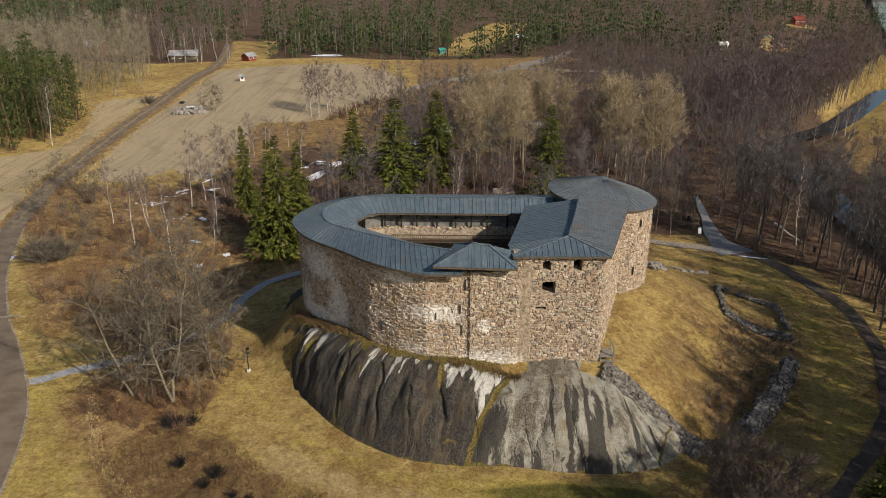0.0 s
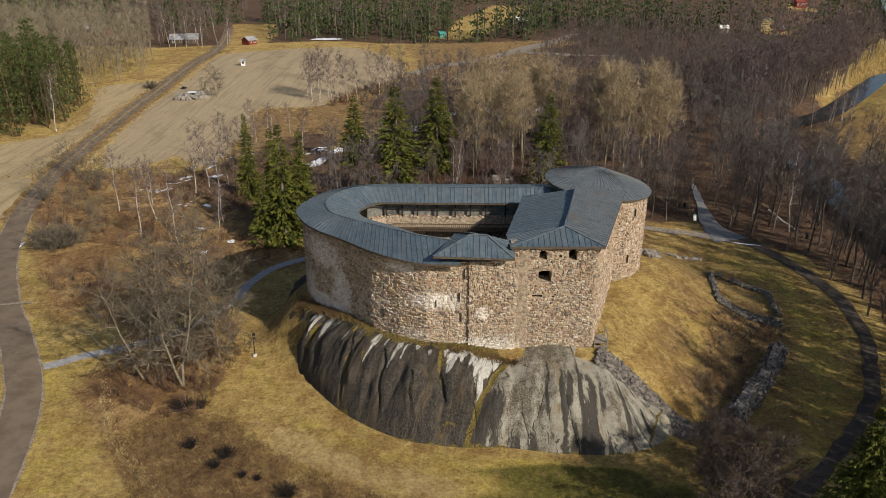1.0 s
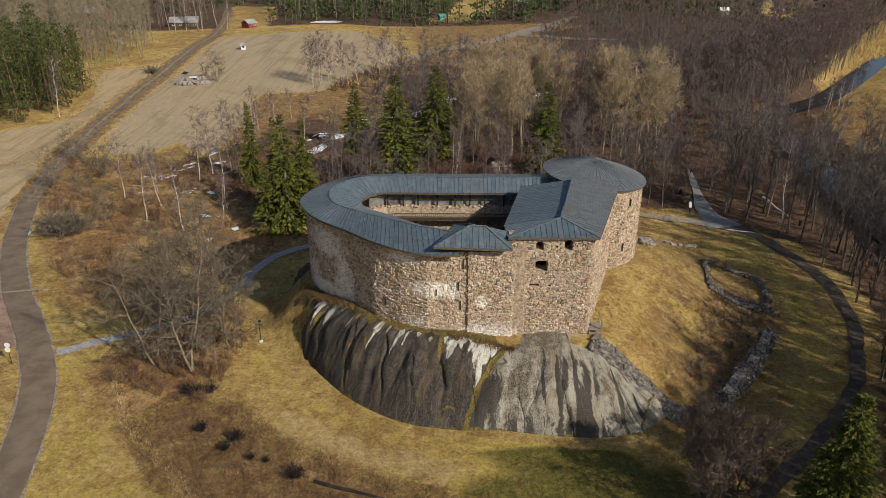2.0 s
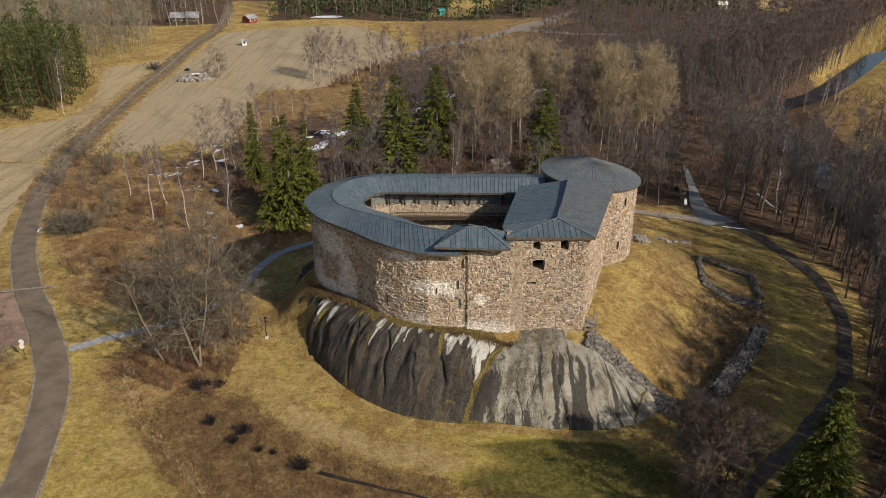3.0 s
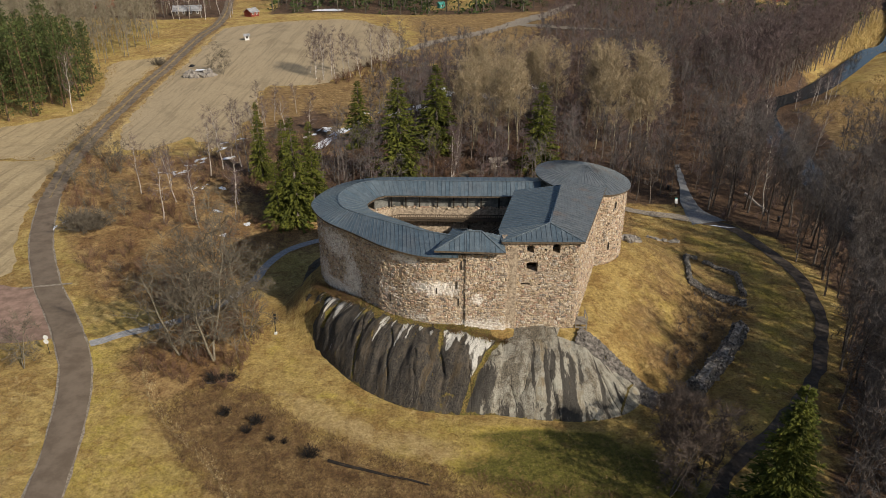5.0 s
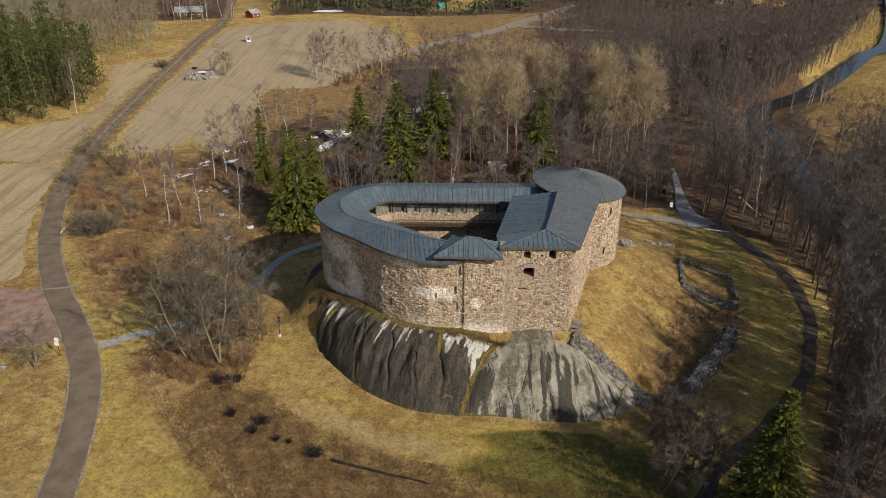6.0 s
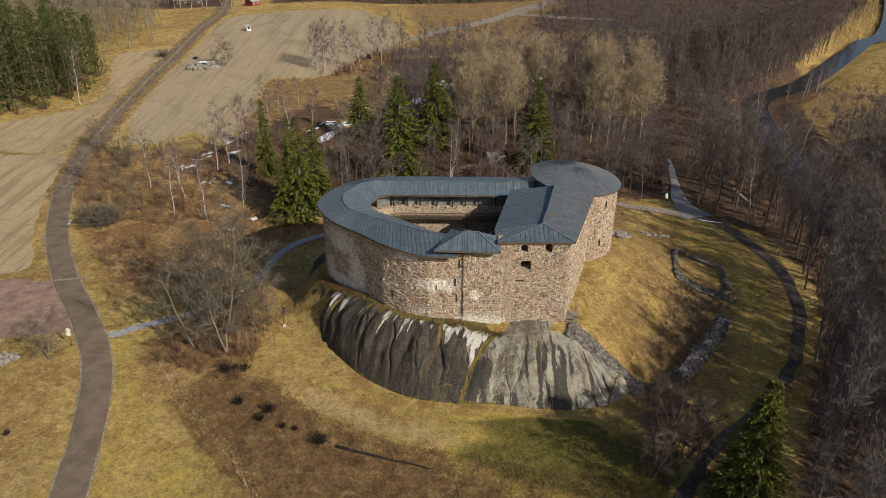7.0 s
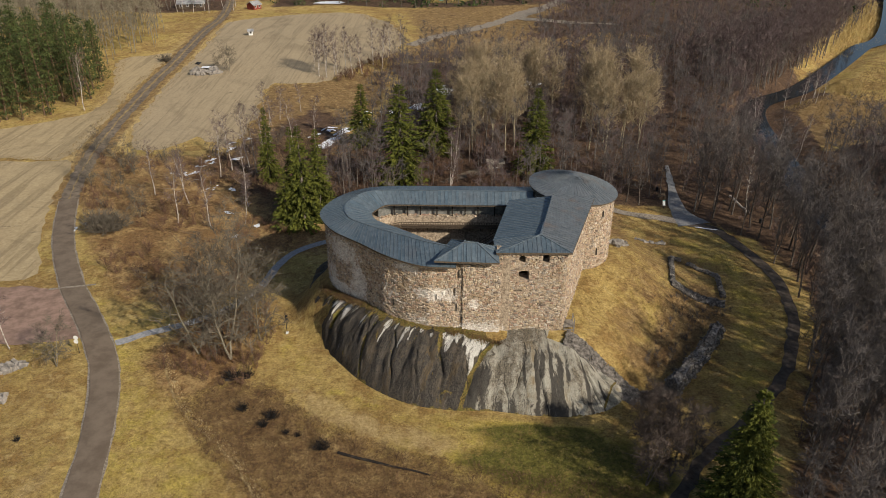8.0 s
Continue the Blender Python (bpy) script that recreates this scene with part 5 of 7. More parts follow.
for (ax, ay), (bx, by) in zip(GA, GA[1:]):
    d = Vector((bx - ax, by - ay, 0))
    side = Vector((d.y, -d.x, 0)).normalized()
    for k in range(5):
        s = Soup()
        o = side * (0.05 + k * 0.27)
        s.beam(Vector((ax, ay, 12.65)) + o, Vector((bx, by, 12.65)) + o, 0.25, 0.06)
        part("deck_plank", s.pair(), M["wood"], gallery)
    for z in (13.05, 13.6):
        s = Soup()
        s.beam((ax, ay, z), (bx, by, z), 0.07, 0.12)
        part("rail", s.pair(), M["wood"], gallery)
    n = max(2, int(d.length / 0.26))
    for k in range(n):
        s = Soup()
        p = Vector((ax, ay, 0)) + d * ((k + 0.5) / n)
        s.beam((p.x, p.y, 12.65), (p.x, p.y, 13.6), 0.09)
        part("baluster", s.pair(), M["wood"], gallery)
    n = max(1, int(d.length / 1.6))
    for k in range(n):
        p = Vector((ax, ay, 0)) + d * ((k + 0.5) / n)
        s = Soup()
        s.beam((p.x, p.y, 12.55), p + side * 1.45 + Vector((0, 0, 12.55)), 0.14, 0.18)
        part("joist", s.pair(), M["wood"], gallery)
        s = Soup()
        s.beam((p.x, p.y, 12.5), p + side * 1.4 + Vector((0, 0, 11.6)), 0.1)
        part("brace", s.pair(), M["wood"], gallery)

# stair from the gallery's end down to the courtyard
stair_a, stair_b = Vector((9.0, 84.4, 12.6)), Vector((3.2, 84.4, 8.65))
stair = thing("stair", (6, 84.4, 8.6), "", "")
stair.parent = castle
stair.matrix_parent_inverse = castle.matrix_world.inverted()
tagged(stair, "steep dark timber stair in the courtyard")
for dy in (-0.5, 0.5):
    for name, up, w in (("stringer", 0.0, 0.24), ("handrail", 0.95, 0.09)):
        s = Soup()
        s.beam(stair_a + Vector((0, dy, up)), stair_b + Vector((0, dy, up)), 0.07, w)
        part(name, s.pair(), M["wood"], stair)
    for k in range(4):
        p = stair_a.lerp(stair_b, (k + 0.3) / 4) + Vector((0, dy, 0))
        s = Soup()
        s.beam(p, p + Vector((0, 0, 0.95)), 0.08)
        part("post", s.pair(), M["wood"], stair)
for k in range(20):
    p = stair_a.lerp(stair_b, (k + 0.5) / 20)
    s = Soup()
    s.box(p.x - 0.14, p.y - 0.48, p.z, p.x + 0.14, p.y + 0.48, p.z + 0.05)
    part("step", s.pair(), M["wood_grey"], stair)


# ---- ruins, rubble, loose stones ----
def rough_stone(r, size):
    """Corners of a rough block about the origin."""
    c = np.array([(-1, -1, -1), (1, -1, -1), (1, 1, -1), (-1, 1, -1), (-1, -1, 1), (1, -1, 1), (1, 1, 1), (-1, 1, 1)], float) * 0.5
    c = c * r.uniform(0.6, 1.25, 3) + r.uniform(-0.16, 0.16, c.shape)
    m = np.array(Euler(r.uniform(-0.6, 0.6, 3) + np.array([0, 0, r.uniform(0, 6)])).to_matrix())
    return (c @ m.T) * size


def stone_heap(name, line, width, height, count, size, mat, label, category, seed, taper=0.5, kind="stuff"):
    """A tumbled drystone wall or heap along a line: many stones, piled to the given height."""
    r = np.random.default_rng(seed)
    c = curve_through(line, 0.3)
    s = Soup()
    for i in range(count):
        f = r.uniform(0, len(c) - 1.001)
        k = int(f)
        p = c[k] + (c[k + 1] - c[k]) * (f - k)
        d = c[k + 1] - c[k]
        d = d / (np.linalg.norm(d) + 1e-9)
        o = r.uniform(-1, 1)
        hmax = height * (1 - taper * abs(o)) * (0.75 + 0.3 * math.sin(f * 0.55) * math.sin(f * 0.17 + 1))
        x, y = p[0] - d[1] * o * width / 2, p[1] + d[0] * o * width / 2
        z = float(land(x, y)) + (hmax * r.uniform(0, 1) ** 0.6)
        v = rough_stone(r, size * r.uniform(0.6, 1.35)) + [x, y, z]
        s.add(v, BOX_F)
    ob = new(name, s.mesh(name, M[mat]))
    return tagged(ob, label, category, kind=kind)


def wall_core(name, line, width, height, mat, label, category):
    c = curve_through(line, 0.8).tolist()
    a, b = offset_line(c, width / 2), offset_line(c, -width / 2)
    n = len(c)
    top = lambda p, i: float(land(*p)) + height * (0.85 + 0.2 * math.sin(i * 0.7) * math.sin(i * 0.23 + 1))
    v = [(*p, float(land(*p)) - 0.5) for p in a] + [(*p, float(land(*p)) - 0.5) for p in b] + [(*(p * 0.8 + q * 0.2), top(p, i)) for i, (p, q) in enumerate(zip(a, b))] + [(*(q * 0.8 + p * 0.2), top(q, i)) for i, (p, q) in enumerate(zip(a, b))]
    f = []
    for i in range(n - 1):
        f += [(i, i + 1, 2 * n + i + 1, 2 * n + i), (n + i + 1, n + i, 3 * n + i, 3 * n + i + 1), (2 * n + i, 2 * n + i + 1, 3 * n + i + 1, 3 * n + i)]
    f += [(0, 2 * n, 3 * n, n), (n - 1, 2 * n - 1, 4 * n - 1, 3 * n - 1)]
    return tagged(new(name, mesh_of(name, v, f, M[mat])), label, category, kind="structure")


RETAIN = [(40.6, 75.6), (38.4, 72.2), (35.5, 68.2), (32.8, 64.8), (30.0, 61.8)]
wall_core("retaining_wall", RETAIN, 1.6, 2.0, "rubble_dark", "dark drystone outer wall, partly tumbled", "ruined wall")
stone_heap("retaining_wall_stones", RETAIN, 2.0, 2.3, 2200, 0.27, "rubble_dark", "dark stones of the tumbled outer wall", "ruined wall", 201, 0.3)
for k, (line, count) in enumerate([([(39.8, 99.0), (36.6, 87.0)], 220), ([(39.8, 99.0), (41.4, 98.4)], 30), ([(42.2, 97.2), (46.2, 93.0)], 150), ([(46.2, 93.0), (45.0, 86.0)], 130), ([(36.6, 87.0), (40, 85.4), (44.4, 83.8)], 420)]):
    stone_heap("ruined_house_wall", line, 2.0 if k == 4 else 0.75, 0.75, int(count * 3.0), 0.22, "rubble_dark", "low tumbled stone wall of a ruined outbuilding", "ruined wall", 210 + k)
stone_heap("rubble_bank", [(15.9, 65.2), (18.2, 64.3), (20.6, 62.9), (23.4, 61.2), (25.2, 60.0)], 2.6, 0.5, 2200, 0.22, "rubble", "bank of loose grey rubble below the keep", "rubble", 220)
stone_heap("rubble_bank", [(25.2, 60.0), (28, 60.8), (31, 62.4)], 2.2, 0.45, 900, 0.22, "rubble", "bank of dark rubble towards the outer wall", "rubble", 221)
stone_heap("stone_heap", [(27.6, 92.6), (28.8, 94.2), (29.8, 95.4)], 2.0, 0.7, 150, 0.42, "boulder", "heap of pale stones beside the tower", "stones", 222)
stone_heap("stone_row", [(35, 106.6), (38, 105.4), (40.2, 105.6)], 0.7, 0.2, 45, 0.4, "boulder", "row of low stones in the grass", "stones", 223)
for k, (x, y, w) in enumerate([(-62.5, 63.6, 4.0), (-60.0, 64.3, 2.0), (-64.3, 54.5, 4.0), (-58.6, 57.6, 1.2)]):
    stone_heap("outcrop", [(x - w / 2, y - 0.2), (x + w / 2, y + 0.2)], 1.6, 0.35, int(18 * w), 0.7, "boulder", "low lichened rock outcrop in the grass", "rock", 230 + k, 0.6)
stone_heap("field_boulders", [(-84.5, 219), (-81, 218.6), (-77.5, 220.5)], 4.0, 1.6, 60, 1.3, "boulder", "heap of grey field boulders with old snow", "boulders", 240, 0.6)

# old snow in the shade
SNOW = [((-31.9, 159.0, 2.2, 4.6, -0.45), 1), ((-28.6, 168.5, 1.3, 4.6, -0.4), 2), ((-24.5, 176.5, 1.0, 2.6, -0.6), 3), ((-57.6, 145, 0.8, 1.8, -0.9), 4), ((-58.6, 137, 0.7, 1.6, -0.6), 5), ((-54.5, 152, 0.6, 1.8, -0.4), 6), ((-52, 160, 0.5, 1.2, -1.0), 7), ((-37.9, 111, 0.6, 0.9, 0.3), 8), ((-40.9, 106, 0.6, 0.8, 0), 9), ((-44.8, 116, 0.5, 1.4, 1.2), 10),
        ((-72.2, 107.5, 0.5, 1.2, 0.2), 11), ((-71.4, 110.2, 0.5, 0.8, 0.3), 12), ((-16.5, 184, 2.2, 2.5, 0), 13), ((-10, 189.5, 2.4, 3.5, 0), 14), ((23, 212.5, 5, 3, 0), 15), ((-3, 205, 3, 4, 0.4), 16), ((-51.5, 146, 0.9, 1.8, -0.5), 17), ((-47.5, 128, 0.5, 1.2, 0.9), 18), ((49.8, 112.2, 0.25, 2.4, 1.25), 19), ((37, 432, 4, 9, 0.2), 20), ((-81, 219.4, 1.6, 0.9, 0), 21), ((-60, 345, 8, 4, 0.2), 22), ((116, 268, 3, 4, 0), 23)]
r_snow = np.random.default_rng(77)
for k, (ax, ay, bx, by, count, size) in enumerate([(-62, 136, -56.5, 147, 13, 0.75), (-57.5, 150, -53, 164, 9, 0.6), (-37, 163, -31, 172, 10, 0.9), (-52, 127, -47, 133, 4, 0.5), (-26, 180, -22, 186, 4, 1.0)]):
    for i in range(count):
        f = r_snow.random()
        SNOW.append(((ax + (bx - ax) * f + r_snow.normal() * 1.3, ay + (by - ay) * f + r_snow.normal() * 1.0, size * r_snow.uniform(0.25, 0.6), size * r_snow.uniform(0.5, 1.5), r_snow.uniform(0, 3)), 30 + 20 * k + i))
for (x, y, a, b, turn), k in SNOW:
    r = np.random.default_rng(300 + k)
    n = 14
    out = []
    for i in range(n):
        t = 2 * math.pi * i / n
        q = r.uniform(0.55, 1.25)
        dx, dy = a * q * math.cos(t), b * q * math.sin(t)
        out.append((x + dx * math.cos(turn) - dy * math.sin(turn), y + dx * math.sin(turn) + dy * math.cos(turn)))
    lift = 1.9 if k == 21 else (0.12 if y < 150 else 0.3)
    tagged(patch("snow_patch", out, max(0.3, a * 0.3), lift, M["snow"], 0.08 * a, 300 + k), "patch of old melting snow in shade", "snow", "snow patches")


# ---- plants ----
class Wood:
    """Collects bark tubes (0), twigs (1) as triangles."""

    def __init__(self, seed):
        self.r = np.random.default_rng(seed)
        self.v, self.f, self.m, self.n = [], [], [], 0

    def _push(self, verts, faces, mat):
        verts, faces = np.asarray(verts, float), np.asarray(faces, int)
        self.v.append(verts)
        self.f.append(faces + self.n)
        self.m.append(np.full(len(faces), mat))
        self.n += len(verts)

    def tube(self, pts, radii, sides, mat=0):
        pts = np.asarray(pts, float)
        d = np.gradient(pts, axis=0)
        d /= np.linalg.norm(d, axis=1)[:, None] + 1e-9
        ref = np.where(np.abs(d[:, 2:3]) > 0.9, np.array([[1.0, 0, 0]]), np.array([[0, 0, 1.0]]))
        s = np.cross(d, ref)
        s /= np.linalg.norm(s, axis=1)[:, None] + 1e-9
        u = np.cross(s, d)
        a = 2 * np.pi * np.arange(sides) / sides
        ring = pts[:, None] + np.asarray(radii)[:, None, None] * (np.cos(a)[None, :, None] * s[:, None] + np.sin(a)[None, :, None] * u[:, None])
        f = []
        for i in range(len(pts) - 1):
            for k in range(sides):
                j = (k + 1) % sides
                p, q, r2, t = i * sides + k, i * sides + j, (i + 1) * sides + j, (i + 1) * sides + k
                f += [(p, q, r2), (p, r2, t)]
        self._push(ring.reshape(-1, 3), f, mat)

    def slivers(self, base, tip, width, mat=1):
        """Single tapering triangles from base to tip."""
        base, tip = np.asarray(base, float), np.asarray(tip, float)
        d = tip - base
        side = np.cross(d, self.r.normal(size=d.shape))
        side /= np.linalg.norm(side, axis=1)[:, None] + 1e-9
        w = np.broadcast_to(np.asarray(width, float), (len(base),))[:, None]
        v = np.stack([base - side * w / 2, base + side * w / 2, tip], 1).reshape(-1, 3)
        self._push(v, np.arange(len(v)).reshape(-1, 3), mat)

    def leaves(self, centre, along, width, mat=1):
        """Four-cornered blades: two triangles each."""
        c, a = np.asarray(centre, float), np.asarray(along, float)
        side = np.cross(a, self.r.normal(size=a.shape))
        side /= np.linalg.norm(side, axis=1)[:, None] + 1e-9
        w = np.broadcast_to(np.asarray(width, float), (len(c),))[:, None]
        v = np.stack([c, c + a * 0.45 - side * w / 2, c + a, c + a * 0.45 + side * w / 2], 1).reshape(-1, 3)
        k = np.arange(len(c))[:, None] * 4
        f = np.concatenate([k + [[0, 1, 2]], k + [[0, 2, 3]]])
        self._push(v, f, mat)

    def arrays(self):
        return np.concatenate(self.v), np.concatenate(self.f), np.concatenate(self.m)


def unit(v):
    return v / (np.linalg.norm(v, axis=-1, keepdims=True) + 1e-9)


def bare_tree(seed, height, spread, base=0.3, limbs=12, subs=6, twigs=7, thick=0.016, tw=0.035, up=0.7, gnarl=0.12, twig_len=1.0, stems=1, lean=0.04):
    """A leafless broad-leaved tree; up: how steeply its limbs climb."""
    w = Wood(seed)
    r = w.r
    for st in range(stems):
        top = height * (1 if st == 0 else r.uniform(0.7, 0.95))
        n = 7
        zs = np.linspace(-0.25, top, n)
        ang = r.uniform(0, 6.28)
        splay = 0 if stems == 1 else r.uniform(0.10, 0.28)
        xy = np.cumsum(r.normal(size=(n, 2)) * gnarl * height / 22, axis=0) + np.outer(zs, [math.cos(ang) * (splay + lean), math.sin(ang) * (splay + lean)])
        xy -= xy[0]
        trunk = np.column_stack([xy, zs])
        rad = height * thick * (1 - np.linspace(0, 1, n)) ** 0.8 * (1 if stems == 1 else 0.6) + 0.015
        w.tube(trunk, rad, 6 if height > 7 else 4)
        at = lambda f: np.array([np.interp(f * top, zs, trunk[:, k]) for k in range(3)])
        for i in range(max(3, limbs // stems)):
            f = base + (0.97 - base) * (i + r.uniform(0, 1)) / max(3, limbs // stems)
            az = i * 2.4 + r.uniform(-0.5, 0.5)
            el = up * r.uniform(0.75, 1.2) + 0.35 * f
            rel = (f - base) / (1 - base)
            L = spread * (0.55 + 0.6 * math.sin(math.pi * (0.2 + 0.62 * rel))) * r.uniform(0.75, 1.15)
            d0 = np.array([math.cos(az) * math.cos(el), math.sin(az) * math.cos(el), math.sin(el)])
            p = [at(f)]
            d = d0
            for k in range(4):
                p.append(p[-1] + d * L / 4)
                d = unit(d + r.normal(size=3) * gnarl * 1.8 + np.array([0, 0, 0.08]))
            p = np.array(p)
            r0 = max(0.02, height * thick * 0.42 * (1 - 0.6 * f))
            w.tube(p, np.linspace(r0, 0.012, 5), 3)
            m = subs
            fr = r.uniform(0.2, 1.0, m)
            q = np.stack([np.interp(fr * 4, np.arange(5), p[:, k]) for k in range(3)], 1)
            sd = unit(d0 * 0.6 + r.normal(size=(m, 3)) * 0.65 + np.array([0, 0, 0.35 * up]))
            sl = L * r.uniform(0.25, 0.5, m) * (1.15 - 0.5 * fr)
            e = q + sd * sl[:, None]
            w.slivers(q, e, r0 * 1.0 + tw * 0.6, 1)
            w.slivers(q, e, r0 * 1.0 + tw * 0.6, 1)
            tb = np.repeat(q, twigs, 0) + np.repeat(e - q, twigs, 0) * r.uniform(0.15, 1.0, (m * twigs, 1))
            td = unit(np.repeat(sd, twigs, 0) * 0.7 + r.normal(size=(m * twigs, 3)) * 0.6 + np.array([0, 0, 0.3 * up]))
            w.slivers(tb, tb + td * (twig_len * r.uniform(0.5, 1.2, (m * twigs, 1))), tw, 1)
    return w.arrays()


def spruce(seed, height, radius, whorls, per, sprays, ragged=0.25, low=0.04, wide=0.5, reach=0.55):
    w = Wood(seed)
    r = w.r
    w.tube([(0, 0, -0.3), (0, 0, height * 0.5), (0, 0, height)], [height * 0.014 + 0.05, height * 0.008 + 0.03, 0.02], 5)
    for i in range(whorls):
        f = low + (0.985 - low) * (i + r.uniform(0, 0.8)) / whorls
        L0 = radius * (1 - f) ** 0.78 + 0.12
        for k in range(per):
            az = r.uniform(0, 6.28)
            L = L0 * r.uniform(1 - 2 * ragged, 1 + ragged * 0.5)
            droop = -0.25 - 0.35 * (1 - f) + r.uniform(-0.15, 0.15)
            d = np.array([math.cos(az), math.sin(az), droop if f < 0.9 else 0.5])
            b = np.array([0, 0, f * height])
            s = r.uniform(0.15, 1.0, sprays)
            c = b + d * (L * s)[:, None] + np.array([0, 0, 1]) * (0.14 * L * s ** 2)[:, None]
            a = unit(d * 0.9 + r.normal(size=(sprays, 3)) * 0.42 + np.array([0, 0, -0.28])) * (L * r.uniform(0.5, 1.0, (sprays, 1)) * reach + 0.15)
            w.leaves(c, a, np.clip(L * wide * r.uniform(0.2, 0.45, sprays), 0.08, 0.8))
    return w.arrays()


def pine(seed, height, radius, clumps, blades, low=0.4, size=0.9):
    w = Wood(seed)
    r = w.r
    bend = r.normal(size=2) * 0.4
    pts = np.array([(0, 0, -0.3), (bend[0], bend[1], height * 0.5), (bend[0] * 1.5, bend[1] * 1.5, height)])
    w.tube(pts, [height * 0.013 + 0.04, height * 0.009 + 0.03, 0.03], 5)
    for i in range(clumps):
        f = low + (1 - low) * (i + r.uniform()) / clumps
        az = i * 2.4 + r.uniform(-0.5, 0.5)
        R = radius * (1.0 - ((f - low) / (1 - low)) ** 1.8 * 0.8) * r.uniform(0.45, 1.0)
        b = np.array([bend[0] * f * 1.4, bend[1] * f * 1.4, f * height - 0.2])
        c = b + np.array([math.cos(az) * R, math.sin(az) * R, 0.35 * R])
        w.tube([b, (b + c) / 2 + [0, 0, -0.08 * R], c], [0.05, 0.035, 0.02], 3)
        p = b + (c - b) * r.uniform(0.4, 1.1, (blades, 1)) + r.normal(size=(blades, 3)) * [size * 0.6, size * 0.6, size * 0.3]
        a = unit(r.normal(size=(blades, 3)) * 0.7 + [0, 0, 0.45]) * r.uniform(0.4, 0.9, (blades, 1)) * size
        w.leaves(p, a, size * 0.32)
    return w.arrays()


def shrub(seed, height, stems, twigs, tw=0.03, splay=0.55):
    w = Wood(seed)
    r = w.r
    az, el = r.uniform(0, 6.28, stems), r.uniform(0.2, 1.0, stems) ** 0.7 * splay
    d = np.stack([np.cos(az) * np.sin(el), np.sin(az) * np.sin(el), np.cos(el)], 1)
    L = height * r.uniform(0.5, 1.05, stems)
    b = np.column_stack([r.normal(size=(stems, 2)) * height * 0.09, np.full(stems, -0.15)])
    e = b + d * L[:, None]
    w.slivers(b, e, 0.05 * height / 3 + 0.02, 1)
    tb = np.repeat(b, twigs, 0) + np.repeat(e - b, twigs, 0) * r.uniform(0.25, 1.0, (stems * twigs, 1))
    td = unit(np.repeat(d, twigs, 0) + r.normal(size=(stems * twigs, 3)) * 0.55)
    w.slivers(tb, tb + td * height * r.uniform(0.12, 0.32, (stems * twigs, 1)), tw, 1)
    return w.arrays()


def plant_thing(name, arrays, mats, label, category, group=""):
    """A tree as a thing of trunk and crown, standing at the origin."""
    v, f, m = arrays
    t = thing(name, (0, 0, 0), label, category, group)
    for k, pname in ((0, "trunk"), (1, "crown")):
        ff = f[m == k]
        if len(ff) == 0:
            continue
        used, inv = np.unique(ff, return_inverse=True)
        part(pname, mesh_of(pname, v[used], inv.reshape(-1, 3), M[mats[k]]), None, t)
    return t


def stand(proto, x, y, scale=1.0, rz=0.0, dz=0.0, sz=None):
    """A copy of a plant on the ground at x, y."""
    ob = copy_thing(proto, pose(x, y, float(land(x, y)) + dz, 0, 0, rz))
    ob.scale = (scale, scale, sz or scale)
    return ob


def drop(proto):
    """Removes a pattern plant that stood at the origin."""
    for o in list(proto.children_recursive) + [proto]:
        bpy.data.objects.remove(o)


def scatter(name, kinds, places, mats, label, category, seed, smin=0.75, smax=1.2):
    """Many plants joined into one object of kind stuff. kinds: arrays of patterns; places: rows of x, y, or x, y, scale."""
    r = np.random.default_rng(seed)
    pick = r.integers(0, len(kinds), len(places))
    vs, fs, ms, n = [], [], [], 0
    zz = land(places[:, 0], places[:, 1])
    for k, (v, f, m) in enumerate(kinds):
        sel = np.where(pick == k)[0]
        if len(sel) == 0:
            continue
        a, s = r.uniform(0, 6.28, len(sel)), r.uniform(smin, smax, len(sel))
        if places.shape[1] > 2:
            s = s * places[sel, 2]
        ca, sa = np.cos(a)[:, None], np.sin(a)[:, None]
        X = (v[:, 0] * ca - v[:, 1] * sa) * s[:, None] + places[sel, 0:1]
        Y = (v[:, 0] * sa + v[:, 1] * ca) * s[:, None] + places[sel, 1:2]
        Z = v[:, 2] * s[:, None] * r.uniform(0.9, 1.15, (len(sel), 1)) + zz[sel][:, None]
        vs.append(np.stack([X, Y, Z], -1).reshape(-1, 3))
        fs.append((f[None] + (np.arange(len(sel)) * len(v))[:, None, None]).reshape(-1, 3) + n)
        ms.append(np.tile(m, len(sel)))
        n += len(v) * len(sel)
    if not vs:
        return None
    me = mesh_of(name, np.concatenate(vs), np.concatenate(fs), [M[x] for x in mats], np.concatenate(ms))
    return tagged(new(name, me), label, category, kind="stuff")


PATHS = [[(-16, 258), (-3, 276), (22, 307), (33, 325), (60, 372)], ROAD, [(-47.2, 71.2), (-40.6, 76), (-35.5, 80.5), (-30.4, 94.9), (-24, 104.3), (-16, 108)], [(16, 118), (31.9, 121), (48, 114.2), (55, 100.4), (55.8, 89.5), (47, 66), (31.1, 49.6), (20, 34)], [(53, 152), (49.4, 136), (47.2, 124), (47.5, 114.5)]]


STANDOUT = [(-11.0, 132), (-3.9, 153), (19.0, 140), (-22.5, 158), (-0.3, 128)]


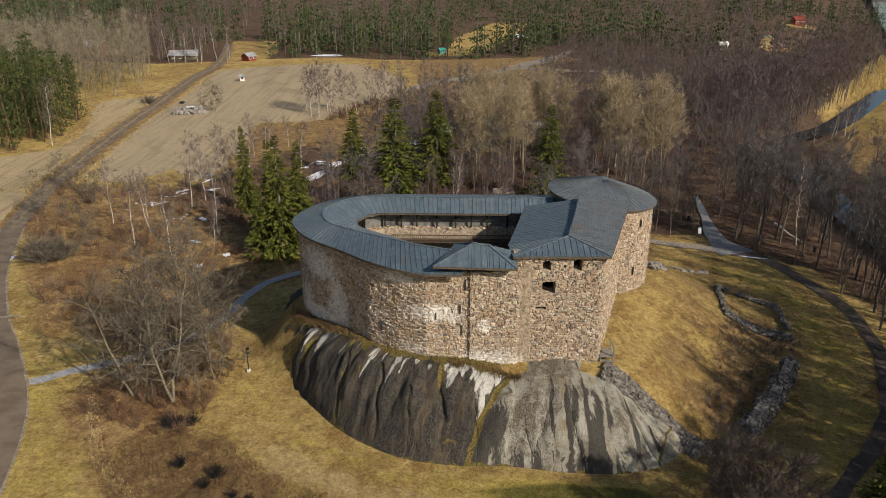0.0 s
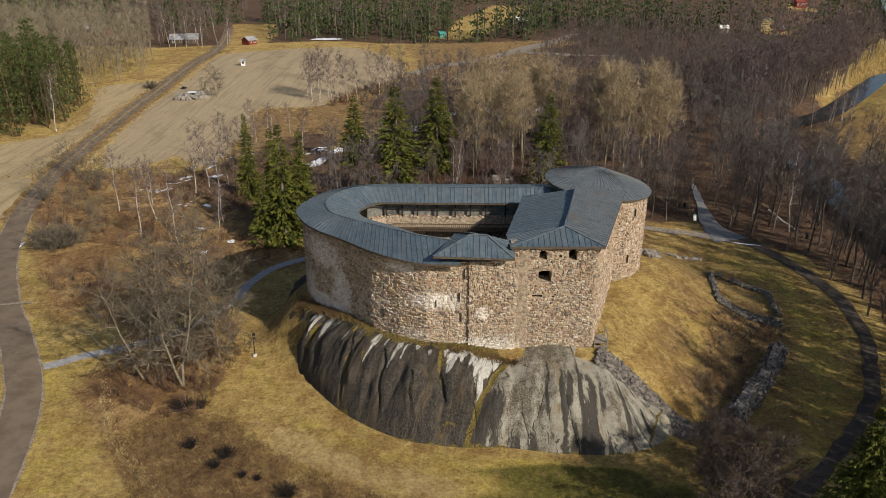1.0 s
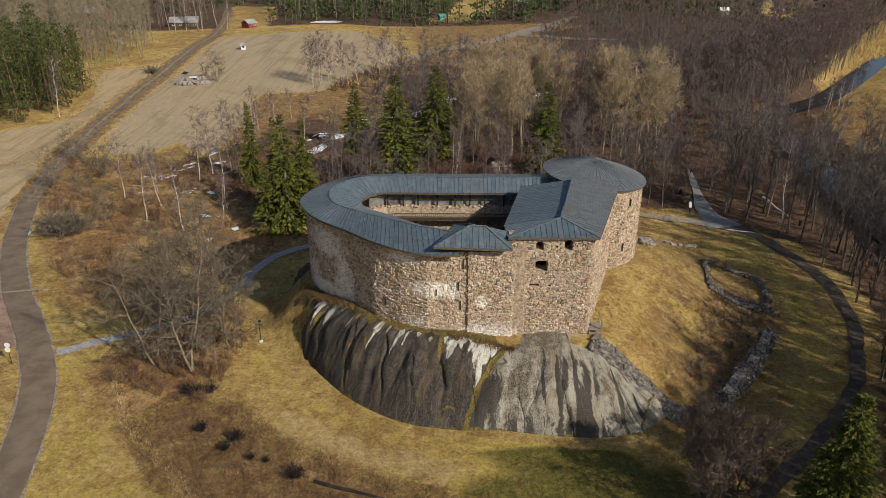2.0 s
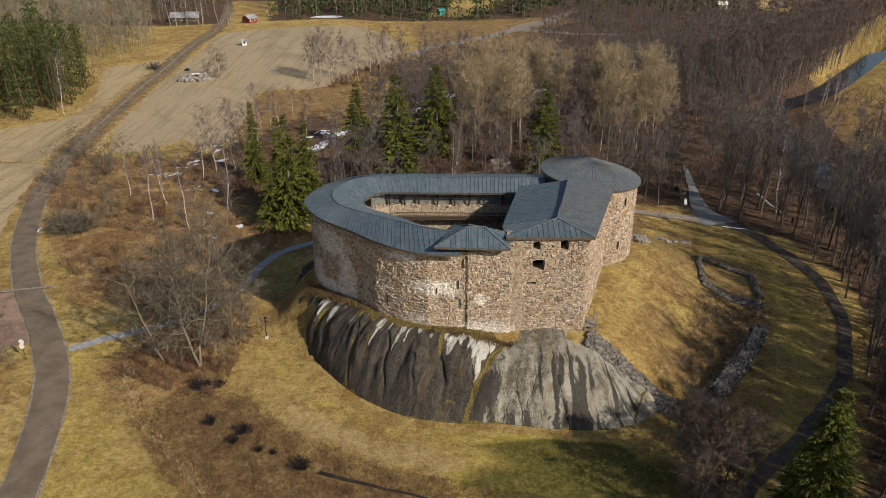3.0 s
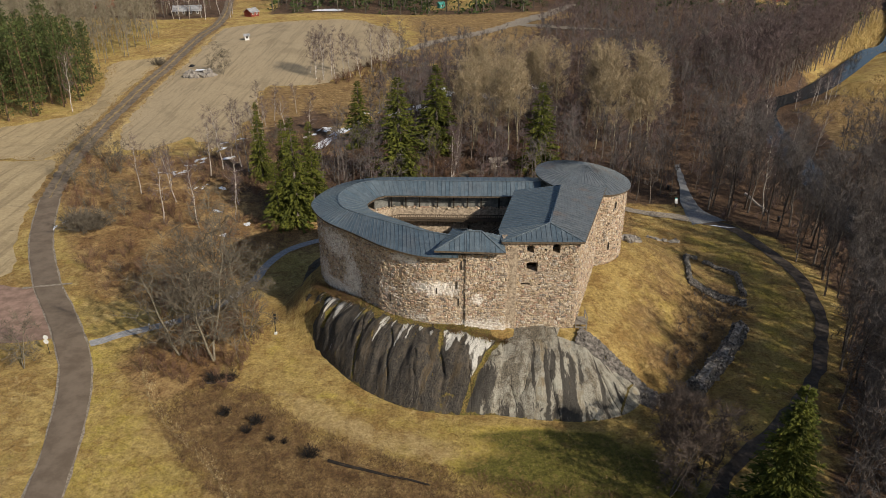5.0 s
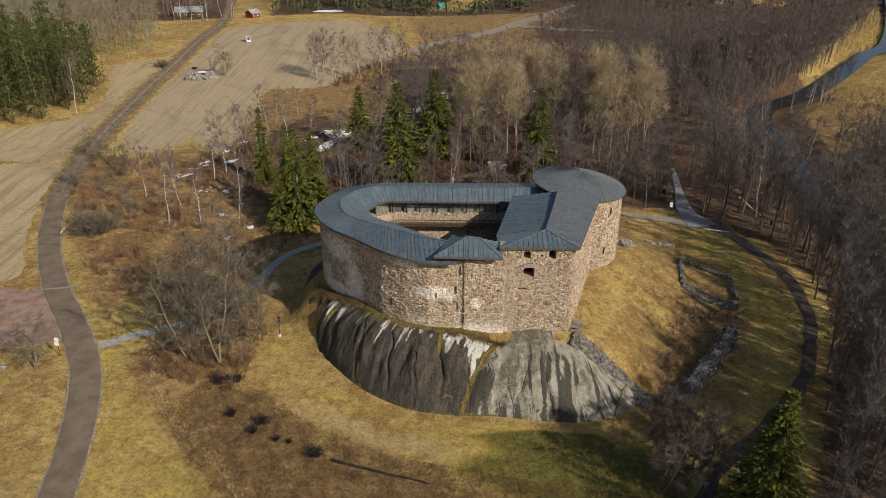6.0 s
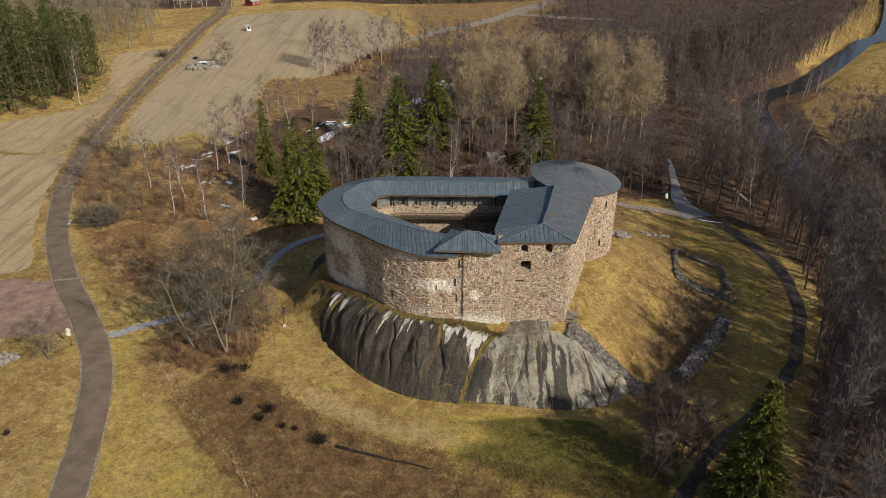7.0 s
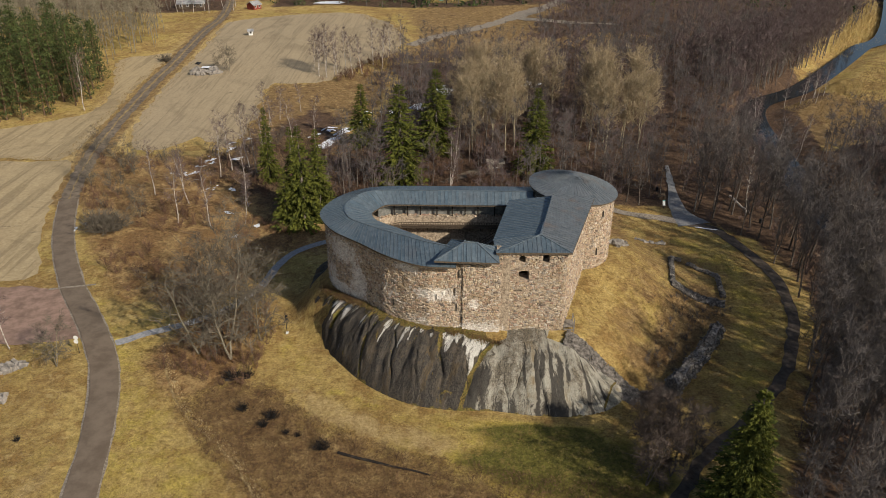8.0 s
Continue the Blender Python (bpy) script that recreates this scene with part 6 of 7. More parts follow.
def sites(poly, spacing, seed, keep=None, clear=2.5, field_gap=1.0):
    """Jittered places inside a polygon, clear of paths, river, fields and castle."""
    r = np.random.default_rng(seed)
    p = np.array(poly, float)
    (x0, y0), (x1, y1) = p.min(0), p.max(0)
    x, y = np.meshgrid(np.arange(x0, x1, spacing), np.arange(y0, y1, spacing))
    x, y = (x + r.uniform(-0.5, 0.5, x.shape) * spacing).ravel(), (y + r.uniform(-0.5, 0.5, y.shape) * spacing).ravel()
    ok = inside(x, y, poly) & (seg_distance(x, y, RIVER) > 6.5)
    for line in PATHS:
        ok &= seg_distance(x, y, line) > clear
    for fpoly in (FIELD_E, FIELD_W, FIELD_S):
        ok &= ~inside(x, y, fpoly) & (seg_distance(x, y, fpoly, True) > field_gap)
    ok &= np.abs(x) < 0.64 * (y + 20) + 22
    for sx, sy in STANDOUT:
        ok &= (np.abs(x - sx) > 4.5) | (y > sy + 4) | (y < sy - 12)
    ok &= ~inside(x, y, FOOT) & (seg_distance(x, y, FOOT, True) > 5)
    if keep is not None:
        ok &= keep(x, y)
    return np.column_stack([x[ok], y[ok]])


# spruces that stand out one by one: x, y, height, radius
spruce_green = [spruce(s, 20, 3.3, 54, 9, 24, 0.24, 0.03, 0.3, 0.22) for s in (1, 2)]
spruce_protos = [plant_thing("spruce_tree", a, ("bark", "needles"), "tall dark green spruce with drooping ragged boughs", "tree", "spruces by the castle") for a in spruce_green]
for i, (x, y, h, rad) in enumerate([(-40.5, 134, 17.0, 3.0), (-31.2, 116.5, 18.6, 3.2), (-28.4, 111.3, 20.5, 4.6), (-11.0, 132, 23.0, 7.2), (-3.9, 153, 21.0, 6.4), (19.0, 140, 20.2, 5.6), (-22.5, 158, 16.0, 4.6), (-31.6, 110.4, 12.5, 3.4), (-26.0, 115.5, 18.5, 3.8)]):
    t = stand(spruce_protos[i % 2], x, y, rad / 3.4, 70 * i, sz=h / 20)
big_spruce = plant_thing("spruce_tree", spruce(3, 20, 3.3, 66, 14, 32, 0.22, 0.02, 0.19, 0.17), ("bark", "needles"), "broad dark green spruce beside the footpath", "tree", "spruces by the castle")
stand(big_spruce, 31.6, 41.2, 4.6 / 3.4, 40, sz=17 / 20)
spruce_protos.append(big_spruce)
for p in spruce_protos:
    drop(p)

# birches at the edge of the thicket
birch_protos = [plant_thing("birch_tree", bare_tree(20 + k, 12, 2.5, 0.3, 16, 7, 9, 0.0085, 0.03, 0.7, 0.26, 1.0, lean=0.08), ("birch", "twig_red"), "slender leafless birch with white bark", "tree", "birches") for k in range(3)]
for i, (x, y, h) in enumerate([(-62.8, 124.1, 11), (-53.3, 110.6, 12), (-54.3, 120.3, 11), (-46.2, 108.9, 13), (-41.8, 119.7, 13), (-40.5, 112, 9), (-52, 135, 12), (-50.5, 139, 13), (-47, 141, 14), (-44.5, 138, 12), (-43, 144, 13), (-46, 150, 12), (-58, 128, 9), (-38, 150, 13), (-35, 158, 12),
                               (-27.5, 232, 13), (-24, 226, 12), (-30, 222, 12), (-40.9, 216.6, 15), (-38.6, 219, 14), (-44.3, 220.7, 13), (-42, 222.5, 14), (-37, 215, 12), (-52, 178, 9), (-49, 172, 8), (-47.5, 176, 9), (-43, 183, 8), (82.3, 174.7, 11), (81, 171, 12), (74.7, 170.1, 10), (108.9, 165.9, 10), (79.4, 114.9, 10), (-66.5, 69, 9), (-63.2, 68.6, 10), (-104.5, 182, 15), (84, 152, 13), (80, 154, 12), (69, 128, 13), (60, 118, 14), (101, 200, 8), (105, 199, 9), (108, 203, 9), (111, 204, 8), (113, 207, 9), (109, 198, 8), (116, 208, 9), (-102, 332, 14), (-107, 330, 15), (-113, 322, 15), (-100, 322, 12), (-117, 318, 15), (-121, 316, 14), (-125, 320, 15), (-110, 318, 14), (-36, 226, 13), (-46.5, 224, 12), (-33, 221, 13), (-43.5, 217.5, 14), (-22, 240, 13), (-25, 238, 12), (-19, 244, 13)]):
    stand(birch_protos[i % 3], x, y, h / 12, 47 * i)
for p in birch_protos:
    drop(p)

# big gnarled trees west of the castle
old_protos = [plant_thing("old_tree", bare_tree(40 + k, 15, 5.4, 0.12, 28, 9, 10, 0.017, 0.045, 0.42, 0.32, 1.2, stems=2, lean=0.05), ("bark_lichen", "twig_grey"), "old gnarled leafless tree with lichen-grey branches", "tree", "old trees") for k in range(3)]
for i, (x, y, h) in enumerate([(-36, 69, 15.5), (-31.0, 67.8, 17.5), (-33.4, 73, 18), (-30.8, 79, 16.5), (-36.5, 77.5, 15), (-27.8, 72.5, 12), (-54.4, 64.6, 8.5), (-78.6, 129, 8), (-80.7, 145.6, 7), (-75, 143, 7), (-61.7, 113.2, 6.5), (-87.4, 150, 6.5), (-72, 136, 5.5), (-74, 221, 9.5), (-79, 225, 5), (53, 61, 14), (60, 76, 13), (58, 56, 13), (61, 66, 15)]):
    stand(old_protos[i % 3], x, y, h / 16, 75 * i)
for p in old_protos:
    drop(p)
dark_protos = [plant_thing("dark_thorn_tree", bare_tree(50 + k, 9, 3.6, 0.12, 26, 12, 18, 0.016, 0.036, 0.5, 0.3, 0.8, stems=2), ("bark_dark", "twig_brown"), "brown leafless thorn tree with dense twigs", "tree", "thorn trees at the foot of the rock") for k in range(2)]
for i, (x, y, h) in enumerate([(22.8, 45.0, 9.5), (26.0, 46.4, 8.5), (24.4, 50.6, 7.0), (27, 53, 5.5), (28.4, 57, 4.0), (26.8, 59.0, 3.4), (25.0, 55.5, 5.0), (29.6, 50, 6.0)]):
    stand(dark_protos[i % 2], x, y, h / 9, 61 * i)
for p in dark_protos:
    drop(p)

# leafless woodland: the trees of the near edge one by one, the rest as one mass
aspen_near = [bare_tree(60 + k, 17, 5.0, 0.3, 20, 10, 12, 0.010, 0.06, 0.85, 0.11, 1.4) for k in range(3)]
brown_near = [bare_tree(70 + k, 14, 3.7, 0.26, 18, 8, 9, 0.0105, 0.042, 0.95, 0.16, 0.95) for k in range(4)]
near_protos = [plant_thing("leafless_tree", a, ("bark", "twig") if k % 2 else ("bark_dark", "twig"), "leafless brown tree in the wood" if k % 2 else "leafless dark tree in the wood", "tree", "woodland trees") for k, a in enumerate(brown_near)]
aspen_protos = [plant_thing("aspen_tree", a, ("bark_pale", "twig_tan"), "leafless aspen with a pale tan crown", "tree", "aspens in the wood") for a in aspen_near]
all_sites = sites(WOOD, 4.7, 5, clear=2.2)
tan_zone = lambda x, y: (((x > 0) & (x < 18)) | ((x > 31) & (x < 51))) & (y > 150) & (y < 188)
near_zone = (all_sites[:, 1] < 128) & (all_sites[:, 0] < 75) & (all_sites[:, 0] > 34)
r_pick = np.random.default_rng(8)
near_sites = all_sites[near_zone]
dense_east = sites([(56, 96), (62, 108), (74, 118), (76, 72), (62, 76), (60, 90)], 4.6, 7, clear=2.2)
wood_rim = sites([(40, 44), (46, 57), (51, 69), (55, 82), (57, 98), (65, 100), (65, 62), (56, 40), (44, 30)], 4.2, 9, clear=1.5)
near_sites = np.concatenate([wood_rim, near_sites, dense_east])
for i, (x, y) in enumerate(near_sites[:300]):
    stand(near_protos[i % 4], x, y, r_pick.uniform(0.7, 1.35), r_pick.uniform(0, 360))
for p in near_protos:
    drop(p)
asp = np.concatenate([sites(poly, 5.4, 15) for poly in ([(0, 157), (7, 152), (15, 154), (18, 168), (15, 184), (4, 188), (-2, 174)], [(31, 161), (37, 153), (46, 155), (51, 166), (50, 182), (40, 188), (32, 180)], [(20, 174), (29, 176), (29, 190), (20, 192)])])
for x, y in asp:
    stand(aspen_protos[r_pick.integers(3)], x, y, r_pick.uniform(0.86, 1.08), r_pick.uniform(0, 360))
for p in aspen_protos:
    drop(p)
far_sites = all_sites[~near_zone]
far_sites = far_sites[~tan_zone(far_sites[:, 0], far_sites[:, 1]) | (r_pick.random(len(far_sites)) < 0.35)]
brown_mid = [bare_tree(80 + k, 11, 3.1, 0.22, 6, 6, 9, 0.010, 0.062, 0.8, 0.18, 1.4) for k in range(6)]
red = r_pick.random(len(far_sites)) < 0.5
scatter("brown_woodland", brown_mid, far_sites[~red], ("bark", "twig"), "leafless brown alder and willow wood", "wood", 31)
scatter("reddish_woodland", brown_mid, far_sites[red], ("bark", "twig_red"), "leafless reddish birch and alder wood", "wood", 32, 0.6, 1.1)

# undergrowth
shrubs = [shrub(90 + k, 2.4, 16, 7, 0.05) for k in range(5)]
under = sites(WOOD, 5.8, 41, clear=1.6)
scatter("undergrowth", shrubs, under, ("bark_dark", "twig_red"), "leafless reddish undergrowth in the wood", "undergrowth", 42, 0.5, 1.6)
th = sites(THICKET, 2.6, 43, keep=lambda x, y: (np.sin(x * 0.31) + np.cos(y * 0.27 + x * 0.1)) > 0.05, clear=2.2)
scatter("red_thicket", shrubs, th, ("bark", "twig_rust"), "low red-brown thicket of leafless bushes", "thicket", 44, 0.35, 1.35)
scatter("grey_willow_bushes", shrubs, sites([(-84, 146), (-70, 112), (-60, 106), (-66, 120), (-70, 140), (-62, 146), (-42, 146), (-40, 168), (-58, 150)], 5.0, 45), ("bark", "twig_grey"), "grey leafless willow bushes", "bushes", 46, 0.8, 1.9)
old_under = sites([(-43, 79), (-40, 65), (-28, 61), (-25, 70), (-28, 82), (-36, 92), (-47, 92)], 1.45, 47, clear=1.4)
scatter("bramble_scrub", shrubs, old_under, ("bark_dark", "twig_rust"), "brown bramble scrub under the old trees", "scrub", 48, 0.35, 1.15)
east_scrub = sites([(30, 64), (41.5, 77.5), (46, 84), (42, 86.5), (36.5, 86), (34, 80), (27, 66)], 1.5, 67, clear=1.2)
scatter("bramble_scrub", shrubs, east_scrub, ("bark_dark", "twig"), "low brown bramble scrub below the ruined wall", "scrub", 68, 0.25, 0.6)
scatter("river_bank_trees", brown_mid, sites([(82, 163), (91, 156), (106, 163), (124, 172), (126, 140), (108, 112), (93, 104), (80, 104)], 4.2, 64), ("bark", "twig"), "leafless brown alders beside the marsh", "wood", 65, 0.8, 1.15)
bank = sites([(80, 112), (110, 100), (110, 114), (92, 128), (86, 150), (84, 185), (86, 200), (78, 190)], 3.6, 69)
scatter("river_bank_trees", brown_mid, bank, ("bark", "twig_red"), "leafless purplish alders on the river bank", "wood", 70, 0.85, 1.3)
held = STANDOUT[:]
STANDOUT.clear()
corridor = sites([(-24, 122), (-10, 118), (30, 126), (30, 164), (14, 160), (-22, 172)], 2.6, 91, clear=1.4)
STANDOUT.extend(held)
scatter("undergrowth", shrubs, corridor, ("bark", "twig_rust"), "low reddish saplings and brush at the wood edge", "undergrowth", 92, 0.5, 1.5)
scatter("reddish_woodland", brown_mid, sites([(28, 268), (60, 282), (140, 280), (150, 296), (90, 330), (60, 345), (44, 318)], 6.0, 94, clear=4), ("bark", "twig_red"), "leafless reddish birch and alder wood", "wood", 95, 0.7, 1.1)
scatter("field_edge_bushes", shrubs, sites([(-48, 224), (-46, 214), (-36, 212), (-28, 218), (-20, 234), (-26, 242), (-36, 230)], 2.6, 97, field_gap=-9), ("bark", "twig_rust"), "leafless brown bushes round the field birches", "bushes", 98, 0.8, 1.7)
edge = sites([(-25, 205), (-24, 246), (-12, 244), (14, 246), (40, 274), (75, 294), (112, 296), (112, 288), (74, 286), (38, 266), (12, 240), (-10, 238), (-18, 236), (-20, 205)], 3.4, 49)
scatter("field_edge_bushes", shrubs, edge, ("bark", "twig_red"), "leafless bushes along the field edge", "bushes", 50, 0.8, 1.8)
for i, (x, y, s) in enumerate([(-26.5, 57.1, 0.5), (-22.4, 55.5, 0.55), (-23.1, 53.9, 0.4), (-15, 50, 0.6), (-19.9, 52.6, 0.3), (-29.5, 63.5, 0.7), (-27.7, 63.9, 0.6), (-52.1, 50.1, 0.3), (-18.4, 52.2, 0.24)]):
    if i == 0:
        bush = plant_thing("bush", shrub(140, 2.4, 60, 22, 0.07, 1.1), ("bark_dark", "twig_black"), "small dark leafless bush in the dry grass", "bush", "bushes in the meadow")
    stand(bush, x, y, s, 53 * i)
drop(bush)

clump = plant_thing("birch_tree", bare_tree(27, 14, 2.6, 0.25, 24, 7, 10, 0.0075, 0.035, 0.9, 0.2, 1.2, stems=3), ("birch", "twig_red"), "many-stemmed leafless birch with white bark", "tree", "birches")
stand(clump, -0.3, 128, 1.0, 30)
drop(clump)
willow = plant_thing("willow_bush", shrub(141, 3.0, 70, 20, 0.06, 1.15), ("bark", "twig_grey"), "grey leafless willow bush beside the road", "bush", "willows by the road")
for i, (x, y, sc) in enumerate([(-66.6, 106.6, 1.7), (-64.2, 107.4, 1.5), (-68.2, 109.4, 1.4), (-98.8, 232, 1.2)]):
    stand(willow, x, y, sc, 80 * i)
drop(willow)

# forests further off
pines = [pine(100 + k, 20, 3.3, 26, 26, 0.05, 1.05) for k in range(4)]
PINE_W = [(-106, 203), (-102, 184), (-121, 168), (-150, 164), (-175, 175), (-172, 235), (-130, 232), (-116, 222)]
scatter("pine_wood", pines, sites(PINE_W, 5.4, 51), ("pine_bark", "needles_pine"), "dense pine wood at the field's edge", "wood", 52, 0.7, 1.15)
aspen_mid = [bare_tree(110 + k, 17, 2.8, 0.26, 7, 5, 8, 0.007, 0.08, 0.95, 0.12, 1.6) for k in range(5)]
ASPEN_W = [(-118, 226), (-134, 236), (-180, 238), (-240, 250), (-230, 330), (-130, 312), (-112, 270), (-108, 250)]
scatter("aspen_wood", aspen_mid, sites(ASPEN_W, 4.8, 53), ("bark_lichen", "twig_olive"), "leafless pale aspen wood", "wood", 54)
far_spruce = [spruce(120 + k, 18, 3.8, 12, 6, 2, 0.22, 0.02, 1.4) for k in range(5)]
far_pine = [pine(130 + k, 18, 2.9, 9, 8, 0.12, 2.2) for k in range(4)]
far_bare = [bare_tree(135 + k, 15, 3.4, 0.25, 4, 5, 6, 0.010, 0.12, 0.85, 0.2, 1.9) for k in range(5)]


north_bank = sites([(92, 208), (104, 220), (122, 240), (141, 264), (152, 284), (140, 284), (112, 252), (90, 226)], 3.0, 81)
scatter("river_bank_trees", far_bare, north_bank, ("bark", "twig_red"), "leafless purplish alders on the far river bank", "wood", 82, 0.75, 1.0)


def not_clear(x, y):
    ok = np.ones(len(x), bool)
    for c in CLEAR:
        ok &= ~inside(x, y, c)
    return ok


fs = sites(NORTH, 7.6, 55, keep=not_clear, clear=6)
con = (np.sin(fs[:, 0] * 0.021 + 1.1) + np.cos(fs[:, 1] * 0.017 + fs[:, 0] * 0.01) + 0.9 * np.random.default_rng(3).normal(size=len(fs))) > -0.3
con &= ~((fs[:, 0] > 40) & (fs[:, 1] < 345))
thin = (fs[:, 1] < 420) | (np.random.default_rng(6).random(len(fs)) < 0.27)
fs, con = fs[thin], con[thin]
half = np.random.default_rng(4).random(len(fs)) < 0.78
scatter("spruce_forest", far_spruce, fs[con & half], ("bark", "needles_dark"), "dark spruce forest beyond the fields", "forest", 56, 0.5, 1.35)
scatter("pine_forest", far_pine, fs[con & ~half], ("bark_dark", "needles_dark"), "pine forest beyond the fields", "forest", 57, 0.7, 1.2)
scatter("bare_forest", far_bare, fs[~con & half], ("bark", "twig_red"), "leafless mixed forest beyond the fields", "forest", 58, 0.7, 1.15)
scatter("birch_forest", far_bare, fs[~con & ~half], ("bark_lichen", "twig"), "leafless birch forest beyond the fields", "forest", 59, 0.7, 1.15)
HORIZON = [(-900, 700), (420, 700), (420, 600), (900, 900), (1100, 1300), (-1100, 1300)]
scatter("horizon_forest", [spruce(150 + k, 19, 6, 5, 4, 1, 0.2, 0.05, 2.2) for k in range(3)], sites(HORIZON, 32, 60), ("bark", "needles_dark"), "distant conifer forest to the skyline", "forest", 61, 0.8, 1.3)
scatter("river_willows", far_bare, sites([(80, 196), (92, 206), (122, 236), (150, 276), (172, 308), (200, 350), (190, 370), (140, 300), (104, 270), (80, 236)], 4.6, 62), ("bark", "twig_red"), "reddish leafless willows by the river", "wood", 63, 0.75, 1.1)

# grass and reeds
def blades(name, poly, count, h, mat, label, category, seed, lean=0.5, width=0.05):
    r = np.random.default_rng(seed)
    p = np.array(poly, float)
    (x0, y0), (x1, y1) = p.min(0), p.max(0)
    x, y = r.uniform(x0, x1, count * 2), r.uniform(y0, y1, count * 2)
    ok = inside(x, y, poly)
    for line in PATHS:
        ok &= seg_distance(x, y, line) > 2.3
    ok &= ~inside(x, y, FOOT) & ~inside(x, y, ROCK_FOOT + [(20, 66), (15, 68), (-15, 85), (-18, 92)])
    x, y = x[ok][:count], y[ok][:count]
    b = np.column_stack([x, y, land(x, y) - 0.03])
    hh = h * r.uniform(0.4, 1.1, len(x)) * (0.6 + 0.5 * np.sin(x * 0.7 + np.sin(y * 0.5)) ** 2)
    d = np.column_stack([r.normal(size=(len(x), 2)) * lean, np.ones(len(x))]) * hh[:, None]
    w = Wood(seed)
    w.slivers(b, b + d, width, 0)
    v, f, m = w.arrays()
    return tagged(new(name, mesh_of(name, v, f, M[mat])), label, category, kind="stuff")


blades("pale_mown_edge", [(-41.6, 69.4), (-35.2, 57.3), (-27, 49.3), (-21, 42), (-20, 36), (-18.6, 36), (-20, 42.4), (-26, 50.2), (-34.2, 57.9), (-40.6, 69.6)], 7000, 0.4, "strawpale", "pale strip of uncut grass in the meadow", "grass", 70, 0.5, 0.06)
def ledge_tufts(name, count, h, mat, label, seed):
    """Grass in the ledge between the outcrop and the wall's foot."""
    r = np.random.default_rng(seed)
    c = curve_through(ROCK_TOP[1:10], 0.2)
    k = r.integers(0, len(c) - 1, count)
    k = k[np.sin(k * 0.05) + np.sin(k * 0.021 + 2) + r.normal(size=count) * 0.6 > -0.2]
    d = c[k + 1] - c[k]
    d /= np.linalg.norm(d, axis=1)[:, None] + 1e-9
    o = r.normal(size=len(k))[:, None] * 0.42 + 0.25
    xy = c[k] + np.stack([d[:, 1], -d[:, 0]], 1) * o
    z = np.interp(xy[:, 0], [-21, -17, -12, -6, 2, 6.5], [5.0, 6.1, 7.1, 7.1, 6.7, 5.6]) + 0.05
    b = np.column_stack([xy, z])
    w = Wood(seed)
    w.slivers(b, b + np.column_stack([r.normal(size=(len(k), 2)) * 0.5, np.ones(len(k))]) * (h * r.uniform(0.4, 1.2, len(k)))[:, None], 0.09, 0)
    v, f, m = w.arrays()
    return tagged(new(name, mesh_of(name, v, f, M[mat])), label, "grass", kind="stuff")


ledge_tufts("ledge_grass", 9000, 0.45, "straw_brown", "brown dead grass along the foot of the wall", 83)
ledge_tufts("ledge_moss", 6000, 0.3, "moss_green", "yellow-green moss tufts along the foot of the wall", 84)
blades("brown_stalks", BROWN, 30000, 0.6, "straw_brown", "dead brown meadow stalks", "grass", 71, 0.6, 0.06)
blades("dry_grass", MEADOW, 60000, 0.28, "straw", "dry tan meadow grass", "grass", 72, 0.9, 0.05)
blades("thicket_grass", THICKET, 26000, 0.5, "straw", "dry grass among the bushes", "grass", 73, 0.7, 0.07)
blades("roadside_grass", [(-75, 30), (-42, 30), (-47, 50), (-52, 64), (-60, 70), (-80, 66)], 16000, 0.4, "straw", "dry roadside grass", "grass", 74, 0.8, 0.06)
for k, poly in enumerate((FIELD_E, FIELD_W)):
    rim = [(x + 1.6, y + 1.2) for x, y in poly] + [poly[0]] + [(x - 1.8, y - 1.4) for x, y in poly[::-1]]
    blades("field_margin", rim, 9000, 0.7, "straw", "tussocks of dry grass along the field edge", "grass", 78 + k, 0.6, 0.16)
blades("reed_bed", [(146, 264), (149, 262), (178, 292), (214, 346), (240, 400), (222, 394), (164, 304), (146, 270)], 26000, 1.9, "reed", "tall yellow reeds along the river", "reeds", 75, 0.15, 0.2)
blades("reed_fringe", [(118, 212), (126, 206), (136, 222), (128, 228)], 2600, 1.0, "reed", "yellow reeds on the river islet", "reeds", 76, 0.2, 0.14)
blades("marsh_grass", [(98, 186), (118, 166), (170, 200), (190, 280), (150, 245), (122, 212), (112, 205), (100, 200)], 20000, 0.9, "straw", "flattened tan marsh grass", "grass", 77, 0.6, 0.14)


# ---- small things ----
def gz(x, y):
    return float(land(x, y))


def wooden_platform():
    t = thing("wooden_platform", (16.4, 67.6, gz(16.4, 67.6)), "silvered wooden platform against the keep corner", "platform")
    z = 6.9
    for k in range(7):
        s = Soup()
        s.box(15.75, 66.7 + k * 0.27, z, 17.3, 66.94 + k * 0.27, z + 0.06)
        part("plank", s.pair(), M["wood_grey"], t)
    for x, y in ((15.85, 66.8), (17.2, 66.8), (17.2, 68.5), (15.85, 68.5)):
        s = Soup()
        s.beam((x, y, 4.5), (x, y, 8.0 if x > 17 else z), 0.14)
        part("post", s.pair(), M["wood_grey"], t)
    for y in (66.8, 68.5):
        s = Soup()
        s.beam((17.2, 66.8, 7.9), (17.2, 68.5, 7.9), 0.1)
    part("rail", s.pair(), M["wood_grey"], t)
    for zz in (5.4, 6.0, 6.5):
        s = Soup()
        s.beam((15.8, 66.72, zz), (17.25, 66.72, zz), 0.06, 0.22)
        part("side_board", s.pair(), M["wood_grey"], t)


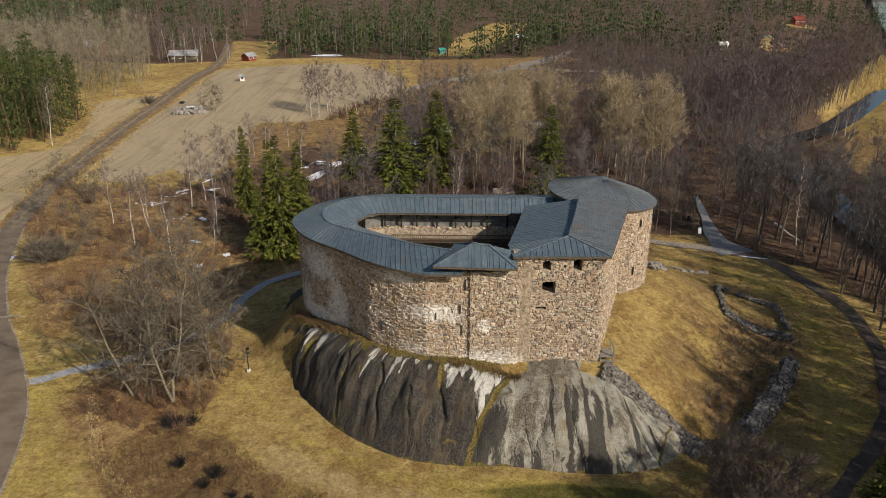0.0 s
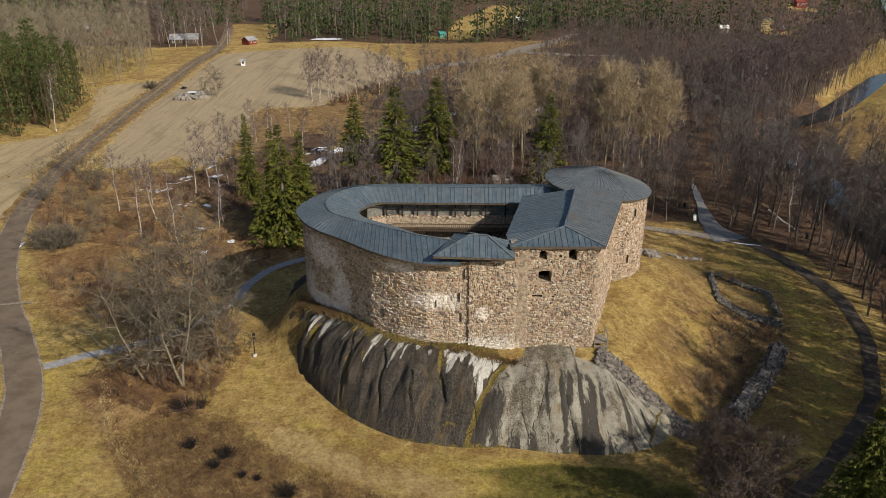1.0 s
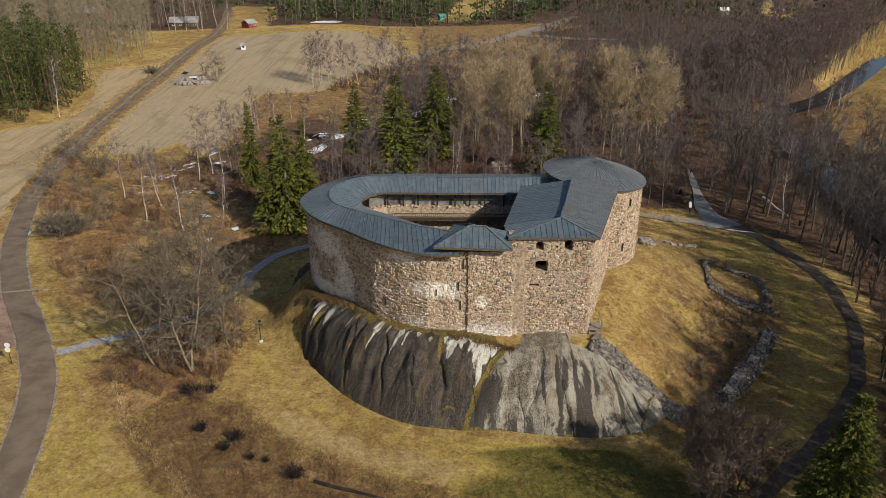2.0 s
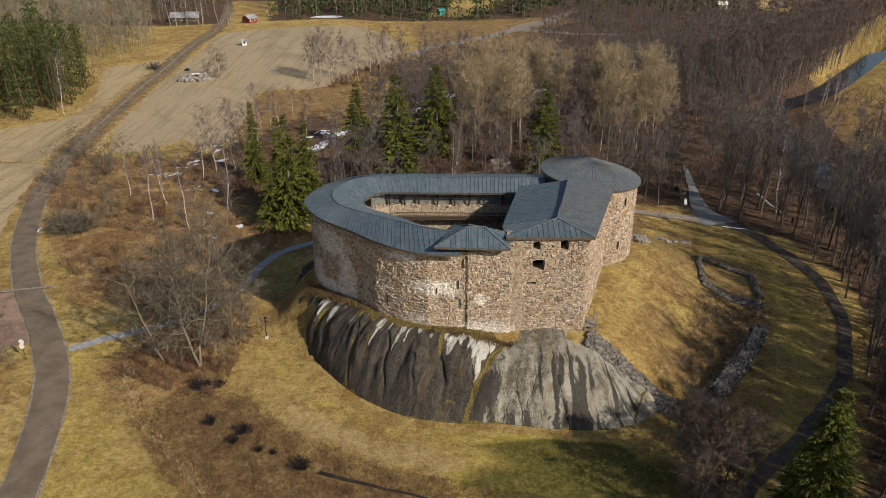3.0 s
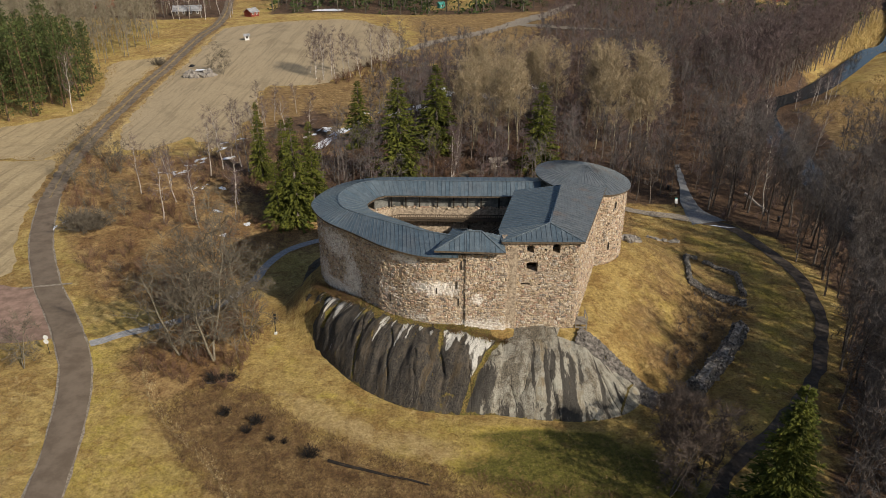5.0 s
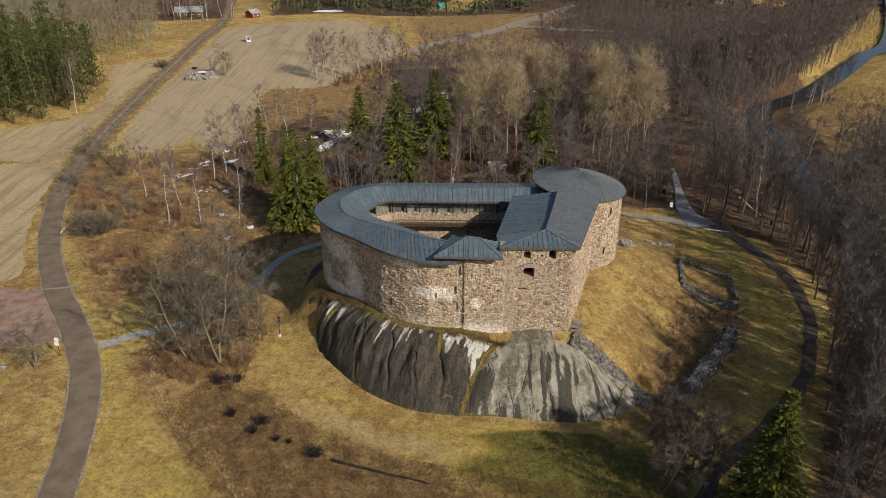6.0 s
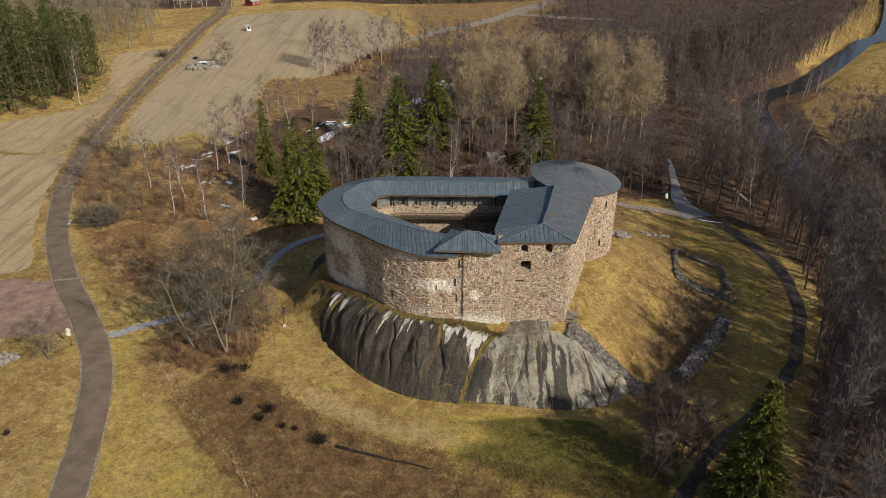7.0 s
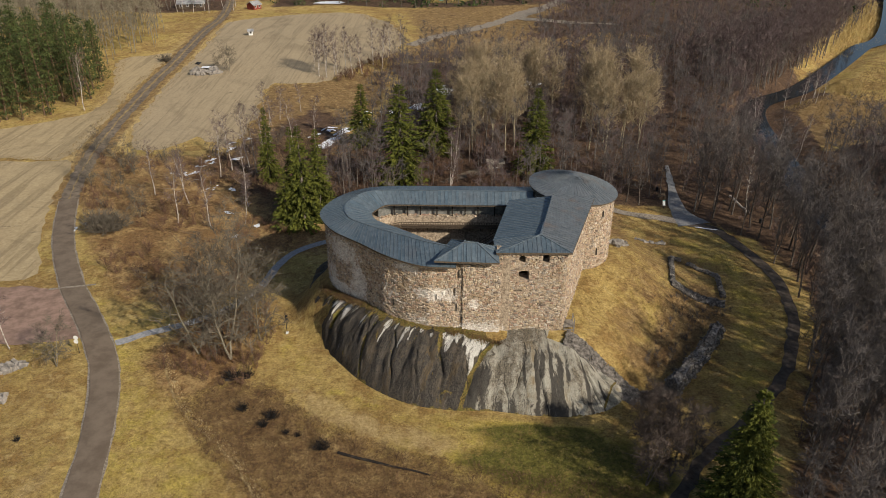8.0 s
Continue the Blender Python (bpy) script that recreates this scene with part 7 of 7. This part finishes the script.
def info_board(x, y, rz):
    z = gz(x, y)
    t = thing("information_board", (x, y, z), "white and teal information board on a post", "sign", rz=rz)
    s = Soup()
    s.tube([(x, y, z), (x, y, z + 1.1)], [0.06, 0.06], 8)
    part("post", s.pair(), M["dark_metal"], t)
    s = Soup()
    s.add([(x - 0.26, y - 0.25, z + 1.0), (x + 0.26, y - 0.25, z + 1.0), (x + 0.26, y + 0.25, z + 2.0), (x - 0.26, y + 0.25, z + 2.0), (x - 0.26, y - 0.21, z + 0.96), (x + 0.26, y - 0.21, z + 0.96), (x + 0.26, y + 0.29, z + 1.96), (x - 0.26, y + 0.29, z + 1.96)], BOX_F)
    part("panel", s.pair(), M["white_paint"], t)
    s = Soup()
    s.add([(x - 0.26, y + 0.16, z + 1.83), (x + 0.26, y + 0.16, z + 1.83), (x + 0.26, y + 0.24, z + 2.0), (x - 0.26, y + 0.24, z + 2.0), (x - 0.26, y + 0.2, z + 1.80), (x + 0.26, y + 0.2, z + 1.80), (x + 0.26, y + 0.29, z + 1.98), (x - 0.26, y + 0.29, z + 1.98)], BOX_F)
    part("header_strip", s.pair(), M["teal"], t)


def lamp_post(x, y, h):
    z = gz(x, y)
    t = thing("floodlight_post", (x, y, z), "dark steel floodlight post on a pale concrete foot", "lamp post")
    s = Soup()
    s.box(x - 0.17, y - 0.17, z - 0.1, x + 0.17, y + 0.17, z + 0.3)
    part("foot", s.pair(), M["white_paint"], t)
    s = Soup()
    s.tube([(x, y, z + 0.3), (x, y, z + h)], [0.06, 0.05], 8)
    part("pole", s.pair(), M["dark_metal"], t)
    for dz in (0.0, -0.55):
        s = Soup()
        s.box(x - 0.05, y - 0.1, z + h - 0.2 + dz, x + 0.3, y + 0.1, z + h + 0.05 + dz)
        part("lamp_head", s.pair(), M["dark_metal"], t)


def bollard(x, y):
    z = gz(x, y)
    t = thing("path_bollard", (x, y, z), "small dark bollard with a white cap beside the path", "bollard")
    s = Soup()
    s.tube([(x, y, z), (x, y, z + 0.8)], [0.08, 0.07], 8)
    part("post", s.pair(), M["dark_metal"], t)
    s = Soup()
    s.tube([(x, y, z + 0.8), (x, y, z + 1.0)], [0.13, 0.11], 8)
    part("cap", s.pair(), M["white_paint"], t)


def road_signs(x, y):
    z = gz(x, y)
    t = thing("road_sign", (x, y, z), "two round white road signs on one post", "road sign")
    s = Soup()
    s.tube([(x, y, z), (x, y, z + 3.0)], [0.035, 0.035], 8)
    part("post", s.pair(), M["dark_metal"], t)
    for dz, dx in ((2.7, 0.05), (2.05, -0.05)):
        s = Soup()
        n = 20
        ring = [(x + dx + 0.34 * math.cos(2 * math.pi * i / n), y - 0.05, z + dz + 0.34 * math.sin(2 * math.pi * i / n)) for i in range(n)]
        s.add(ring + [(p[0], p[1] + 0.03, p[2]) for p in ring], [tuple(range(n)), tuple(range(2 * n - 1, n - 1, -1))] + [(i, i + n, (i + 1) % n + n, (i + 1) % n) for i in range(n)])
        part("sign_disc", s.pair(), M["white_paint"], t)


def house(name, x, y, w, d, h, rz, wall, roof, label, category, windows=3, rise=None, chimney=False):
    """A house with gabled roof; its long side faces -y before turning."""
    z = gz(x, y) - 0.2
    t = thing(name, (x, y, z), label, category, rz=rz)
    T = Matrix.Translation((x, y, z)) @ Matrix.Rotation(radians(rz), 4, "Z")
    rise = rise or d * 0.32

    def put(pname, s, mat, parent, lab=""):
        return part(pname, ([tuple(T @ Vector(v)) for v in s.v], s.f), M[mat], parent, lab)
    s = Soup()
    s.add([(-w / 2, -d / 2, 0), (w / 2, -d / 2, 0), (w / 2, d / 2, 0), (-w / 2, d / 2, 0), (-w / 2, -d / 2, h), (w / 2, -d / 2, h), (w / 2, d / 2, h), (-w / 2, d / 2, h), (-w / 2, 0, h + rise), (w / 2, 0, h + rise)],
          [(0, 1, 5, 4), (1, 2, 6, 9, 5), (2, 3, 7, 6), (3, 0, 4, 8, 7)])
    body = put("wall", s, wall, t)
    for sgn in (-1, 1):
        s = Soup()
        e = 0.4
        y0, z0 = sgn * (d / 2 + e), h - e * rise / (d / 2)
        s.add([(-w / 2 - e, y0, z0), (w / 2 + e, y0, z0), (w / 2 + e, 0, h + rise), (-w / 2 - e, 0, h + rise), (-w / 2 - e, y0, z0 + 0.15), (w / 2 + e, y0, z0 + 0.15), (w / 2 + e, 0, h + rise + 0.15), (-w / 2 - e, 0, h + rise + 0.15)], BOX_F)
        put("roof", s, roof, t)
    for k in range(windows):
        cx = (k + 0.5) / windows * w - w / 2
        s = Soup()
        s.box(cx - 0.5, -d / 2 - 0.06, h * 0.42, cx + 0.5, -d / 2 + 0.02, h * 0.42 + 1.2)
        win = put("window", s, "white_paint", t, "white window frame")
        # Dark panes stand for the unlit room behind.
        s = Soup()
        s.box(cx - 0.38, -d / 2 - 0.08, h * 0.42 + 0.12, cx + 0.38, -d / 2 - 0.05, h * 0.42 + 1.08)
        put("pane", s, "dark_hole", win)
    if chimney:
        s = Soup()
        s.box(0.6, -0.4, h + rise - 0.6, 1.4, 0.4, h + rise + 1.1)
        put("chimney", s, "red_paint", t)


wooden_platform()
info_board(44.0, 121.0, 10)
lamp_post(-24.3, 74.3, 3.2)
bollard(-42.1, 74.6)
road_signs(-52.6, 67.7)
house("field_hut", -79.1, 270.5, 1.6, 1.5, 2.0, 15, "white_paint", "tin_roof", "small white hut in the field", "hut", 1)
house("red_barn", -91.9, 327.5, 4.8, 4.2, 2.3, 60, "red_paint", "tin_roof", "red boarded barn with a pale tin roof", "barn", 2)
house("long_shed", -122, 331, 12, 6, 2.4, 12, "wood", "tin_roof", "long dark shed with a grey tin roof", "shed", 4)
house("red_cottage", -172, 352, 11, 8, 3.6, -10, "red_paint", "tin_roof", "red cottage among the trees", "house", 3, chimney=True)
house("yellow_house", 166, 400, 5.6, 5.6, 5.0, 70, "yellow_paint", "tin_roof", "pale yellow two-storey house", "house", 3, chimney=True)
house("garden_shed", 173, 399, 3, 3, 2.2, 20, "red_paint", "tin_roof", "small red garden shed", "shed", 1)
house("grey_cottage", 136, 381, 5, 4, 2.6, 15, "wood_grey", "white_paint", "cottage with a white roof among trees", "house", 2)
house("red_house", 238, 527, 7.5, 6, 4.0, 10, "red_paint", "red_paint", "red house on the slope", "house", 4, chimney=True)
house("teal_shed", -6.5, 358, 3, 2.5, 2.2, 30, "teal", "teal", "small teal shed at the wood edge", "shed", 1)
house("small_shelter", 10.2, 143, 3.4, 2.2, 2.0, 5, "wood_grey", "wood_grey", "small weathered timber shelter", "shelter", 1, 0.5)


def fallen_trunk(a, b, r0, mat, label):
    s = Wood(5)
    p = np.linspace(a, b, 6)
    p[1:-1] += np.random.default_rng(3).normal(size=(4, 3)) * 0.06
    s.tube(p, np.linspace(r0, r0 * 0.5, 6), 7)
    v, f, m = s.arrays()
    tagged(new("fallen_trunk", mesh_of("fallen_trunk", v, f, M[mat])), label, "log")


fallen_trunk((58.6, 124.5, gz(58.6, 124.5) + 1.7), (61.2, 118.6, gz(61.2, 118.6) + 0.2), 0.3, "birch", "pale fallen birch trunk leaning in the wood")
# Black colour covers this trunk together with the shadow along it.
fallen_trunk((-13.0, 49.4, gz(-13.0, 49.4) + 0.1), (-1.8, 46.0, gz(-1.8, 46.0) + 0.1), 0.2, "twig_black", "fallen trunk in the brown meadow, coloured dark with its shadow")
fallen_trunk((-30.5, 63.0, gz(-30.5, 63) + 0.1), (-27.2, 63.6, gz(-27.2, 63.6) + 0.1), 0.18, "bark_dark", "dark fallen branch in the grass")


def litter_bin(x, y):
    z = gz(x, y)
    t = thing("litter_bin", (x, y, z), "dark litter bin beside the footpath", "bin")
    s = Soup()
    s.tube([(x, y, z), (x, y, z + 0.9)], [0.28, 0.3], 10)
    part("drum", s.pair(), M["dark_metal"], t)
    s = Soup()
    s.tube([(x, y, z + 0.9), (x, y, z + 1.0)], [0.33, 0.2], 10)
    part("lid", s.pair(), M["dark_metal"], t)


litter_bin(61.6, 114.6)
litter_bin(45.2, 131)


def bench(x, y, rz):
    z = gz(x, y)
    t = thing("bench", (x, y, z), "dark wooden bench beside the footpath", "bench", rz=rz)
    T = Matrix.Translation((x, y, z)) @ Matrix.Rotation(radians(rz), 4, "Z")
    for nm, b in (("seat", (-0.9, -0.22, 0.42, 0.9, 0.22, 0.48)), ("backrest", (-0.9, 0.22, 0.55, 0.9, 0.27, 0.95)), ("leg", (-0.75, -0.18, 0, -0.65, 0.22, 0.42)), ("leg", (0.65, -0.18, 0, 0.75, 0.22, 0.42))):
        s = Soup()
        s.box(*b)
        part(nm, ([tuple(T @ Vector(v)) for v in s.v], s.f), M["wood"], t)


bench(45.2, 127, 20)
tarp = Soup()
tarp.add([(-84.2, 218.4, 6.0), (-82.6, 218.0, 5.9), (-82.2, 219.6, 6.3), (-84.0, 219.8, 6.2), (-83.3, 218.9, 6.7)], [(0, 1, 4), (1, 2, 4), (2, 3, 4), (3, 0, 4), (3, 2, 1, 0)])
tagged(new("tarpaulin", tarp.mesh("tarpaulin", M["tarp"])), "black tarpaulin heaped on the field boulders", "tarpaulin")
